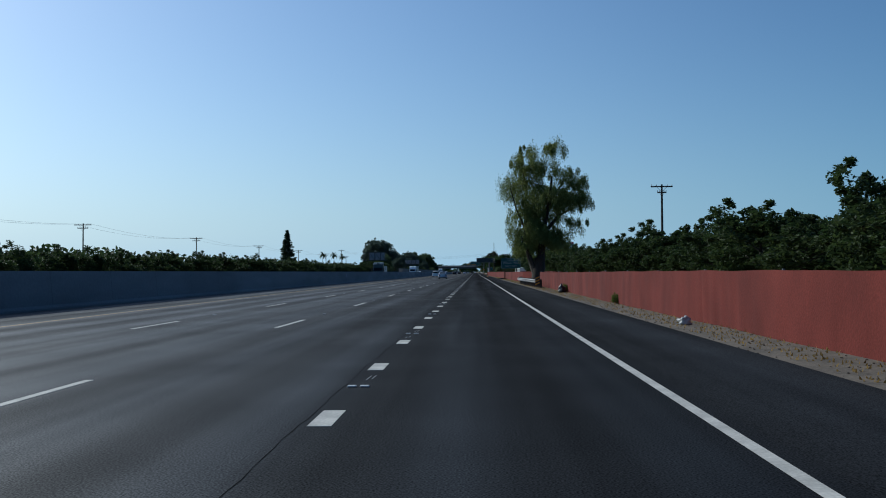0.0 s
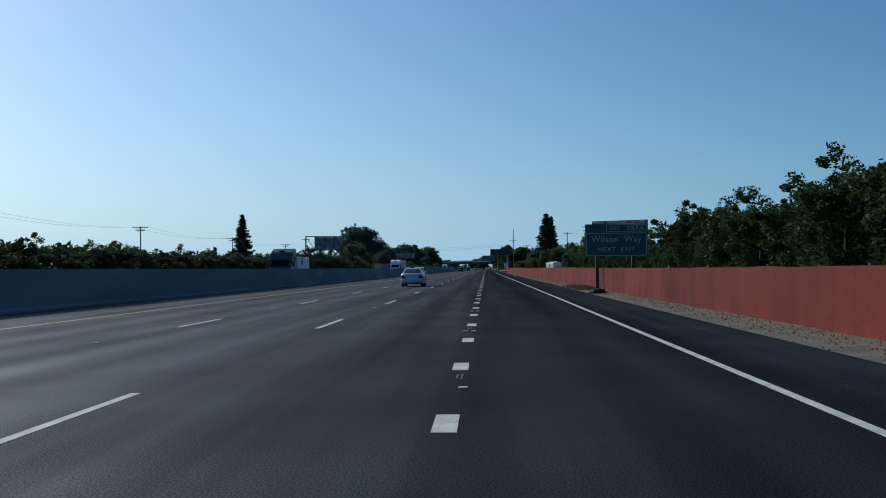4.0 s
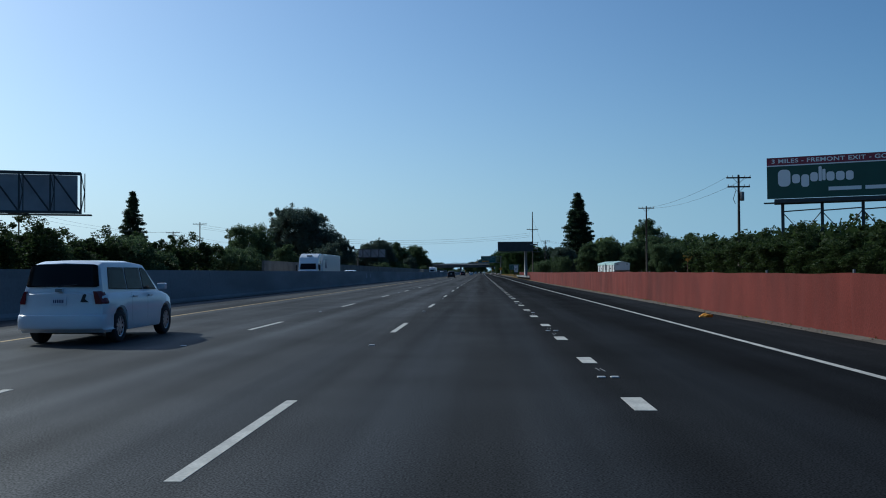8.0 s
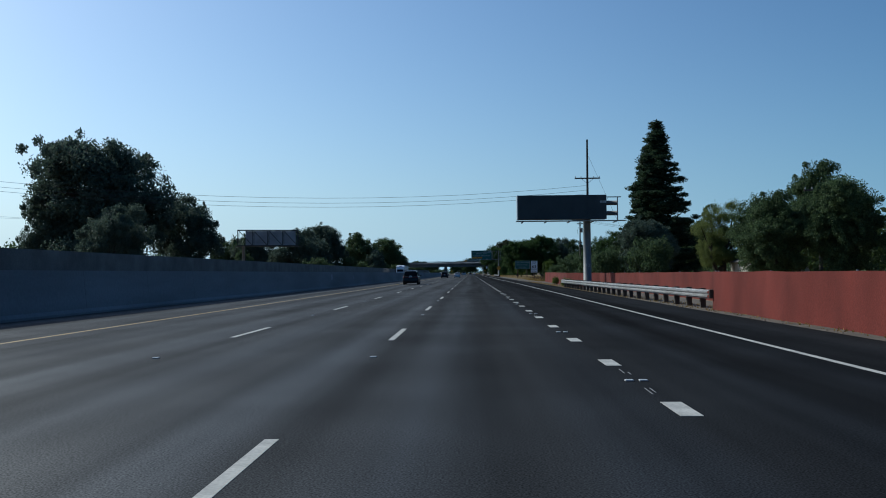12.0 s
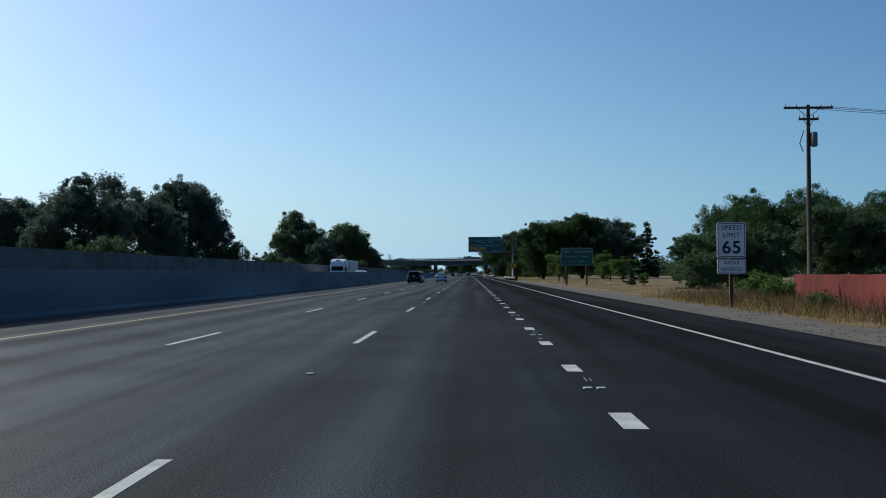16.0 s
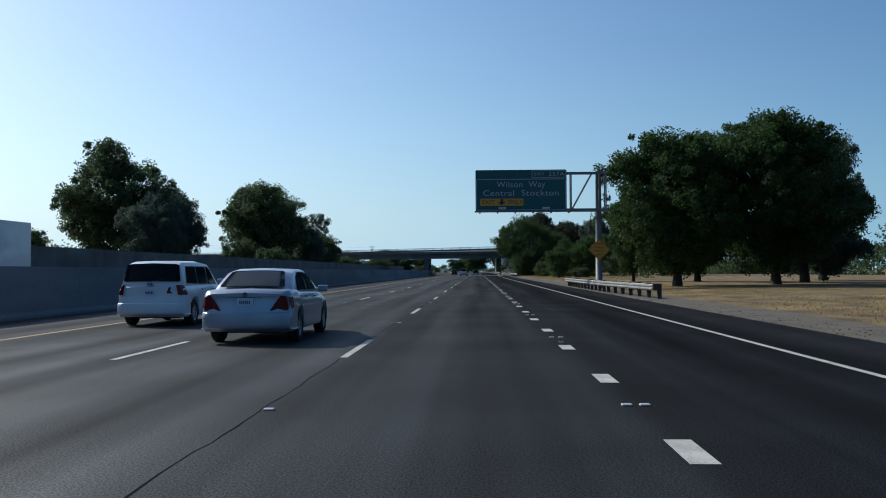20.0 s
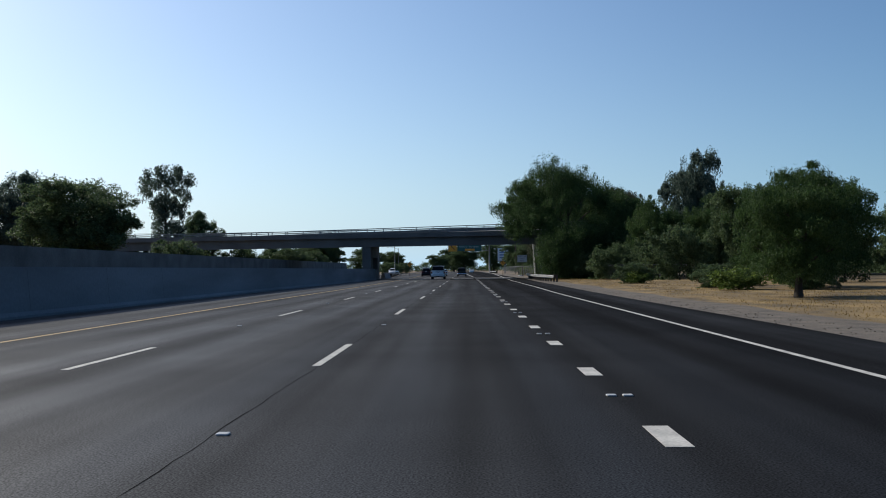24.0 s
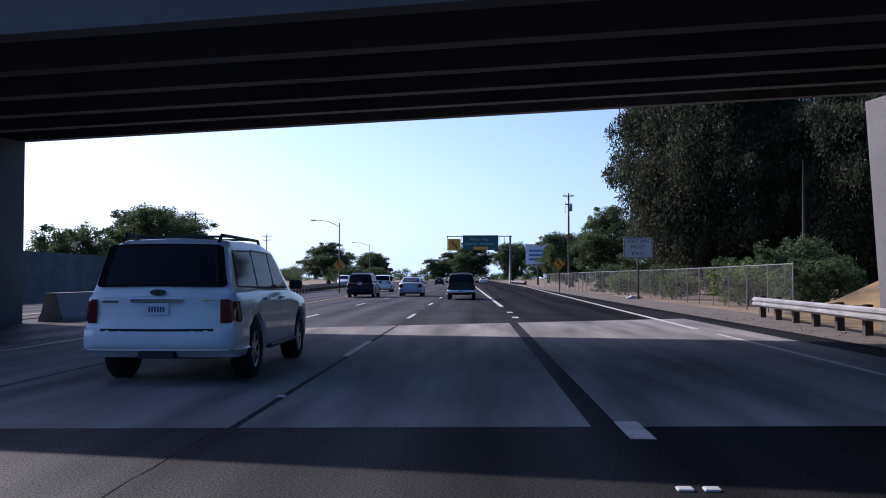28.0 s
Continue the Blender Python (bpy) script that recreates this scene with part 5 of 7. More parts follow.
tube(bm, [(7.7, 1045.8, -0.2), (7.7, 1045.8, 11.9)], [0.3, 0.25], 12)
part("post", bm, M_GALV, s6, smooth=True)

# electronic message sign
v = tagged(empty("message_sign"), "dark electronic message sign, switched off, on a thick grey post", "road sign")
bm = nb()
box(bm, 2.1, 9.75, 428.800, 429.900, 5.95, 8.05, 0.02)
part("cabinet", bm, M_STEELDARK, v)
bm = nb()
for i in range(68):
    x = 2.25 + i * 0.1
    box(bm, x, x + 0.012, 428.785, 428.797, 6.06, 7.95)
for i in range(19):
    z = 6.06 + i * 0.1
    box(bm, 2.25, 9.0, 428.788, 428.796, z, z + 0.012)
part("display_grid", bm, mat("display_bezel", (0.03, 0.034, 0.042), 0.4), v)
bm = nb()
box(bm, 2.02, 2.1, 428.760, 429.900, 5.95, 8.05)
part("side_trim", bm, M_WHITE, v)
panel("number_plate", 9.45, 7.45, 428.780, 0.55, 0.18, 0.01, M_WHITE, v, 0.012)
letters("legend", "12", 0.18, 9.45, 7.45, 428.775, M_BLACK, v, 0.2)
bm = nb()
box(bm, 1.9, 11.3, 427.900, 428.750, 5.74, 5.8)
part("walkway", bm, M_GALV, v)
for i in range(5):
    part("bracket", box(nb(), 2.4 + i * 2.0, 2.5 + i * 2.0, 427.800, 429.800, 5.66, 5.738), M_GALV, v)
for z in (6.5, 7.4):
    bm = nb()
    tube(bm, [(8.4, 429.700, z), (10.8, 429.700, z)], 0.2, 12)
    part("arm", bm, M_GALV, v, smooth=True)
bm = nb()
for x in (10.75,):
    box(bm, x, x + 0.08, 429.400, 429.500, 5.9, 7.9)
box(bm, 9.9, 11.1, 429.400, 429.500, 7.86, 7.94)
part("end_frame", bm, M_GALV, v)
bm = nb()
tube(bm, [(8.2, 430.100, -0.2), (8.2, 430.100, 8.0)], [0.36, 0.3], 20)
part("post", bm, M_GALV, v, "thick grey steel post", True)
letters("legend", "12", 0.35, 8.2, 1.95, 429.740, M_WHITE, v, 0.34)

# billboard beyond the orchard
bb = tagged(empty("billboard", 29.65, 310.6, 0, -23), "large green billboard with a red top band on dark steel posts", "billboard")
M_BBG = mat("billboard_green", (0.012, 0.06, 0.04), 0.5, vary=0.1, scale=0.5)
M_BBR = mat("billboard_red", (0.20, 0.02, 0.04), 0.5)
M_BBW = mat("billboard_white", (0.72, 0.72, 0.72), 0.5)
W = 12.3
bm = nb()
box(bm, -W / 2, W / 2, 0, 0.25, 7.75, 11.4)
part("board", bm, M_BBG, bb)
bm = nb()
box(bm, -W / 2, W / 2, -0.02, -0.004, 10.72, 11.38)
part("top_band", bm, M_BBR, bb)
bm = nb()
box(bm, -W / 2, W / 2, -0.025, -0.004, 10.62, 10.72)
part("band_line", bm, M_BBW, bb)
letters("legend", "3 MILES - FREMONT EXIT - GO WEST", 0.5, -0.1, 11.05, -0.03, M_BBW, bb, 11.3, bold=0.012)
rb = random.Random(3)
x = -5.3
for w, h, dz in ((1.2, 1.5, 0), (0.75, 0.8, -0.1), (0.75, 1.1, -0.3), (0.7, 0.8, 0), (0.3, 1.3, 0.25), (0.3, 1.0, 0.15), (0.75, 0.8, 0), (0.8, 0.8, 0), (0.7, 0.8, 0)):
    bm = nb()
    prism(bm, [(x + u + w / 2, 9.55 + dz + v_) for u, v_ in rounded(w * 0.86, h, min(w, h) * 0.32)], "y", -0.02, -0.006)
    part("name_shape", bm, M_BBW, bb)
    x += w
for i, w in enumerate((2.6, 1.7)):
    bm = nb()
    box(bm, -1.1 + i * 2.9, -1.1 + i * 2.9 + w, -0.02, -0.006, 8.3, 8.62)
    part("name_bar", bm, M_BBW, bb)
for cx_, cz_, r_ in ((4.4, 9.9, 0.35), (5.3, 9.9, 0.35), (4.9, 9.0, 0.75)):
    bm = prism(nb(), [(cx_ + r_ * math.cos(a * 0.5236), cz_ + r_ * 0.85 * math.sin(a * 0.5236)) for a in range(12)], "y", -0.02, -0.006)
    part("emblem", bm, M_BBW, bb)
bm = nb()
box(bm, -W / 2 - 0.2, W / 2 + 0.2, -1.0, -0.1, 7.28, 7.36)
box(bm, -W / 2 + 0.6, W / 2 + 0.2, -0.05, 0.1, 7.2, 7.7)
part("catwalk", bm, M_STEELDARK, bb)
for i in range(4):
    bm = nb()
    x = -4.9 + i * 3.25
    box(bm, x - 0.13, x + 0.13, 0.3, 0.56, -0.2, 7.7)
    part("post", bm, M_STEELDARK, bb)
for i in range(3):
    bm = nb()
    x = -4.9 + i * 3.25
    tube(bm, [(x, 0.43, 6.6), (x + 3.25, 0.43, 6.75)], 0.06, 6)
    tube(bm, [(x, 0.43, 6.5), (x + 1.6, 0.43, 4.6), (x + 3.25, 0.43, 6.6)], 0.05, 6)
    part("brace", bm, M_STEELDARK, bb)


def back_board(x, y, z0, z1, w, rz, open_l, label):
    """A billboard seen from behind: truss frame before a grey board, on one post."""
    e = tagged(empty("billboard", x, y, 0, rz), label, "billboard")
    bm = nb()
    box(bm, -w / 2 + open_l, w / 2 - 0.25, 0.5, 0.6, z0 + 0.1, z1 - 0.1)
    part("board", bm, mat("board_back", (0.26, 0.27, 0.30), 0.7, vary=0.2, scale=0.6), e)
    bm = nb()
    for z in (z0, z1):
        box(bm, -w / 2, w / 2, -0.06, 0.06, z - 0.07, z + 0.07)
        box(bm, -w / 2, w / 2, 0.62, 0.7, z - 0.07, z + 0.07)
    part("chord", bm, M_STEELDARK, e)
    n = 4
    for i in range(n + 1):
        xx = -w / 2 + w * i / n
        bm = nb()
        box(bm, xx - 0.05, xx + 0.05, -0.05, 0.05, z0, z1)
        box(bm, xx + 0.2, xx + 0.26, 0.05, 0.1, z0, z1)
        tube(bm, [(xx, 0, z0), (xx + 0.22, 0.07, (z0 + z1) / 2), (xx, 0, z1)], 0.03, 5)
        part("strut", bm, M_STEELDARK, e)
        if i < n:
            bm = nb()
            tube(bm, [(xx + 0.1, 0, z1), (xx + w / n, 0, z0)], 0.06, 6)
            part("diagonal", bm, M_STEELDARK, e)
    bm = nb()
    box(bm, -w / 2 - 0.3, w / 2 + 0.6, 0.6, 1.4, z0 - 0.16, z0 - 0.09)
    part("catwalk", bm, M_STEELDARK, e)
    bm = nb()
    tube(bm, [(-w / 2 + 0.9, 0.2, -0.2), (-w / 2 + 0.9, 0.2, z0)], 0.24, 12)
    part("post", bm, M_GALV, e, smooth=True)
    return e


back_board(-31.2, 288.0, 5.45, 8.0, 7.4, 20, 2.0, "back of a steel-framed billboard on one post across the freeway")
back_board(-33.8, 490.0, 5.9, 8.3, 9.2, 12, 1.2, "back of a steel-framed billboard above the sound wall")
# plain advertising board far beyond the overpass
e = tagged(empty("billboard", 15, 1010, 0, 0), "pale blue and white billboard far beyond the overpass", "billboard")
bm = nb()
box(bm, -5.5, 5.5, 0, 0.3, 4.2, 8.4)
part("board", bm, mat("pale_board", (0.55, 0.62, 0.7), 0.6), e)
for z in (5.0, 5.9, 6.8):
    bm = nb()
    box(bm, -4.9, 3.2, -0.02, -0.004, z, z + 0.45)
    part("text_bar", bm, mat("board_blue", (0.1, 0.18, 0.4), 0.6), e)
for x in (-3, 3):
    bm = nb()
    tube(bm, [(x, 0.5, -0.2), (x, 0.5, 4.4)], 0.2, 8)
    part("post", bm, M_STEELDARK, e)

# ---- guard rails ----
W_BEAM = [(0.0, 0.0), (0.02, 0.03), (0.075, 0.06), (0.075, 0.11), (0.02, 0.145), (0.02, 0.175), (0.075, 0.21), (0.075, 0.26), (0.02, 0.29), (0.0, 0.32)]


def guard_rail(path, label, marker=False, m=M_RAIL, name="guard_rail", z=0.37, side=-1):
    """A W-beam on blocked-out wooden posts. path: (x, y) points along the road."""
    e = tagged(empty(name), label, "guard rail")
    pts = []
    for (xa, ya), (xb, yb) in zip(path, path[1:]):
        n = max(1, int(abs(yb - ya) / 1.9))
        pts += [(xa + (xb - xa) * i / n, ya + (yb - ya) * i / n) for i in range(n)]
    pts.append(path[-1])
    for a in range(0, len(pts) - 1, 4):
        seg = pts[a:a + 5]
        bm = ribbon(None, [[(x + side * d, y, z + h) for d, h in W_BEAM] for x, y in seg])
        bmesh.ops.solidify(bm, geom=list(bm.faces), thickness=0.006)
        part("beam", bm, m, e)
    bp, bb_ = nb(), nb()
    box(bp, -0.1, 0.1, -0.09, 0.09, -0.2, 0.72, 0.012)
    box(bb_, -0.1, 0.1, -0.08, 0.08, 0.38, 0.7, 0.012)
    p0 = part("post", bp, M_WOODPOST, e)
    b0 = part("block", bb_, M_WOODPOST, e)
    for i, (x, y) in enumerate(pts):
        p_, b_ = (p0, b0) if i == 0 else (new("post", p0.data), new("block", b0.data))
        p_.parent = b_.parent = e
        p_.location, b_.location = (x - side * 0.31, y, random.uniform(-0.02, 0.02)), (x - side * 0.105, y, 0)
    if marker:
        x, y = path[0]
        bm = nb()
        box(bm, x - 0.19, x + 0.19, y - 0.42, y - 0.38, 0.2, 0.98)
        part("end_marker", bm, M_BLACK, e, "black and yellow striped end panel")
        for i in range(3):
            z0 = 0.22 + i * 0.24
            bm = prism(nb(), [(x - 0.18, z0), (x + 0.18, z0 + 0.16), (x + 0.18, z0 + 0.27), (x - 0.18, z0 + 0.11)], "y", y - 0.428, y - 0.421)
            part("stripe", bm, M_SIGNY, e)
        bm = nb()
        box(bm, x - 0.17, x - 0.06, y - 0.3, y - 0.02, 0.4, 0.72, 0.03)
        part("end_shoe", bm, m, e)
    return e


guard_rail([(6.55, 74.5), (6.35, 88), (6.2, 100), (6.9, 112)], "white steel guard rail on dark wooden blocks before a big tree", True)
guard_rail([(6.55, 384), (6.3, 400), (6.35, 434)], "white steel guard rail on dark wooden blocks before the message sign")
guard_rail([(6.9, 635), (6.35, 648), (6.3, 672)], "white steel guard rail on dark wooden blocks before the overhead sign")
guard_rail([(7.7, 803.5), (7.0, 815), (7.4, 840), (8.5, 856)], "pale steel guard rail on wooden posts leading under the overpass")
guard_rail([(-14.6, 868), (-16.5, 900), (-20, 960), (-26, 1020)], "dark steel guard rail in the median beyond the overpass", m=M_GALV, side=1)
guard_rail([(8.6, 1000), (8.0, 1020), (7.9, 1050)], "pale guard rail before the far overhead sign")


# ---- utility poles and wires ----
def utility_pole(x, y, h, label, arms=((0.35, 1.3),), can=False, rz=0, slim=1.0):
    e = tagged(empty("utility_pole", x, y, 0, rz), label, "utility pole")
    bm = nb()
    tube(bm, [(0, 0, -0.3), (0, 0, h * 0.5), (0.03, 0, h)], [0.17 * slim, 0.14 * slim, 0.1 * slim], 10)
    part("pole", bm, M_POLE, e, smooth=True)
    for d, half in arms:
        bm = nb()
        box(bm, -half, half, -0.16, -0.06, h - d - 0.07, h - d + 0.07)
        part("crossarm", bm, M_POLE, e)
        bm = nb()
        for s in (-1, 1):
            tube(bm, [(s * half * 0.5, -0.11, h - d), (0, -0.11, h - d - 0.6)], 0.02, 4)
        part("brace", bm, M_GALV, e)
        for k in (-0.93, -0.5, 0.5, 0.93):
            bm = nb()
            tube(bm, [(k * half, -0.11, h - d + 0.07), (k * half, -0.11, h - d + 0.15), (k * half, -0.11, h - d + 0.26)], [0.03, 0.05, 0.02], 8)
            part("insulator", bm, M_DOT, e)
    if can:
        bm = nb()
        tube(bm, [(0.32, -0.1, h - 2.6), (0.32, -0.1, h - 2.55), (0.32, -0.1, h - 1.75), (0.32, -0.1, h - 1.7)], [0.16, 0.21, 0.21, 0.15], 12)
        part("transformer", bm, M_GALV, e, "grey transformer can", True)
        bm = nb()
        tube(bm, [(-0.35, -0.1, h - 2.9), (-0.55, -0.1, h - 2.4), (-0.3, -0.1, h - 1.6)], 0.03, 5)
        part("cable_loop", bm, M_BLACK, e)
    return e


def wire(a, b, sag, label="thin dark power line strung between poles", r=0.014):
    bm = nb()
    pts = []
    for i in range(17):
        k = i / 16
        p = Vector(a).lerp(Vector(b), k)
        p.z -= sag * 4 * k * (1 - k)
        pts.append(tuple(p))
    tube(bm, pts, r, 4)
    return tagged(obj("power_line", bm, M_BLACK), label, "power line")


PL = "weathered wooden utility pole with a crossarm behind the red fence"
utility_pole(22.2, 99.6, 10.9, PL, ((0.25, 1.2), (0.9, 0.5)))
utility_pole(24.0, 321.9, 10.9, PL, ((0.3, 1.2), (1.2, 1.1)), True)
utility_pole(23.65, 369.6, 11.3, PL, ((0.3, 1.2),))
utility_pole(19.4, 526.3, 11.7, PL, ((0.2, 1.5), (0.9, 0.6)), True)
utility_pole(10.9, 450.0, 16.0, "tall wooden pole with a crossarm beside the message sign", ((4.3, 1.4),))
utility_pole(26.5, 425.0, 8.2, PL, ((0.3, 1.3),))
PW = "distant wooden utility pole with a crossarm across the freeway"
for i in range(7):
    utility_pole(-71, 95 + i * 67, 11.0, PW, ((0.3, 1.6), (0.9, 1.0)))
for i in range(6):
    for k in (-1.5, 1.5):
        wire((-71 + k, 95 + i * 67, 10.9), (-71 + k, 162 + i * 67, 10.9), 1.1)
utility_pole(-62, 421, 12.5, PW, ((0.4, 1.5),))
for k, z in ((-1, 0.0), (0, -0.5), (1, -0.9)):
    wire((10.9 + k * 0.2, 449.9, 10.9 + z), (-62 + k * 0.2, 421, 12.0 + z), 2.6)
for k in (-1.2, 0.2, 1.2):
    wire((19.4 + k, 526.3, 11.6), (45 + k, 505, 7.6), 0.8)
wire((10.9, 450, 14.5), (15.5, 441, 0.0), 0.0)
for k in (-1.1, 1.1):
    wire((24.0 + k, 321.9, 10.7), (23.65 + k, 369.6, 11.0), 0.7)
utility_pole(12.2, 952, 13.5, "wooden utility pole beyond the chain-link fence", ((0.4, 0.8), (1.6, 0.5)), True)
utility_pole(18.7, 879, 8.6, "plain wooden pole with a guy wire behind the chain-link fence", (), slim=0.6)
for x, y, h in ((-46, 965, 12), (-52, 1040, 12)):
    utility_pole(x, y, h, PW, ((0.4, 1.3), (1.4, 0.8)))
wire((-46, 965, 11.6), (-120, 940, 11.5), 1.0)
wire((-22, 846, 7.2), (-110, 880, 12.0), 1.2)


def street_lamp(x, y, h, arm, label):
    e = tagged(empty("street_lamp", x, y), label, "street lamp")
    bm = nb()
    tube(bm, [(0, 0, -0.1), (0, 0, h)], [0.11, 0.07], 10)
    part("pole", bm, M_GALV, e, smooth=True)
    bm = nb()
    tube(bm, [(0, 0, h - 0.5), (-arm * 0.5, 0, h + 0.25), (-arm, 0, h + 0.4)], [0.05, 0.045, 0.035], 8)
    part("arm", bm, M_GALV, e, smooth=True)
    bm = nb()
    box(bm, -arm - 0.7, -arm, -0.16, 0.16, h + 0.3, h + 0.46, 0.05)
    part("lamp_head", bm, M_GALV, e)
    return e


street_lamp(-20.5, 950, 9.2, 3.4, "grey cobra-head street lamp in the median")
street_lamp(-25.5, 1030, 9.2, 3.4, "grey cobra-head street lamp in the median")

# ---- vehicles ----
def car_paint(name, base, metal=0.0):
    return mat(name, base, 0.34, metal, vary=0.05, scale=1.5, fine=0.04, fine_scale=60, coat=0.5 if base[0] > 0.1 else 0.15, spec=0.5 if base[0] > 0.1 else 0.2)


M_SILVER = car_paint("silver_paint", (0.33, 0.37, 0.44), 0.45)
M_CARWHITE = car_paint("white_paint", (0.62, 0.64, 0.67))
M_CARBLACK = car_paint("black_car_paint", (0.006, 0.007, 0.011))
M_CARGREEN = car_paint("dark_green_paint", (0.02, 0.028, 0.026))
M_TYRE = mat("tyre_rubber", (0.014, 0.014, 0.015), 0.85, vary=0.2, scale=6)
M_RIM = mat("alloy_rim", (0.45, 0.46, 0.48), 0.35, 0.8)
M_TRIM = mat("black_trim", (0.015, 0.015, 0.016), 0.55)
M_CHROME = mat("chrome", (0.7, 0.72, 0.74), 0.12, 1.0)
M_GLASS = mat("tinted_glass", (0.014, 0.018, 0.022), 0.05, spec=0.22)
# sky reflection and light from behind are put into this pale glass colour
M_GLASS_SKY = mat("sky_pale_glass", (0.075, 0.09, 0.1), 0.05, spec=0.6)
M_TAIL = mat("tail_lamp_red", (0.11, 0.007, 0.01), 0.2, vary=0.2, scale=9)
M_TAILW = mat("lamp_clear", (0.55, 0.5, 0.48), 0.2)
M_PLATE = mat("plate_white", (0.55, 0.57, 0.62), 0.5)
M_PLATEB = mat("plate_blue", (0.03, 0.04, 0.12), 0.5)


def lerp_line(line, y):
    if y <= line[0][0]:
        return line[0][1]
    for (a, va), (b, vb) in zip(line, line[1:]):
        if y <= b:
            return va + (vb - va) * (y - a) / (b - a)
    return line[-1][1]


def wheel_meshes(r, w, spokes):
    bm = nb()
    prof = [(r * 0.64, -w * 0.5), (r * 0.9, -w * 0.52), (r * 0.985, -w * 0.4), (r, -w * 0.2), (r, w * 0.2), (r * 0.985, w * 0.4), (r * 0.9, w * 0.52), (r * 0.64, w * 0.5)]
    n = 28
    rings = [[bm.verts.new((x, rr * math.cos(2 * math.pi * k / n), rr * math.sin(2 * math.pi * k / n))) for rr, x in prof] for k in range(n)]
    for k in range(n):
        a, b = rings[k], rings[(k + 1) % n]
        for j in range(len(prof) - 1):
            bm.faces.new((a[j], b[j], b[j + 1], a[j + 1]))
    bmesh.ops.recalc_face_normals(bm, faces=bm.faces)
    tyre = bpy.data.meshes.new("tyre")
    bm.to_mesh(tyre)
    bm.free()
    tyre.materials.append(M_TYRE)
    for p in tyre.polygons:
        p.use_smooth = True
    bm = nb()
    ro, ri = r * 0.655, r * 0.56
    for x0, x1, ra, rb in ((w * 0.36, w * 0.44, ri, ro),):
        for k in range(n):
            a0, a1 = 2 * math.pi * k / n, 2 * math.pi * (k + 1) / n
            q = [bm.verts.new((x, rr * math.cos(a), rr * math.sin(a))) for a in (a0, a1) for rr, x in ((ra, x0), (rb, x1))]
            bm.faces.new((q[0], q[1], q[3], q[2]))
    for k in range(spokes):
        a = 2 * math.pi * k / spokes
        c, s = math.cos(a), math.sin(a)
        hw = r * 0.075
        pts = [(x, u * c - t * s, u * s + t * c) for u, t in ((r * 0.1, -hw * 1.2), (r * 0.1, hw * 1.2), (ri * 1.02, hw), (ri * 1.02, -hw)) for x in (w * 0.4, w * 0.28)]
        q = [bm.verts.new(p) for p in pts]
        bm.faces.new((q[0], q[2], q[4], q[6]))
        for i in (0, 2, 4, 6):
            j = (i + 2) % 8
            bm.faces.new((q[i], q[i + 1], q[j + 1], q[j]))
    tube(bm, [(w * 0.26, 0, 0), (w * 0.41, 0, 0), (w * 0.43, 0, 0)], [r * 0.16, r * 0.16, r * 0.08], 12)
    bmesh.ops.recalc_face_normals(bm, faces=bm.faces)
    rim = bpy.data.meshes.new("rim")
    bm.to_mesh(rim)
    bm.free()
    rim.materials.append(M_RIM)
    bm = nb()
    tube(bm, [(w * 0.05, 0, 0), (w * 0.1, 0, 0)], [r * 0.64, r * 0.64], 20)
    hub = bpy.data.meshes.new("brake_disc")
    bm.to_mesh(hub)
    bm.free()
    hub.materials.append(M_TRIM)
    return tyre, rim, hub


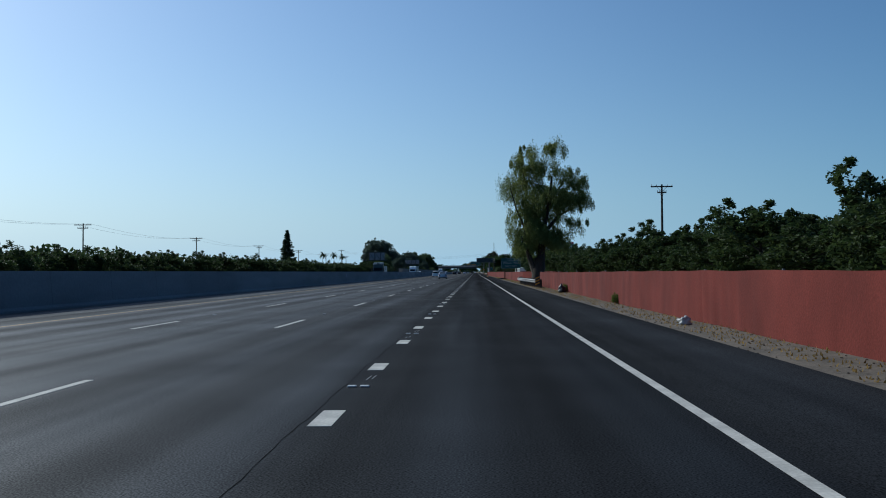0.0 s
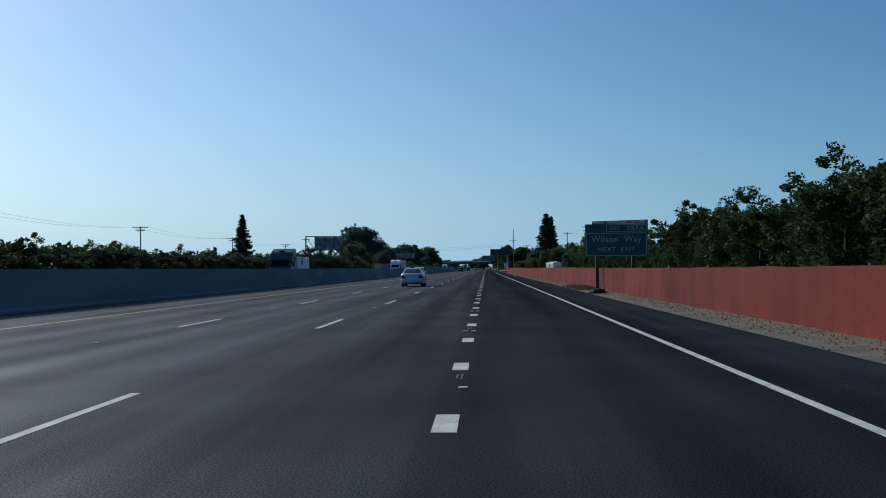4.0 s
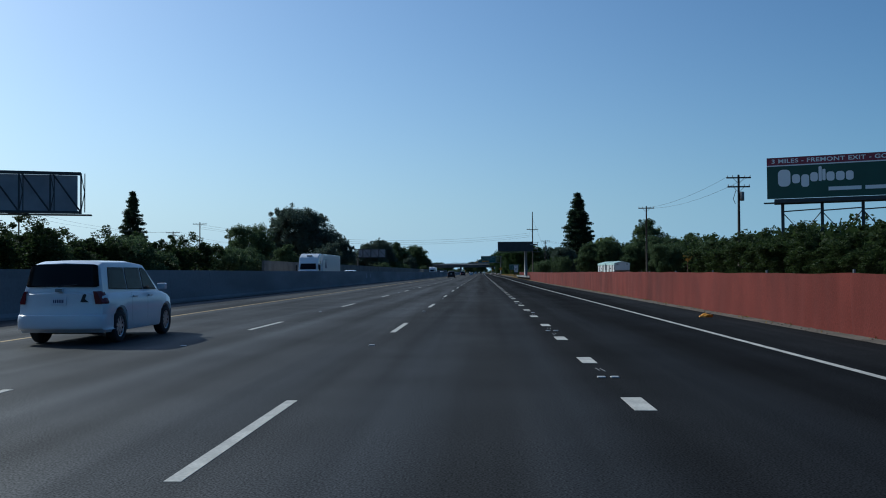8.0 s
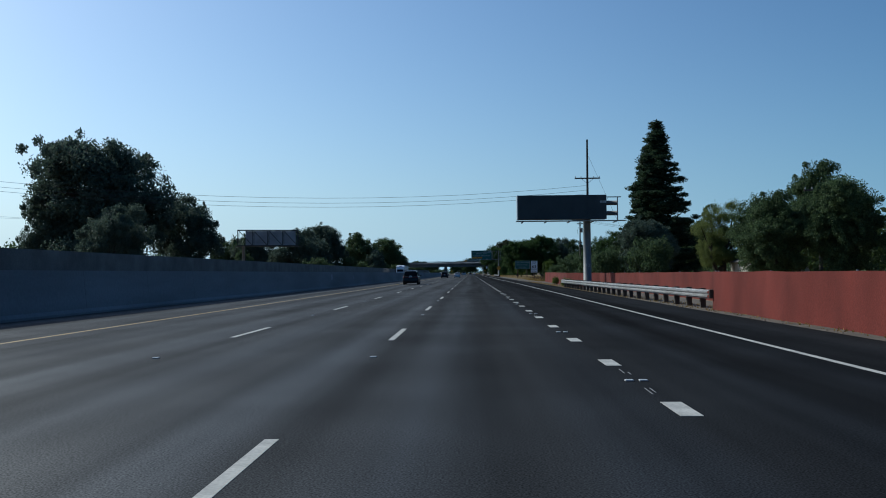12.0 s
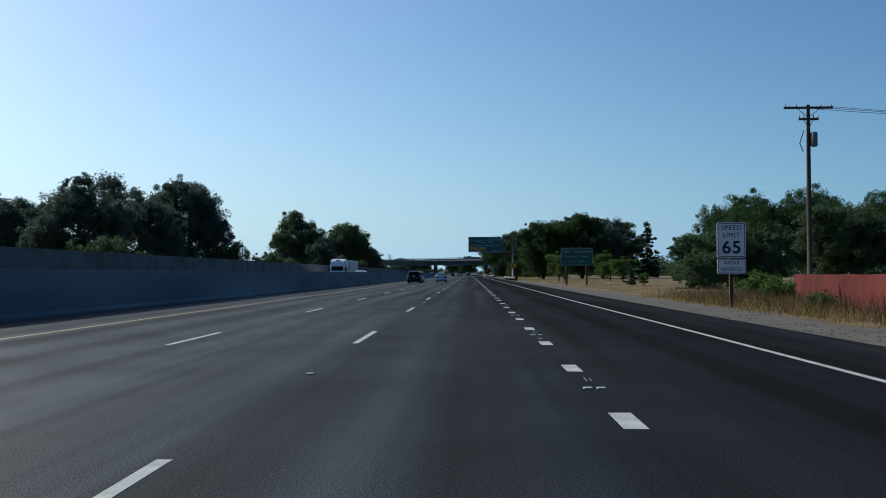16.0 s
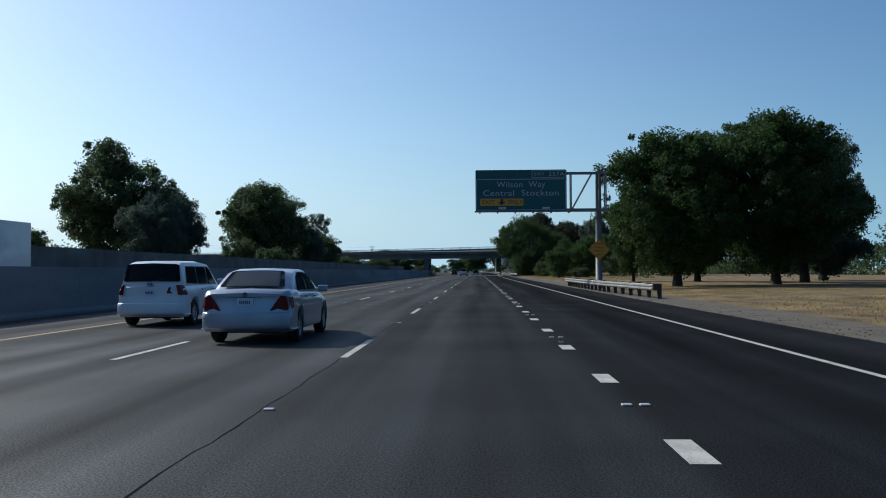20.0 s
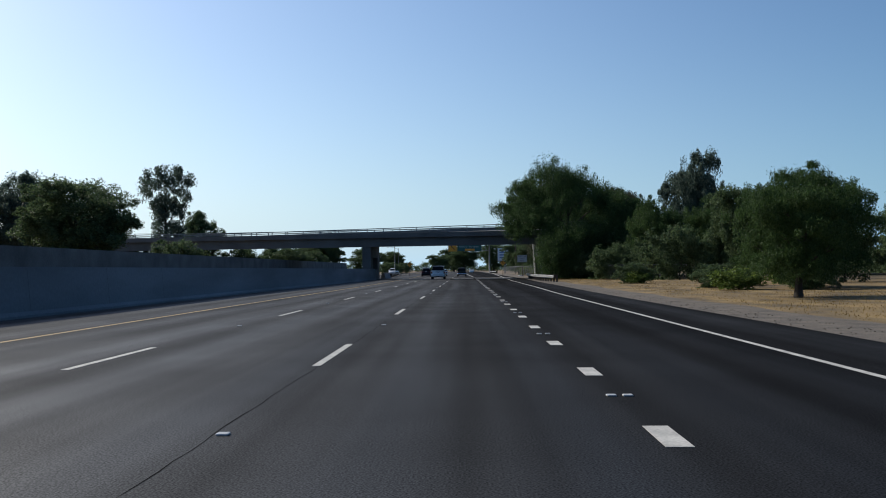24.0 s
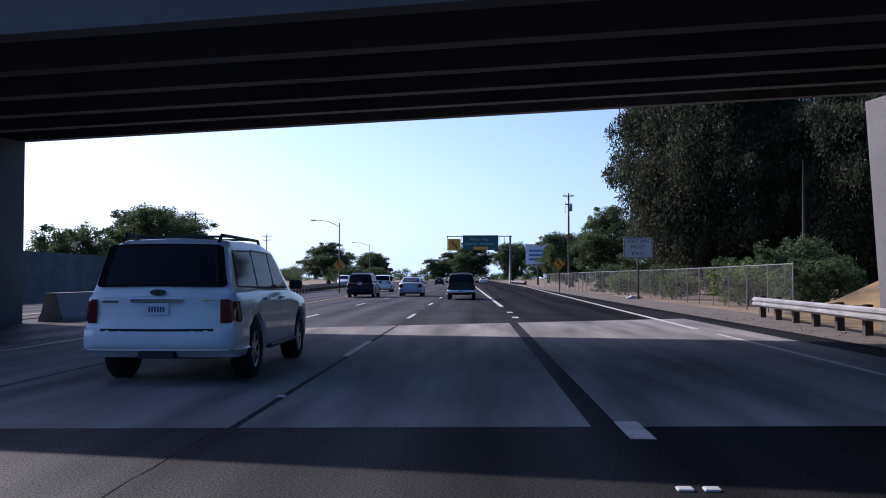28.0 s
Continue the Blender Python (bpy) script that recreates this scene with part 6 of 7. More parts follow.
def car(name, x, y, rz, paint_m, label, L, Wd, shoulder, zb, roof, axles, wr=0.33, ww=0.2, tumble=0.3, spokes=7,
        side_glass=(), rear_glass=None, front_glass=None, tails=(), bumper=None, plate=None, rails=None, extras="", under=M_TRIM, category="car", handle_z=None, handles=(), mirror=None, chrome_bumper=False):
    """A road vehicle, its tail at y = 0 and its nose towards +y.
    shoulder, roof: side lines of (y, z); side_glass: (y, z) outlines; tails: (inner x, z0, z1)."""
    e = tagged(empty(name, x, y, 0, rz), label, category)
    hw = Wd / 2
    ys = sorted({0.0, 0.03, 0.08, 0.16, 0.3, L, L - 0.04, L - 0.12, L - 0.26, L - 0.45} | {round(i * 0.09, 3) for i in range(4, int((L - 0.4) / 0.09))})
    arch = wr + 0.055

    def half(yy):
        k = 1.0
        d = min(yy, (L - yy))
        front = yy > L / 2
        span = 0.5 if front else 0.26
        if d < span:
            k = 1 - (0.2 if front else 0.06) * (1 - d / span) ** 2
        return hw * k

    def bow(x):
        return 0.14 * min(1.0, abs(x) / hw) ** 3

    def at(x, yy, z):
        """A point of the shell: tail bowed in plan with a bulging bumper, nose rounded."""
        k = max(0.0, 1 - yy / 0.5) ** 2
        f = max(0.0, 1 - (L - yy) / 0.8) ** 2
        push = 0.0
        if bumper:
            push = bumper[2] * min(1.0, max(0.0, (bumper[1] + 0.05 - z) / 0.08)) * min(1.0, max(0.0, (z - bumper[0] + 0.1) / 0.1))
        return (x, yy + k * (bow(x) - push) - f * 0.3 * min(1.0, abs(x) / hw) ** 2.5, z)
    bm = nb()
    prev = None
    for yy in ys:
        w, zs, z0 = half(yy), lerp_line(shoulder, yy), zb + (0.1 if yy < 0.1 or yy > L - 0.1 else 0.0)
        za = z0
        for ax in axles:
            d = abs(yy - ax)
            if d < arch:
                za = max(za, wr + math.sqrt(arch * arch - d * d))
        za = min(za, zs - 0.12)
        zm = max(z0 + (zs - z0) * 0.45, za + 0.04)
        edge = [(0, z0), (w - 0.3, z0), (w - 0.3, za), (w - 0.035, za), (w - 0.012, min(za + 0.05, zs - 0.1)), (w, zm), (w - 0.012, max(zm + 0.01, zs - 0.2)), (w - 0.035, max(zm + 0.02, zs - 0.07)), (w - 0.085, zs - 0.012), (w - 0.15, zs), (0, zs + 0.025)]
        cur = [bm.verts.new(at(px, yy, pz)) for px, pz in edge] + [bm.verts.new(at(-px, yy, pz)) for px, pz in edge[-2:0:-1]]
        n = len(cur)
        if prev:
            for k in range(n):
                bm.faces.new((prev[k], prev[(k + 1) % n], cur[(k + 1) % n], cur[k]))
        if not prev or yy == ys[-1]:
            # the end is closed by rows across, so that it can bow
            rows_ = [[cur[k]] + [bm.verts.new(at(edge[k][0] * f / 4, yy, edge[k][1] + (0.022 * (1 - f * f / 16) if k == 9 else 0))) for f in (3, 2, 1, 0, -1, -2, -3)] + [cur[n - k]] for k in range(1, 10)]
            for ra, rb in zip(rows_, rows_[1:]):
                for q in range(8):
                    bm.faces.new((ra[q], ra[q + 1], rb[q + 1], rb[q]))
            bm.faces.new(rows_[-1] + [cur[10]])
            bm.faces.new(rows_[0] + [cur[0]])
        prev = cur
    bmesh.ops.recalc_face_normals(bm, faces=bm.faces)
    body = part("body", bm, paint_m, e, smooth=True)
    body.data.set_sharp_from_angle(angle=radians(38))

    # cabin
    ya, yb = roof[0][0], roof[-1][0]
    belt = max(lerp_line(shoulder, ya), lerp_line(shoulder, yb)) - 0.03
    wb = hw - 0.085

    def side_x(z):
        return wb - max(0.0, z - belt) * tumble

    def lean(x, yy):
        """How far the tail of the cabin bows forward at its corners."""
        return 0.16 * min(1.0, abs(x) / hw) ** 2.5 * max(0.0, 1 - (yy - ya) / 0.9) ** 2
    zs_ = sorted({round(ya + (yb - ya) * i / 40, 3) for i in range(41)} | {p[0] for p in roof})
    bm = nb()
    prev = None
    for yy in zs_:
        zt = max(lerp_line(roof, yy), belt + 0.02)
        wt = side_x(zt - 0.09)
        edge = [(0, belt - 0.1), (side_x(belt), belt - 0.1), (side_x(belt), belt), (wt, max(belt + 0.005, zt - 0.09)), (wt - 0.045, max(belt + 0.01, zt - 0.025)), (max(0.05, wt - 0.14), max(belt + 0.012, zt)), (0, zt + 0.02)]
        cur = [bm.verts.new((px, yy + lean(px, yy), pz)) for px, pz in edge] + [bm.verts.new((-px, yy + lean(px, yy), pz)) for px, pz in edge[-2:0:-1]]
        n = len(cur)
        if prev:
            for k in range(n):
                bm.faces.new((prev[k], prev[(k + 1) % n], cur[(k + 1) % n], cur[k]))
        else:
            bm.faces.new(cur[::-1])
        prev = cur
    bm.faces.new(prev)
    bmesh.ops.recalc_face_normals(bm, faces=bm.faces)
    cab = part("cabin", bm, paint_m, e, smooth=True)
    cab.data.set_sharp_from_angle(angle=radians(38))

    def on_side(outline, s, m, nm, off=0.008, parent=e):
        bm = nb()
        bm.faces.new([bm.verts.new((s * (side_x(z) + off), yy, z)) for yy, z in outline])
        bmesh.ops.solidify(bm, geom=list(bm.faces), thickness=0.004)
        return part(nm, bm, m, parent)
    for s in (-1, 1):
        for g in side_glass:
            on_side(g, s, M_GLASS, "side_window")
            cy, cz = sum(p[0] for p in g) / len(g), sum(p[1] for p in g) / len(g)
            on_side([(cy + (yy - cy) * 1.04 + (0.012 if yy > cy else -0.012), cz + (z - cz) * 1.05 + (0.01 if z > cz else -0.01)) for yy, z in g], s, M_TRIM, "window_trim", 0.003)

    def on_roof(line, x0f, x1f, m, nm, off):
        """Glass over the sloped ends: (y, z) line with its half widths."""
        (y0, z0), (y1, z1) = line
        d = Vector((0, y1 - y0, z1 - z0)).normalized()
        nrm = Vector((0, -d.z, d.y))
        rows_ = []
        for k, inset in ((0.0, 0.05), (0.06, 0.0), (0.5, 0.0), (0.94, 0.0), (1.0, 0.05)):
            yy, zz, xf = y0 + (y1 - y0) * k, z0 + (z1 - z0) * k, x0f + (x1f - x0f) * k - inset
            rows_.append([tuple(Vector((xf * q / 5, yy + lean(xf * q / 5, yy), zz + 0.012 * (1 - q * q / 25))) + nrm * off) for q in range(-5, 6)])
        bm = ribbon(None, rows_)
        bmesh.ops.solidify(bm, geom=list(bm.faces), thickness=-0.004)
        return part(nm, bm, m, e, smooth=True)
    if rear_glass:
        (y0, z0), (y1, z1), w0, w1 = rear_glass
        on_roof(((y0, z0), (y1, z1)), w0, w1, M_GLASS, "rear_window", 0.035)
    if front_glass:
        (y0, z0), (y1, z1), w0, w1 = front_glass
        on_roof(((y1, z1), (y0, z0)), w1, w0, M_GLASS, "windscreen", 0.035)
    # underbody
    bm = nb()
    box(bm, -hw + 0.34, hw - 0.34, 0.55, L - 0.5, zb - 0.05, zb + 0.04)
    part("underbody", bm, under, e)
    # wheels
    ty, ri, hu = wheel_meshes(wr, ww, spokes)
    for ax in axles:
        for s in (-1, 1):
            wl = empty("wheel")
            wl.parent = e
            wl.matrix_basis = pose(s * (hw - ww * 0.5 - 0.01), ax, wr, random.uniform(0, 60), 0, 0) if s > 0 else pose(s * (hw - ww * 0.5 - 0.01), ax, wr, 0, 0, 180)
            for nm, me in (("tyre", ty), ("rim", ri), ("brake_disc", hu)):
                o = new(nm, me)
                o.parent = wl
    # lamps, bumper, plate
    for s in (-1, 1):
        for tl in tails:
            xi, z0, z1, side = tl[:4]
            m = tl[4] if len(tl) > 4 else M_TAIL
            slant = tl[5] if len(tl) > 5 else 0.0
            rings = []
            bm = nb()
            def tuck(z):
                d = lerp_line(shoulder, 0.1) - z
                return 0.1 if d < 0.02 else 0.012 + 0.075 * max(0.0, 1 - d / 0.2)
            for yy, xo in ((-0.03, half(0.0) - 0.01), (0.03, half(0.03) + 0.004), (0.1, half(0.1) + 0.012), (0.5 * (0.1 + side), half(0.5 * (0.1 + side)) + 0.012), (side, half(side) + 0.009)):
                up = slant * min(1.0, max(0.0, yy) / side)
                rings.append([bm.verts.new((s * px, yy + bow(px) * max(0.0, 1 - max(0.0, yy) / 0.5) ** 2, pz)) for px, pz in ((xi, z0), (xo - 0.02, z0 + 0.25 * up), (xo, z0 + 0.03 + 0.25 * up), (xo - tuck(z1 - 0.03) + 0.012, z1 - 0.03), (xo - 0.03 - tuck(z1) + 0.012, z1), (min(xi + slant, xo - 0.06 - tuck(z1)), z1))])
            for r0, r1 in zip(rings, rings[1:]):
                for k in range(6):
                    bm.faces.new((r0[k], r0[(k + 1) % 6], r1[(k + 1) % 6], r1[k]))
            bm.faces.new(rings[0][::-1])
            bm.faces.new(rings[-1])
            bmesh.ops.recalc_face_normals(bm, faces=bm.faces)
            part("tail_lamp", bm, m, e, "red tail lamp" if m == M_TAIL else "clear lamp")
    if bumper:
        z0, z1, out = bumper
        end = max(0.3, axles[0] - arch - 0.02)
        side = [(half(yy), yy) for yy in (end, end * 0.6, end * 0.3, 0.06, 0.02)]
        path = side + [(half(0.0) * q / 6, 0.0) for q in range(6, -7, -1)] + [(-x_, y_) for x_, y_ in side[::-1]]
        rows_ = []
        for h, d in ((0.0, -0.06), (0.02, -0.02), (0.1, 0.008), (0.3, 0.014), (0.62, 0.014), (0.92, 0.01), (1.0, -0.012)):
            zz = z0 + (z1 - z0) * h
            row = []
            for x_, y_ in path:
                px, py, pz = at(x_, y_, min(max(zz, z0), z1))
                row.append((px + math.copysign(d, px) * min(1.0, abs(px) / hw) ** 6, py - d * max(0.0, 1 - y_ / 0.25), pz))
            rows_.append(row)
        bm = ribbon(None, rows_)
        bmesh.ops.recalc_face_normals(bm, faces=bm.faces)
        bp_ = part("bumper", bm, M_CHROME if chrome_bumper else paint_m, e, smooth=True)
        bp_.data.set_sharp_from_angle(angle=radians(50))
    if plate:
        zp, yp = plate
        pl = part("number_plate", box(nb(), -0.152, 0.152, yp - 0.012, yp, zp - 0.076, zp + 0.076), M_PLATE, e)
        for k in range(6):
            part("plate_bar", box(nb(), -0.105 + k * 0.036, -0.083 + k * 0.036, yp - 0.015, yp - 0.0125, zp - 0.035, zp + 0.03), M_PLATEB, pl)
    for hy, hz in handles:
        for s in (-1, 1):
            bm = nb()
            box(bm, s * (hw - 0.005) - 0.02, s * (hw - 0.005) + 0.02, hy - 0.1, hy + 0.1, hz - 0.018, hz + 0.018, 0.008)
            part("door_handle", bm, paint_m, e)
    if mirror:
        my, mz = mirror
        for s in (-1, 1):
            bm = nb()
            box(bm, s * (hw + 0.1) - 0.1, s * (hw + 0.1) + 0.1, my - 0.06, my + 0.08, mz - 0.065, mz + 0.075, 0.03)
            part("wing_mirror", bm, M_TRIM if "dark_mirror" in extras else paint_m, e)
    if rails:
        y0, y1, zr = rails
        for s in (-1, 1):
            bm = nb()
            xr = side_x(zr) - 0.1
            tube(bm, [(s * xr, y0, zr - 0.02), (s * xr, y0 + 0.12, zr + 0.07), (s * xr, y1 - 0.12, zr + 0.07), (s * xr, y1, zr - 0.02)], 0.022, 8)
            part("roof_rail", bm, M_TRIM, e)
        for k in (0.25, 0.75):
            bm = nb()
            yy = y0 + (y1 - y0) * k
            tube(bm, [(-xr, yy, zr + 0.07), (xr, yy, zr + 0.07)], 0.016, 8)
            part("roof_bar", bm, M_TRIM, e)
    # door seams
    for yy in [h[0] - 0.16 for h in handles] + ([handles[-1][0] + 0.95] if handles else []):
        for s in (-1, 1):
            bm = nb()
            zt = lerp_line(shoulder, yy) - 0.03
            rows_ = [[(s * (hw + 0.002 - (0.03 if k == 4 else 0)), yy - 0.004, zb + 0.18 + (zt - zb - 0.18) * k / 4), (s * (hw + 0.002 - (0.03 if k == 4 else 0)), yy + 0.004, zb + 0.18 + (zt - zb - 0.18) * k / 4)] for k in range(5)]
            part("door_seam", ribbon(None, rows_), M_TRIM, e)
    return e


TAIL_PARTS = ("lid_seam", "lid_strip", "seam", "emblem", "hatch_seam", "ribbon_sticker", "reflector_band", "bumper_reflector", "chrome_bar", "name_bar", "bumper_step", "wiper", "number_plate", "clear_lamp")


def settle_tail(e, hw):
    """Bow the small parts on the tail as the shell bows."""
    for ob in e.children:
        if ob.name.split(".")[0] not in TAIL_PARTS:
            continue
        bm = nb()
        bm.from_mesh(ob.data)
        wide = [g for g in bm.edges if abs(g.verts[0].co.x - g.verts[1].co.x) > 0.3]
        if wide:
            bmesh.ops.subdivide_edges(bm, edges=wide, cuts=7, use_grid_fill=True)
        for v_ in bm.verts:
            v_.co.y += 0.14 * min(1.0, abs(v_.co.x) / hw) ** 3
        bm.to_mesh(ob.data)
        bm.free()


def bar_on_tail(e, x0, x1, z0, z1, m, name, out=0.016, y0=0.0):
    bm = nb()
    box(bm, x0, x1, y0 - out, y0 + 0.02, z0, z1)
    return part(name, bm, m, e)


# silver saloon in the next lane
c = car("saloon_car", -5.37, 183.5, 0, M_SILVER, "silver four-door saloon car driving in the lane", 4.53, 1.73,
        [(0, 0.95), (0.12, 1.02), (0.75, 1.04), (1.2, 0.98), (3.0, 0.94), (3.4, 0.92), (4.1, 0.78), (4.53, 0.62)], 0.24,
        [(0.42, 1.0), (1.12, 1.36), (1.6, 1.425), (2.3, 1.42), (2.55, 1.36), (3.45, 0.93)], (0.93, 3.64), 0.315, 0.2, 0.36, 7,
        side_glass=([(1.0, 1.02), (1.95, 1.0), (1.95, 1.35), (1.55, 1.35), (1.25, 1.25)], [(2.03, 1.0), (3.0, 0.985), (2.62, 1.25), (2.4, 1.33), (2.03, 1.35)]),
        rear_glass=((0.47, 1.045), (1.1, 1.355), 0.64, 0.52), front_glass=((3.36, 0.99), (2.62, 1.34), 0.62, 0.5),
        tails=((0.46, 0.64, 0.92, 0.26, M_TAIL, 0.2),), bumper=(0.29, 0.62, 0.05), plate=(0.8, -0.004), handles=((1.55, 0.88), (2.5, 0.86)), mirror=(2.85, 1.0))
part("lid_seam", box(nb(), -0.56, 0.56, -0.008, 0.02, 0.895, 0.903), M_TRIM, c)
part("lid_strip", box(nb(), -0.3, 0.3, -0.014, 0.02, 0.885, 0.893), M_CHROME, c)
part("seam", box(nb(), -0.8, 0.8, -0.053, 0.0, 0.53, 0.536), M_TRIM, c)
part("emblem", prism(nb(), [(0.045 * math.cos(a * 0.5236), 0.945 + 0.045 * math.sin(a * 0.5236)) for a in range(12)], "y", -0.01, 0.06), M_CHROME, c)
part("brake_lamp", box(nb(), -0.16, 0.16, 0.5, 0.53, 1.045, 1.06), M_TAIL, c)

settle_tail(c, 0.865)
for o in c.children_recursive:
    if o.name.startswith("rear_window"):
        o.data.materials[0] = M_GLASS_SKY
for x, y in ((-5.94, 607.9), (-6.08, 889.4)):
    copy_thing(c, pose(x, y, 0))

# white boxy wagon
c = car("wagon_car", -9.8, 249.2, 0, M_CARWHITE, "white boxy five-door wagon driving beside the median", 4.25, 1.76,
        [(0, 0.98), (0.1, 1.02), (1.2, 1.03), (3.0, 1.02), (3.3, 1.0), (4.0, 0.86), (4.25, 0.66)], 0.24,
        [(0.06, 1.0), (0.14, 1.3), (0.24, 1.58), (0.5, 1.64), (1.8, 1.655), (2.55, 1.6), (3.3, 1.0)], (0.86, 3.46), 0.33, 0.2, 0.2, 9,
        side_glass=([(0.5, 1.1), (1.35, 1.08), (1.35, 1.5), (0.62, 1.5)], [(1.43, 1.08), (2.2, 1.07), (2.2, 1.5), (1.43, 1.5)], [(2.28, 1.07), (3.0, 1.06), (2.6, 1.42), (2.45, 1.5), (2.28, 1.5)]),
        rear_glass=((0.09, 1.12), (0.225, 1.56), 0.73, 0.66), front_glass=((3.2, 1.08), (2.62, 1.55), 0.66, 0.58),
        tails=((0.7, 0.8, 1.05, 0.22),), bumper=(0.3, 0.6, 0.06), plate=(0.86, -0.004), handles=((1.6, 0.92), (2.45, 0.92)), mirror=(2.85, 1.1))
part("hatch_seam", box(nb(), -0.68, 0.68, -0.01, 0.02, 0.635, 0.645), M_TRIM, c)
part("wiper", tube(nb(), [(-0.05, 0.06, 1.14), (0.32, 0.07, 1.18)], 0.012, 5), M_TRIM, c)
part("emblem", box(nb(), -0.07, 0.07, -0.012, 0.06, 1.04, 1.1), M_CHROME, c)
part("ribbon_sticker", prism(nb(), [(0.42, 0.84), (0.47, 0.98), (0.5, 1.0), (0.53, 0.98), (0.5, 0.9), (0.57, 0.84)], "y", -0.012, 0.02), M_BLACK, c)

settle_tail(c, 0.88)
for x, y in ((-9.8, 613.4), (-10.39, 910.6)):
    copy_thing(c, pose(x, y, 0))

# black minivan
c = car("minivan", -9.3, 458.4, 0, M_CARBLACK, "black minivan with a roof rack driving beside the median", 5.1, 1.9,
        [(0, 0.95), (0.1, 1.0), (1.4, 1.02), (3.5, 1.0), (3.9, 0.98), (4.6, 0.85), (5.1, 0.64)], 0.25,
        [(0.1, 0.98), (0.35, 1.35), (0.5, 1.62), (0.9, 1.7), (2.4, 1.72), (3.0, 1.62), (3.95, 0.98)], (1.02, 4.05), 0.335, 0.21, 0.26, 7,
        side_glass=([(0.75, 1.1), (1.75, 1.08), (1.75, 1.54), (0.82, 1.5)], [(1.85, 1.08), (2.75, 1.06), (2.75, 1.54), (1.85, 1.55)], [(2.83, 1.06), (3.6, 1.05), (3.1, 1.42), (2.83, 1.52)]),
        rear_glass=((0.18, 1.1), (0.47, 1.59), 0.8, 0.68), front_glass=((3.85, 1.05), (3.05, 1.58), 0.7, 0.58),
        tails=((0.74, 0.84, 1.06, 0.24),), bumper=(0.34, 0.64, 0.06), plate=(0.98, -0.004), handles=((2.0, 0.9), (2.95, 0.9)), mirror=(3.4, 1.08), rails=(0.9, 2.6, 1.68), extras="dark_mirror")
bar_on_tail(c, -0.74, 0.74, 0.86, 0.92, M_TAIL, "reflector_band", 0.01)
part("emblem", box(nb(), -0.06, 0.06, -0.014, 0.05, 1.08, 1.13), M_CHROME, c)
for s in (-1, 1):
    part("bumper_reflector", box(nb(), s * 0.78 - 0.05, s * 0.78 + 0.05, -0.066, -0.05, 0.56, 0.6), M_TAILW, c)

settle_tail(c, 0.95)
for x, y in ((-9.14, 592.9), (-9.3, 885.4)):
    copy_thing(c, pose(x, y, 0))

# large white SUV
c = car("suv", -5.42, 835.1, 0, M_CARWHITE, "large white four-door SUV with dark glass and roof rack", 5.2, 2.0,
        [(0, 1.12), (0.08, 1.18), (1.5, 1.2), (3.6, 1.18), (3.95, 1.15), (4.8, 1.05), (5.2, 0.82)], 0.36,
        [(0.05, 1.16), (0.22, 1.55), (0.36, 1.8), (0.7, 1.88), (2.4, 1.9), (3.05, 1.8), (3.9, 1.16)], (1.12, 4.15), 0.4, 0.26, 0.24, 6,
        side_glass=([(0.5, 1.27), (1.5, 1.25), (1.5, 1.74), (0.62, 1.72)], [(1.6, 1.25), (2.5, 1.24), (2.5, 1.74), (1.6, 1.75)], [(2.6, 1.24), (3.5, 1.23), (3.08, 1.6), (2.88, 1.72), (2.6, 1.74)]),
        rear_glass=((0.1, 1.24), (0.345, 1.79), 0.85, 0.74), front_glass=((3.82, 1.24), (3.1, 1.76), 0.76, 0.66),
        tails=((0.79, 0.8, 1.1, 0.26),), bumper=(0.46, 0.74, 0.07), plate=(0.98, -0.008), handles=((1.75, 1.08), (2.75, 1.08)), mirror=(3.25, 1.26), rails=(0.5, 2.7, 1.87), extras="dark_mirror")
part("chrome_bar", box(nb(), -0.34, 0.34, -0.03, 0.02, 1.06, 1.12, 0.012), M_CHROME, c)
part("emblem", prism(nb(), [(0.09 * math.cos(a * 0.5236), 1.19 + 0.038 * math.sin(a * 0.5236)) for a in range(12)], "y", -0.02, 0.06), M_STEELDARK, c)
part("hatch_seam", box(nb(), -0.8, 0.8, -0.01, 0.02, 0.745, 0.757), M_TRIM, c)
part("bumper_step", box(nb(), -0.72, 0.72, -0.076, -0.06, 0.7, 0.735), M_TRIM, c)
part("name_bar", box(nb(), -0.72, -0.5, -0.012, 0.02, 1.06, 1.085), M_CHROME, c)
part("name_bar", box(nb(), 0.56, 0.7, -0.012, 0.02, 1.09, 1.11), M_CHROME, c)
part("tow_bar", box(nb(), -0.22, 0.22, -0.05, 0.2, 0.36, 0.45), M_TRIM, c)
for s in (-1, 1):
    part("clear_lamp", box(nb(), s * 0.845 - 0.045, s * 0.845 + 0.045, -0.022, 0.02, 0.92, 0.98), M_TAILW, c, "clear lamp")
    part("running_board", box(nb(), s * 0.98 - 0.1, s * 0.98 + 0.08, 1.75, 3.6, 0.36, 0.42, 0.02), M_TRIM, c)

settle_tail(c, 1.0)

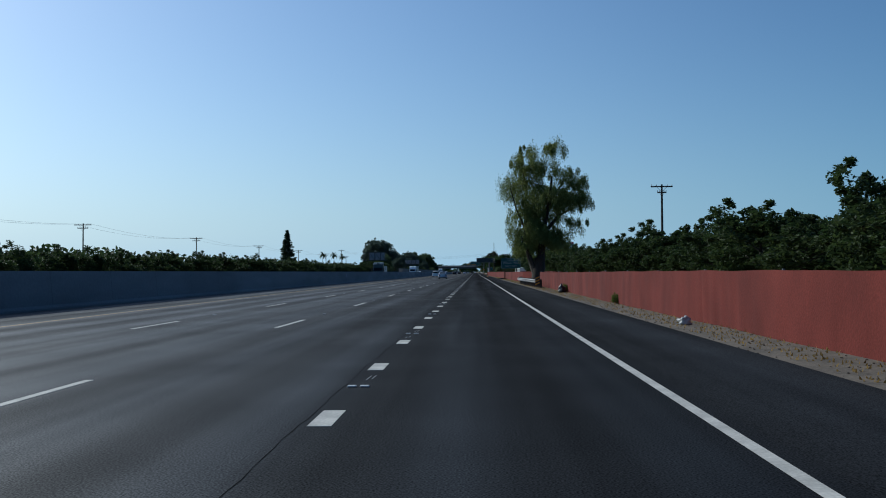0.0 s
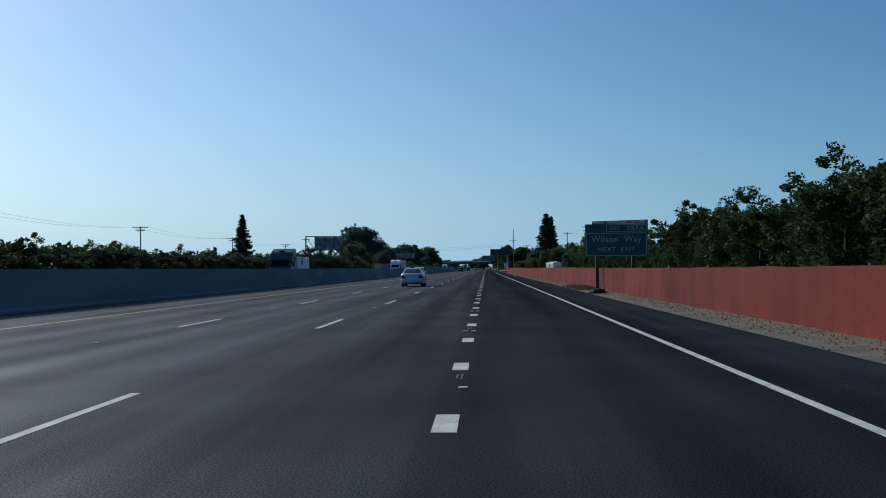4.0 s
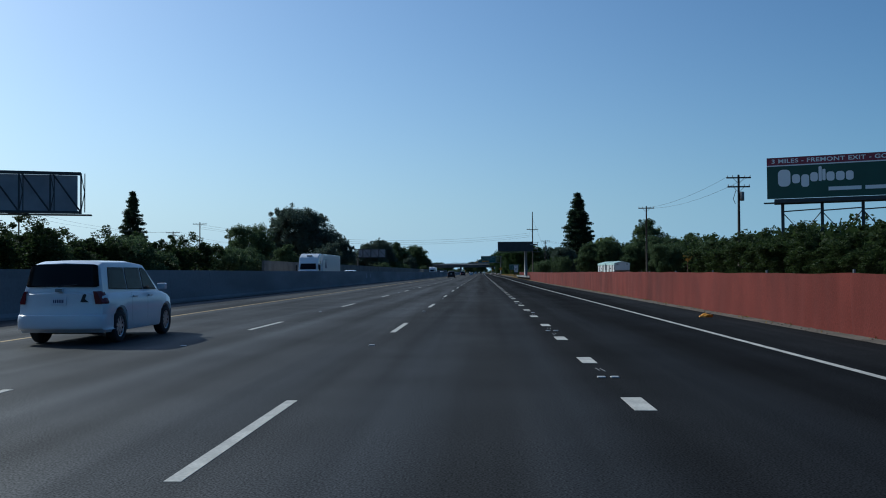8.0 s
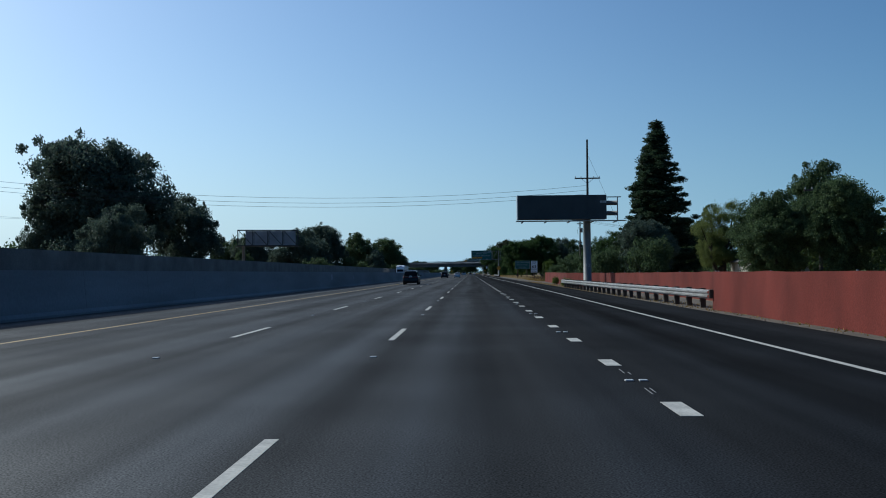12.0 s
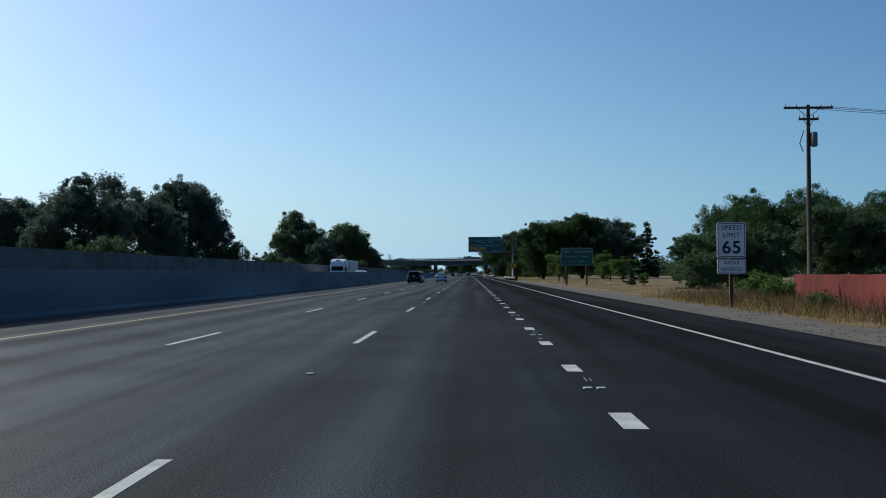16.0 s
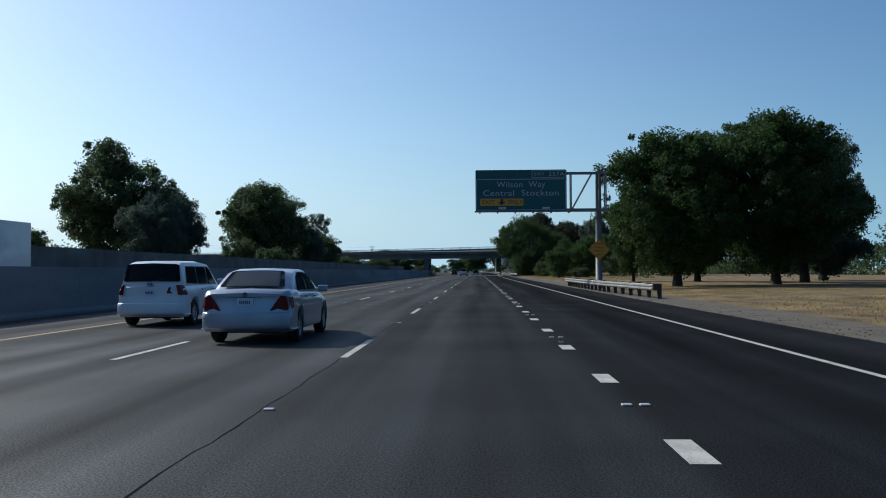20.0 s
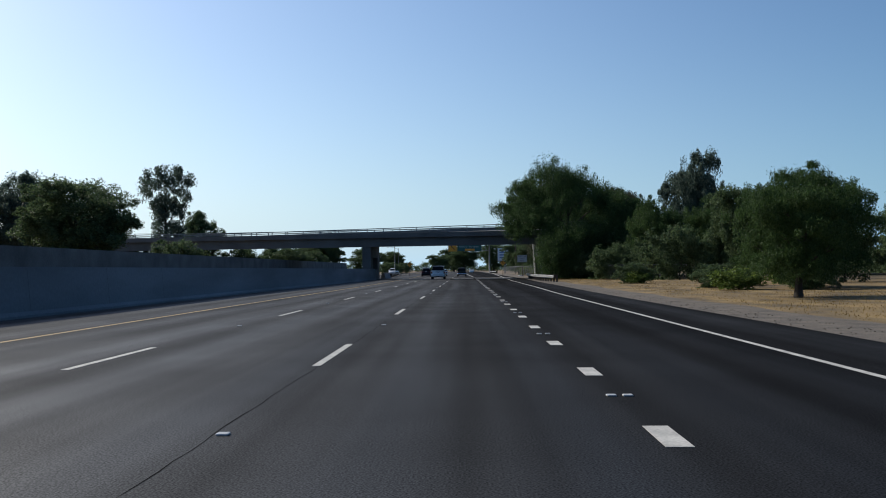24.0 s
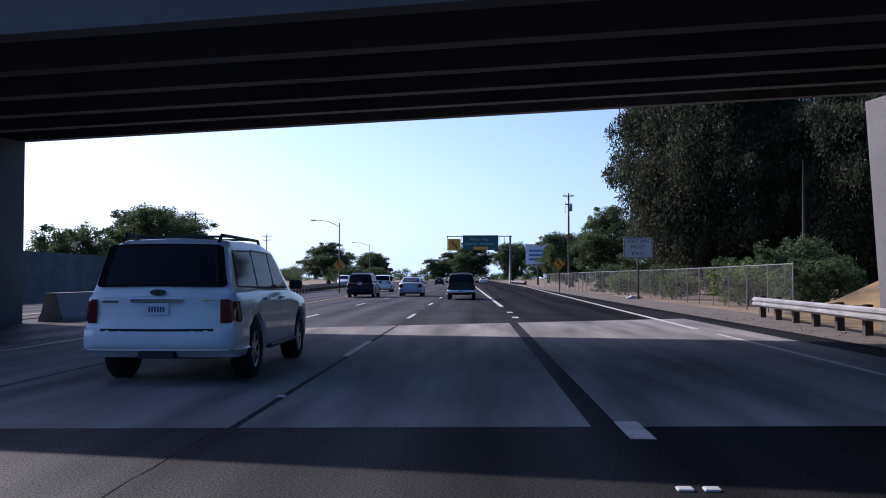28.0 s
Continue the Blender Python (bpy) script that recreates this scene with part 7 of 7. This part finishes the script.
# dark pickup with a camper shell
c = car("pickup_truck", -2.2, 879.2, 0, M_CARGREEN, "dark green pickup truck with a camper shell driving in the lane", 5.0, 1.78,
        [(0, 0.98), (0.05, 1.0), (3.3, 1.02), (3.7, 1.0), (4.7, 0.92), (5.0, 0.72)], 0.36,
        [(0.03, 1.0), (0.12, 1.58), (0.3, 1.66), (1.9, 1.67), (2.0, 1.68), (2.9, 1.66), (3.6, 1.0)], (1.05, 3.95), 0.36, 0.22, 0.2, 6,
        side_glass=([(0.4, 1.12), (1.7, 1.12), (1.7, 1.52), (0.45, 1.5)], [(2.2, 1.1), (3.1, 1.1), (2.85, 1.5), (2.2, 1.53)]),
        rear_glass=((0.045, 1.1), (0.118, 1.54), 0.72, 0.65), front_glass=((3.5, 1.1), (2.98, 1.58), 0.66, 0.58),
        tails=((0.74, 0.72, 0.98, 0.16),), bumper=(0.44, 0.62, 0.12), plate=(0.55, -0.13), handles=((2.35, 0.95),), mirror=(3.1, 1.12), extras="dark_mirror", chrome_bumper=True)

SALOON = dict(L=4.6, Wd=1.78, shoulder=[(0, 0.93), (0.12, 1.0), (0.8, 1.02), (3.3, 0.94), (4.2, 0.78), (4.6, 0.62)], zb=0.24, roof=[(0.45, 1.0), (1.15, 1.36), (1.6, 1.43), (2.4, 1.42), (3.5, 0.93)], axles=(0.95, 3.7), wr=0.32, tumble=0.34,
              side_glass=([(1.0, 1.02), (1.95, 1.0), (1.95, 1.35), (1.3, 1.27)], [(2.03, 1.0), (3.0, 0.985), (2.4, 1.34), (2.03, 1.35)]), rear_glass=((0.52, 1.075), (1.08, 1.345), 0.56, 0.48), front_glass=((3.4, 0.99), (2.5, 1.38), 0.62, 0.5), tails=((0.5, 0.66, 0.9, 0.25, M_TAIL, 0.14),), bumper=(0.29, 0.62, 0.05), plate=(0.8, -0.004), handles=((1.55, 0.88), (2.5, 0.86)), mirror=(2.85, 1.0))
car("saloon_car", -8.2, 999, 0, M_CARBLACK, "dark saloon car far ahead in the lanes", **SALOON)
car("saloon_car", 0.9, 1043, 0, M_CARWHITE, "white saloon car far ahead on the exit lane", **SALOON)
car("saloon_car", -19.5, 56, 180, M_SILVER, "pale saloon car on the opposite carriageway", **SALOON)
car("saloon_car", -24.0, 1000, 180, M_CARWHITE, "white saloon car approaching on the opposite carriageway", **SALOON)
SUV2 = dict(L=5.0, Wd=1.95, shoulder=[(0, 1.08), (0.1, 1.14), (3.5, 1.14), (4.6, 1.0), (5.0, 0.8)], zb=0.34, roof=[(0.05, 1.1), (0.3, 1.72), (0.7, 1.8), (2.4, 1.82), (3.0, 1.74), (3.8, 1.12)], axles=(1.1, 4.0), wr=0.38, tumble=0.24,
            side_glass=([(0.5, 1.22), (1.5, 1.2), (1.5, 1.66), (0.62, 1.64)], [(1.6, 1.2), (2.5, 1.2), (2.5, 1.66), (1.6, 1.67)], [(2.6, 1.2), (3.45, 1.2), (2.9, 1.64), (2.6, 1.66)]), rear_glass=((0.11, 1.22), (0.27, 1.64), 0.76, 0.66), front_glass=((3.72, 1.2), (3.06, 1.68), 0.74, 0.64), tails=((0.77, 0.8, 1.06, 0.2),), bumper=(0.44, 0.7, 0.06), handles=((1.75, 1.02), (2.75, 1.02)), mirror=(3.2, 1.2))
car("suv", -22.0, 372, 180, M_CARWHITE, "white SUV on the opposite carriageway above the barrier", **SUV2)
car("suv", -23.0, 975, 180, M_CARWHITE, "white SUV approaching beyond the overpass", **SUV2)
car("van", -18.5, 612, 180, M_CARWHITE, "white van on the opposite carriageway above the barrier", category="van", **SUV2)


def lorry(x, y, cab_m, label, trailer=13.5, h=3.9, box_m=None):
    """An articulated lorry that faces -y: cab with sleeper and roof fairing, then a box trailer."""
    e = tagged(empty("lorry", x, y), label, "lorry")
    bm = nb()
    prism(bm, [(0.0, 0.7), (0.0, 1.55), (0.75, 1.75), (1.05, 2.6), (1.5, 3.35), (2.4, 3.75), (3.4, 3.8), (3.4, 0.7)], "x", -1.18, 1.18)
    bmesh.ops.bevel(bm, geom=list(bm.edges), offset=0.09, segments=3, affect="EDGES")
    part("cab", bm, cab_m, e)
    bm = nb()
    bm.faces.new([bm.verts.new(p) for p in ((-0.98, 0.75, 1.86), (0.98, 0.75, 1.86), (0.92, 1.0, 2.56), (-0.92, 1.0, 2.56))])
    bmesh.ops.solidify(bm, geom=list(bm.faces), thickness=0.03)
    part("windscreen", bm, M_GLASS, e)
    for s in (-1, 1):
        part("side_window", box(nb(), s * 1.185 - 0.006, s * 1.185 + 0.006, 1.15, 1.75, 1.85, 2.45), M_GLASS, e)
        part("side_window", box(nb(), s * 1.185 - 0.006, s * 1.185 + 0.006, 2.3, 2.75, 2.5, 2.9), M_GLASS, e)
        part("mirror", box(nb(), s * 1.4 - 0.1, s * 1.4 + 0.1, 0.85, 0.95, 1.7, 2.4, 0.02), M_TRIM, e)
        part("mirror_arm", tube(nb(), [(s * 1.15, 1.0, 2.3), (s * 1.4, 0.92, 2.3)], 0.02, 5), M_TRIM, e)
        part("headlamp", box(nb(), s * 0.95 - 0.16, s * 0.95 + 0.16, -0.012, 0.1, 0.95, 1.2, 0.01), M_TAILW, e)
    part("grille", box(nb(), -0.55, 0.55, -0.015, 0.1, 0.9, 1.5, 0.01), M_CHROME, e)
    part("roof_vent", box(nb(), -0.3, 0.3, 1.62, 1.95, 3.43, 3.56), M_TRIM, e)
    bm = nb()
    box(bm, -1.28, 1.28, 3.9, 3.9 + trailer, 1.15, h, 0.03)
    part("trailer", bm, box_m or M_CARWHITE, e)
    part("emblem", prism(nb(), [(5.2, 2.0), (6.6, 2.0), (5.9, 3.3)], "x", 1.282, 1.29), M_PLATEB, e)
    part("chassis", box(nb(), -0.5, 0.5, 1.5, 3.6 + trailer, 0.6, 1.1), M_TRIM, e)
    ty, ri, hu = wheel_meshes(0.5, 0.28, 8)
    for ay in (0.9, 2.9, 3.9 + trailer - 2.6, 3.9 + trailer - 1.3):
        for s in (-1, 1):
            wl = empty("wheel")
            wl.parent = e
            wl.matrix_basis = pose(s * 1.05, ay, 0.5, 0, 0, 0 if s > 0 else 180)
            for nm, me in (("tyre", ty), ("rim", ri)):
                o = new(nm, me)
                o.parent = wl
    return e


lorry(-21.5, 208, mat("dark_green_cab", (0.012, 0.03, 0.03), 0.35, coat=0.4), "dark articulated lorry with a white trailer on the opposite carriageway", 6.0, 2.9)
lorry(-22.5, 338, M_CARWHITE, "white articulated lorry on the opposite carriageway above the barrier", 13.5, 3.75)
lorry(-22.8, 613, M_CARWHITE, "white articulated lorry on the opposite carriageway above the barrier", 13.5, 3.6)

# ---- grain hoppers, fences, litter ----
M_HOPPER = mat("hopper_white", (0.66, 0.67, 0.66), 0.55, vary=0.1, scale=1.0, fine=0.06, fine_scale=8)
M_TARP = mat("hopper_tarp", (0.33, 0.47, 0.45), 0.7, vary=0.15, scale=1)


def hopper(x, y, rz):
    """A bin with a ribbed side, a flat end over a steep chute, and a pitched cover; its end wall at y = 0."""
    e = tagged(empty("grain_hopper", x, y, 0, rz), "white steel grain hopper trailer with a pale green cover", "hopper")
    w, ln, z0, z1 = 1.3, 4.2, 1.55, 2.72
    part("bin", prism(nb(), [(-w, z0), (w, z0), (w, z1), (0, z1 + 0.3), (-w, z1)], "y", 0.0, ln), M_HOPPER, e)
    bm = nb()
    lo = [bm.verts.new(p) for p in ((-w + 0.35, 1.5, 0.45), (w - 0.35, 1.5, 0.45), (w - 0.35, 2.7, 0.45), (-w + 0.35, 2.7, 0.45))]
    hi = [bm.verts.new(p) for p in ((-w + 0.01, 0.02, z0), (w - 0.01, 0.02, z0), (w - 0.01, ln - 0.02, z0), (-w + 0.01, ln - 0.02, z0))]
    for i in range(4):
        bm.faces.new((lo[i], lo[(i + 1) % 4], hi[(i + 1) % 4], hi[i]))
    bm.faces.new(lo[::-1])
    part("chute", bm, M_GALV, e)
    part("side_panel", prism(nb(), [(0.0, z1), (ln, z1), (ln, z0), (ln - 0.5, 0.55), (0.55, 0.55), (0.0, z0)], "x", -w - 0.03, -w - 0.004), M_HOPPER, e)
    part("cover", prism(nb(), [(-w - 0.08, z1 - 0.28), (-w - 0.05, z1 + 0.02), (0, z1 + 0.36), (w + 0.05, z1 + 0.02), (w + 0.08, z1 - 0.28), (w + 0.05, z1 - 0.28), (w + 0.02, z1), (0, z1 + 0.31), (-w - 0.02, z1), (-w - 0.05, z1 - 0.28)], "y", -0.06, ln + 0.06), M_TARP, e)
    for i in range(6):
        yy = 0.06 + i * (ln - 0.2) / 5
        part("rib", box(nb(), -w - 0.1, -w - 0.031, yy, yy + 0.07, 0.75 if 0 < i < 5 else z0, z1 - 0.29), M_STEELDARK, e)
    for sx in (-w + 0.25, w - 0.25):
        for sy in (0.12, ln - 0.12):
            part("leg", box(nb(), sx - 0.05, sx + 0.05, sy - 0.05, sy + 0.05, -0.1, z0), M_GALV, e)
        part("brace", tube(nb(), [(sx, 0.05, z0), (sx * 0.3, 0.3, 0.5)], 0.03, 6), M_GALV, e)
    part("hatch", box(nb(), -w - 0.045, -w - 0.031, 1.9, 2.2, 1.75, 1.95), M_STEELDARK, e)
    for sx in (-0.8, 0.85):
        part("vent", box(nb(), sx - 0.17, sx + 0.17, -0.03, 0.0, z1 - 0.2, z1 - 0.1), M_STEELDARK, e)
    return e


hopper(21.78, 381.57, 10)
hopper(20.95, 386.3, 10)

# chain-link fence
M_LINK = mat("chain_link", (0.12, 0.12, 0.115), 0.7, 0.3)


def chain_link(path, h, label):
    e = tagged(empty("chain_link_fence"), label, "fence")
    for (xa, ya), (xb, yb) in zip(path, path[1:]):
        d = Vector((xb - xa, yb - ya, 0))
        n = max(1, round(d.length / 3.0))
        for k in range(n):
            a, b = Vector((xa, ya, 0)) + d * (k / n), Vector((xa, ya, 0)) + d * ((k + 1) / n)
            bm = nb()
            tube(bm, [tuple(a + Vector((0, 0, -0.1))), tuple(a + Vector((0, 0, h + 0.05)))], 0.03, 8)
            part("post", bm, M_GALV, e)
            # diagonal wires, as one woven panel
            u = (b - a) / d.length * n
            m_ = 40
            q = []
            ln = d.length / n
            st = 0.09
            for s in (-1, 1):
                for i in range(-int(h / st), int(ln / st) + int(h / st) + 1):
                    x0 = i * st
                    xs, xe = x0, x0 + s * h
                    pts = []
                    for t_ in (0.0, 1.0):
                        pts.append((xs + (xe - xs) * t_, h * t_))
                    (p0, z0), (p1, z1) = pts
                    def cut(p, z, pp, zz, lim):
                        return lim, z + (zz - z) * (lim - p) / (pp - p)
                    if max(p0, p1) <= 0 or min(p0, p1) >= ln:
                        continue
                    for lim in (0.0, ln):
                        if (p0 - lim) * (p1 - lim) < 0:
                            if (lim == 0.0 and p0 < 0) or (lim == ln and p0 > ln):
                                p0, z0 = cut(p0, z0, p1, z1, lim)
                            else:
                                p1, z1 = cut(p0, z0, p1, z1, lim)
                    A = a + (b - a) * (p0 / ln) + Vector((0, 0, z0))
                    B = a + (b - a) * (p1 / ln) + Vector((0, 0, z1))
                    w = Vector((0, 0, 0.0036))
                    q.append([A - w, B - w, B + w, A + w])
            o = new("mesh_panel", quad_mesh("mesh_panel", np.array([[tuple(v_) for v_ in f] for f in q]), M_LINK))
            o.parent = e
    bm = nb()
    tube(bm, [(xx, yy, h) for xx, yy in path], 0.022, 6)
    part("top_rail", bm, M_GALV, e)
    return e


chain_link([(10.6, 858), (11.2, 880), (9.6, 905), (9.2, 960)], 1.9, "grey chain-link fence before dense trees past the overpass")
chain_link([(30.0, 803.0), (14.1, 808.0)], 1.7, "grey chain-link fence among shrubs beside the freeway")

# embankment beside the overpass
bm = nb()
rows_ = []
for i in range(9):
    yy = 828 + i * 4
    rows_.append([(10.8, yy, -0.05), (13, yy, 0.5), (18, yy, 2.8), (24, yy, 4.9), (40, yy, 5.2), (75, yy, 5.3)])
tagged(obj("embankment", ribbon(None, rows_), M_TAN, smooth=True), "dry straw-coloured bank rising to the overpass", "bank", kind="structure")
# dry grass field sheets
bm = nb()
rows_ = []
rg = random.Random(4)
for i in range(75):
    yy = 487 + i * 5
    rows_.append([(paved_x(yy) + 2.3 + rg.uniform(-0.3, 0.3), yy, -0.034), (11, yy, 0.02), (16, yy, 0.12 + rg.uniform(-0.05, 0.05)), (30, yy, 0.15), (80, yy, 0.2)])
tagged(obj("grass_field", ribbon(None, rows_), M_TAN), "mown dry yellow grass beside the freeway", "grass", kind="structure")


def blades(name, label, n, sampler, h0, h1, material, seed, w=0.03):
    rng = np.random.default_rng(seed)
    p = sampler(rng, n)
    a = rng.random(n) * 6.283
    lean = rng.normal(size=(n, 2)) * 0.35
    h = rng.uniform(h0, h1, n)
    side = np.stack([np.cos(a), np.sin(a), 0 * a], 1) * w
    top = p + np.stack([lean[:, 0] * h, lean[:, 1] * h, h], 1)
    q = np.empty((n, 4, 3))
    q[:, 0], q[:, 1], q[:, 2], q[:, 3] = p - side, p + side, top + side * 0.25, top - side * 0.25
    return tagged(new(name, quad_mesh(name, q, material)), label, "grass", kind="stuff")


def field(x0, x1, y0, y1, z=0.0, patch=1.0):
    def f(rng, n):
        p = np.stack([rng.uniform(x0, x1, n), rng.uniform(y0, y1, n), np.full(n, z - 0.03)], 1)
        if y0 > 487:
            p[:, 2] = np.interp(p[:, 0], (8.3, 11, 16, 30), (-0.05, 0.0, 0.09, 0.13))
        c = np.stack([rng.uniform(x0, x1, n // 14), rng.uniform(y0, y1, n // 14)], 1)
        k = rng.integers(0, len(c), n)
        on = rng.random(n) < patch
        p[on, :2] = c[k[on]] + rng.normal(size=(on.sum(), 2)) * 0.28
        return p
    return f


blades("dry_grass", "tufts of dry yellow grass over the field", 170000, field(8.3, 30, 488, 835, 0.03, 0.6), 0.012, 0.06, L_STRAW, 1, 0.016)
blades("verge_litter", "dry weeds and straw litter along the red fence", 16000, field(6.3, 7.5, -20, 486, 0.0, 0.25), 0.015, 0.06, L_STRAW, 2, 0.02)
blades("tall_dry_grass", "tall dry brown weeds by the end of the red fence", 3800, field(9.0, 12.6, 489, 521, 0.0, 0.95), 0.2, 0.8, L_TWIG, 3, 0.01)
blades("tall_dry_grass", "golden dry grass clumps by the end of the red fence", 5200, field(8.4, 12.6, 489, 523, 0.0, 0.95), 0.08, 0.5, L_STRAW, 5, 0.01)
for x, y, w, h in ((7.55, 452.7, 1.0, 1.1), (7.15, 438, 1.5, 1.0), (7.2, 435.5, 1.1, 0.8), (9.9, 493, 1.1, 0.7), (11.0, 503, 1.3, 0.9), (12.2, 511, 1.9, 1.4), (14.5, 521, 3.2, 1.7), (7.25, 58.5, 0.55, 0.7), (7.35, 38.0, 0.5, 0.55), (24, 300, 4, 2.2), (27, 290, 4, 2.4)):
    tree("shrub", x, y, w / 2.6, h / 1.7, x * 40, "scrubby green shrub against the red fence" if y < 480 else "scrubby green shrub on dry ground", "shrub")

# stones of the verge
rs = random.Random(11)
bm = nb()
bmesh.ops.create_icosphere(bm, subdivisions=1, radius=0.5)
for v_ in bm.verts:
    v_.co *= rs.uniform(0.75, 1.2)
    v_.co.z *= 0.6
stone_me = bpy.data.meshes.new("stone")
bm.to_mesh(stone_me)
bm.free()
stone_me.materials.append(M_GRAVEL)
rngs = np.random.default_rng(7)
n = 7000
base = np.array([v_.co[:] for v_ in stone_me.vertices])
tri = np.array([p.vertices[:] for p in stone_me.polygons])
pos = np.stack([rngs.uniform(0.02, 1.5, n), rngs.uniform(0, 860, n), np.full(n, -0.02)], 1)
pos[:, 0] += [paved_x(v_) for v_ in pos[:, 1]]
siz = rngs.uniform(0.015, 0.06, n)
co = (base[None] * siz[:, None, None] + pos[:, None]).reshape(-1, 3)
me = bpy.data.meshes.new("verge_stones")
me.from_pydata(co.tolist(), [], (tri[None] + (np.arange(n) * len(base))[:, None, None]).reshape(-1, 3).tolist())
me.materials.append(M_GRAVEL)
tagged(new("verge_stones", me), "loose pale stones along the paved edge", "stones", kind="stuff")


def litter(name, x, y, w, h, m, label, seed):
    r_ = random.Random(seed)
    bm = nb()
    bmesh.ops.create_icosphere(bm, subdivisions=3, radius=0.5)
    for v_ in bm.verts:
        k = noise.noise(v_.co * 3 + Vector((seed, 0, 0))) * 0.6 + noise.noise(v_.co * 8) * 0.3
        v_.co *= 1 + k
        v_.co.x *= w
        v_.co.y *= w * 0.7
        v_.co.z = max(v_.co.z, -0.25) * h * 1.3 + h * 0.32
    o = obj(name, bm, m, smooth=True)
    o.location = (x, y, -0.02)
    return tagged(o, label, "litter")


M_BAG = mat("black_plastic", (0.015, 0.015, 0.017), 0.35)
litter("rubbish_bag", 7.0, 58.0, 0.5, 0.5, M_BAG, "black rubbish bag lying on the verge", 1)
litter("tyre_scrap", 6.15, 161.6, 0.75, 0.28, M_TYRE, "torn black tyre scrap lying on the verge", 2)
litter("paper_scrap", 6.75, 23.0, 0.35, 0.2, M_WHITE, "crumpled pale paper on the verge", 3)
litter("yellow_scrap", 5.0, 259.0, 0.35, 0.12, M_SIGNY, "yellow plastic scrap on the shoulder", 4)
litter("cloth_heap", 9.4, 884.5, 0.9, 0.22, M_WHITE, "pale cloth heap lying at the roadside", 5)
blades("branch_litter", "heaps of dry cut branches on the verge", 2200, field(6.3, 7.2, 169, 178, 0.0, 1.0), 0.03, 0.2, L_TWIG, 12, 0.025)

# house beyond the fence
hs = tagged(empty("house", 36, 462), "pale house with a low gable behind the fence and trees", "house")
M_HOUSE = mat("house_stucco", (0.45, 0.43, 0.38), 0.9, vary=0.1, scale=0.5)
part("wall", prism(nb(), [(-3.5, -0.1), (3.5, -0.1), (3.5, 2.6), (0, 4.0), (-3.5, 2.6)], "y", 0, 9), M_HOUSE, hs)
part("roof", prism(nb(), [(-4.0, 2.45), (0, 4.05), (4.0, 2.45), (4.0, 2.6), (0, 4.22), (-4.0, 2.6)], "y", -0.5, 9.5), M_SOUND, hs)
part("garage_door", box(nb(), -2.4, 0.2, -0.03, 0.02, 0, 2.1), M_STEELDARK, hs)
wn_ = part("window", box(nb(), 1.0, 2.4, -0.03, 0.02, 1.0, 2.1), M_GLASS, hs)
part("window_frame", box(nb(), 0.95, 2.45, -0.045, -0.03, 0.93, 1.0), M_WHITE, wn_)


# far tree line that closes the horizon
def tree_line(name, label, y0, y1, x_of, h, n, seed, m):
    rng = np.random.default_rng(seed)
    m_ = n // 60
    cy = rng.uniform(y0, y1, m_)
    bump = 0.6 + 0.4 * np.sin(cy * 0.11 + seed) * np.sin(cy * 0.037 + 1.3) + 0.15 * np.sin(cy * 0.6)
    mid = np.stack([np.array([x_of(v_) for v_ in cy]) + rng.normal(size=m_) * 3, cy, 0.4 + rng.random(m_) ** 0.8 * (h - 1.4) * np.clip(bump, 0.3, 1.1)], 1)
    cs = mid[rng.integers(0, m_, n)] + rng.normal(size=(n, 3)) * np.array([1.0, 1.0, 0.7])
    u = rng.normal(size=(n, 3))
    u /= np.linalg.norm(u, axis=1)[:, None]
    w = np.cross(u, rng.normal(size=(n, 3)))
    w /= np.linalg.norm(w, axis=1)[:, None]
    s = rng.uniform(0.14, 0.32, n)[:, None]
    return tagged(new(name, quads(name, cs, u * s, w * s * 0.6, m)), label, "woods", kind="stuff")


tree_line("far_woods", "distant dark tree line across the freeway", 330, 1300, lambda v_: -95.0, 8.5, 130000, 1, L_DARK)
tree_line("far_woods", "distant dark tree line behind the fields", 470, 1300, lambda v_: 78.0, 9.5, 120000, 2, L_DARK)


def tree_line_x(name, label, x0, x1, y, h, n, seed, m):
    o = tree_line(name, label, x0, x1, lambda v_: 0.0, h, n, seed, m)
    o.matrix_basis = pose(0, y, 0, 0, 0, -90)
    return o


tree_line_x("far_woods", "distant dark tree line closing the freeway", -120, 110, 1330, 9.0, 40000, 3, L_DARK)
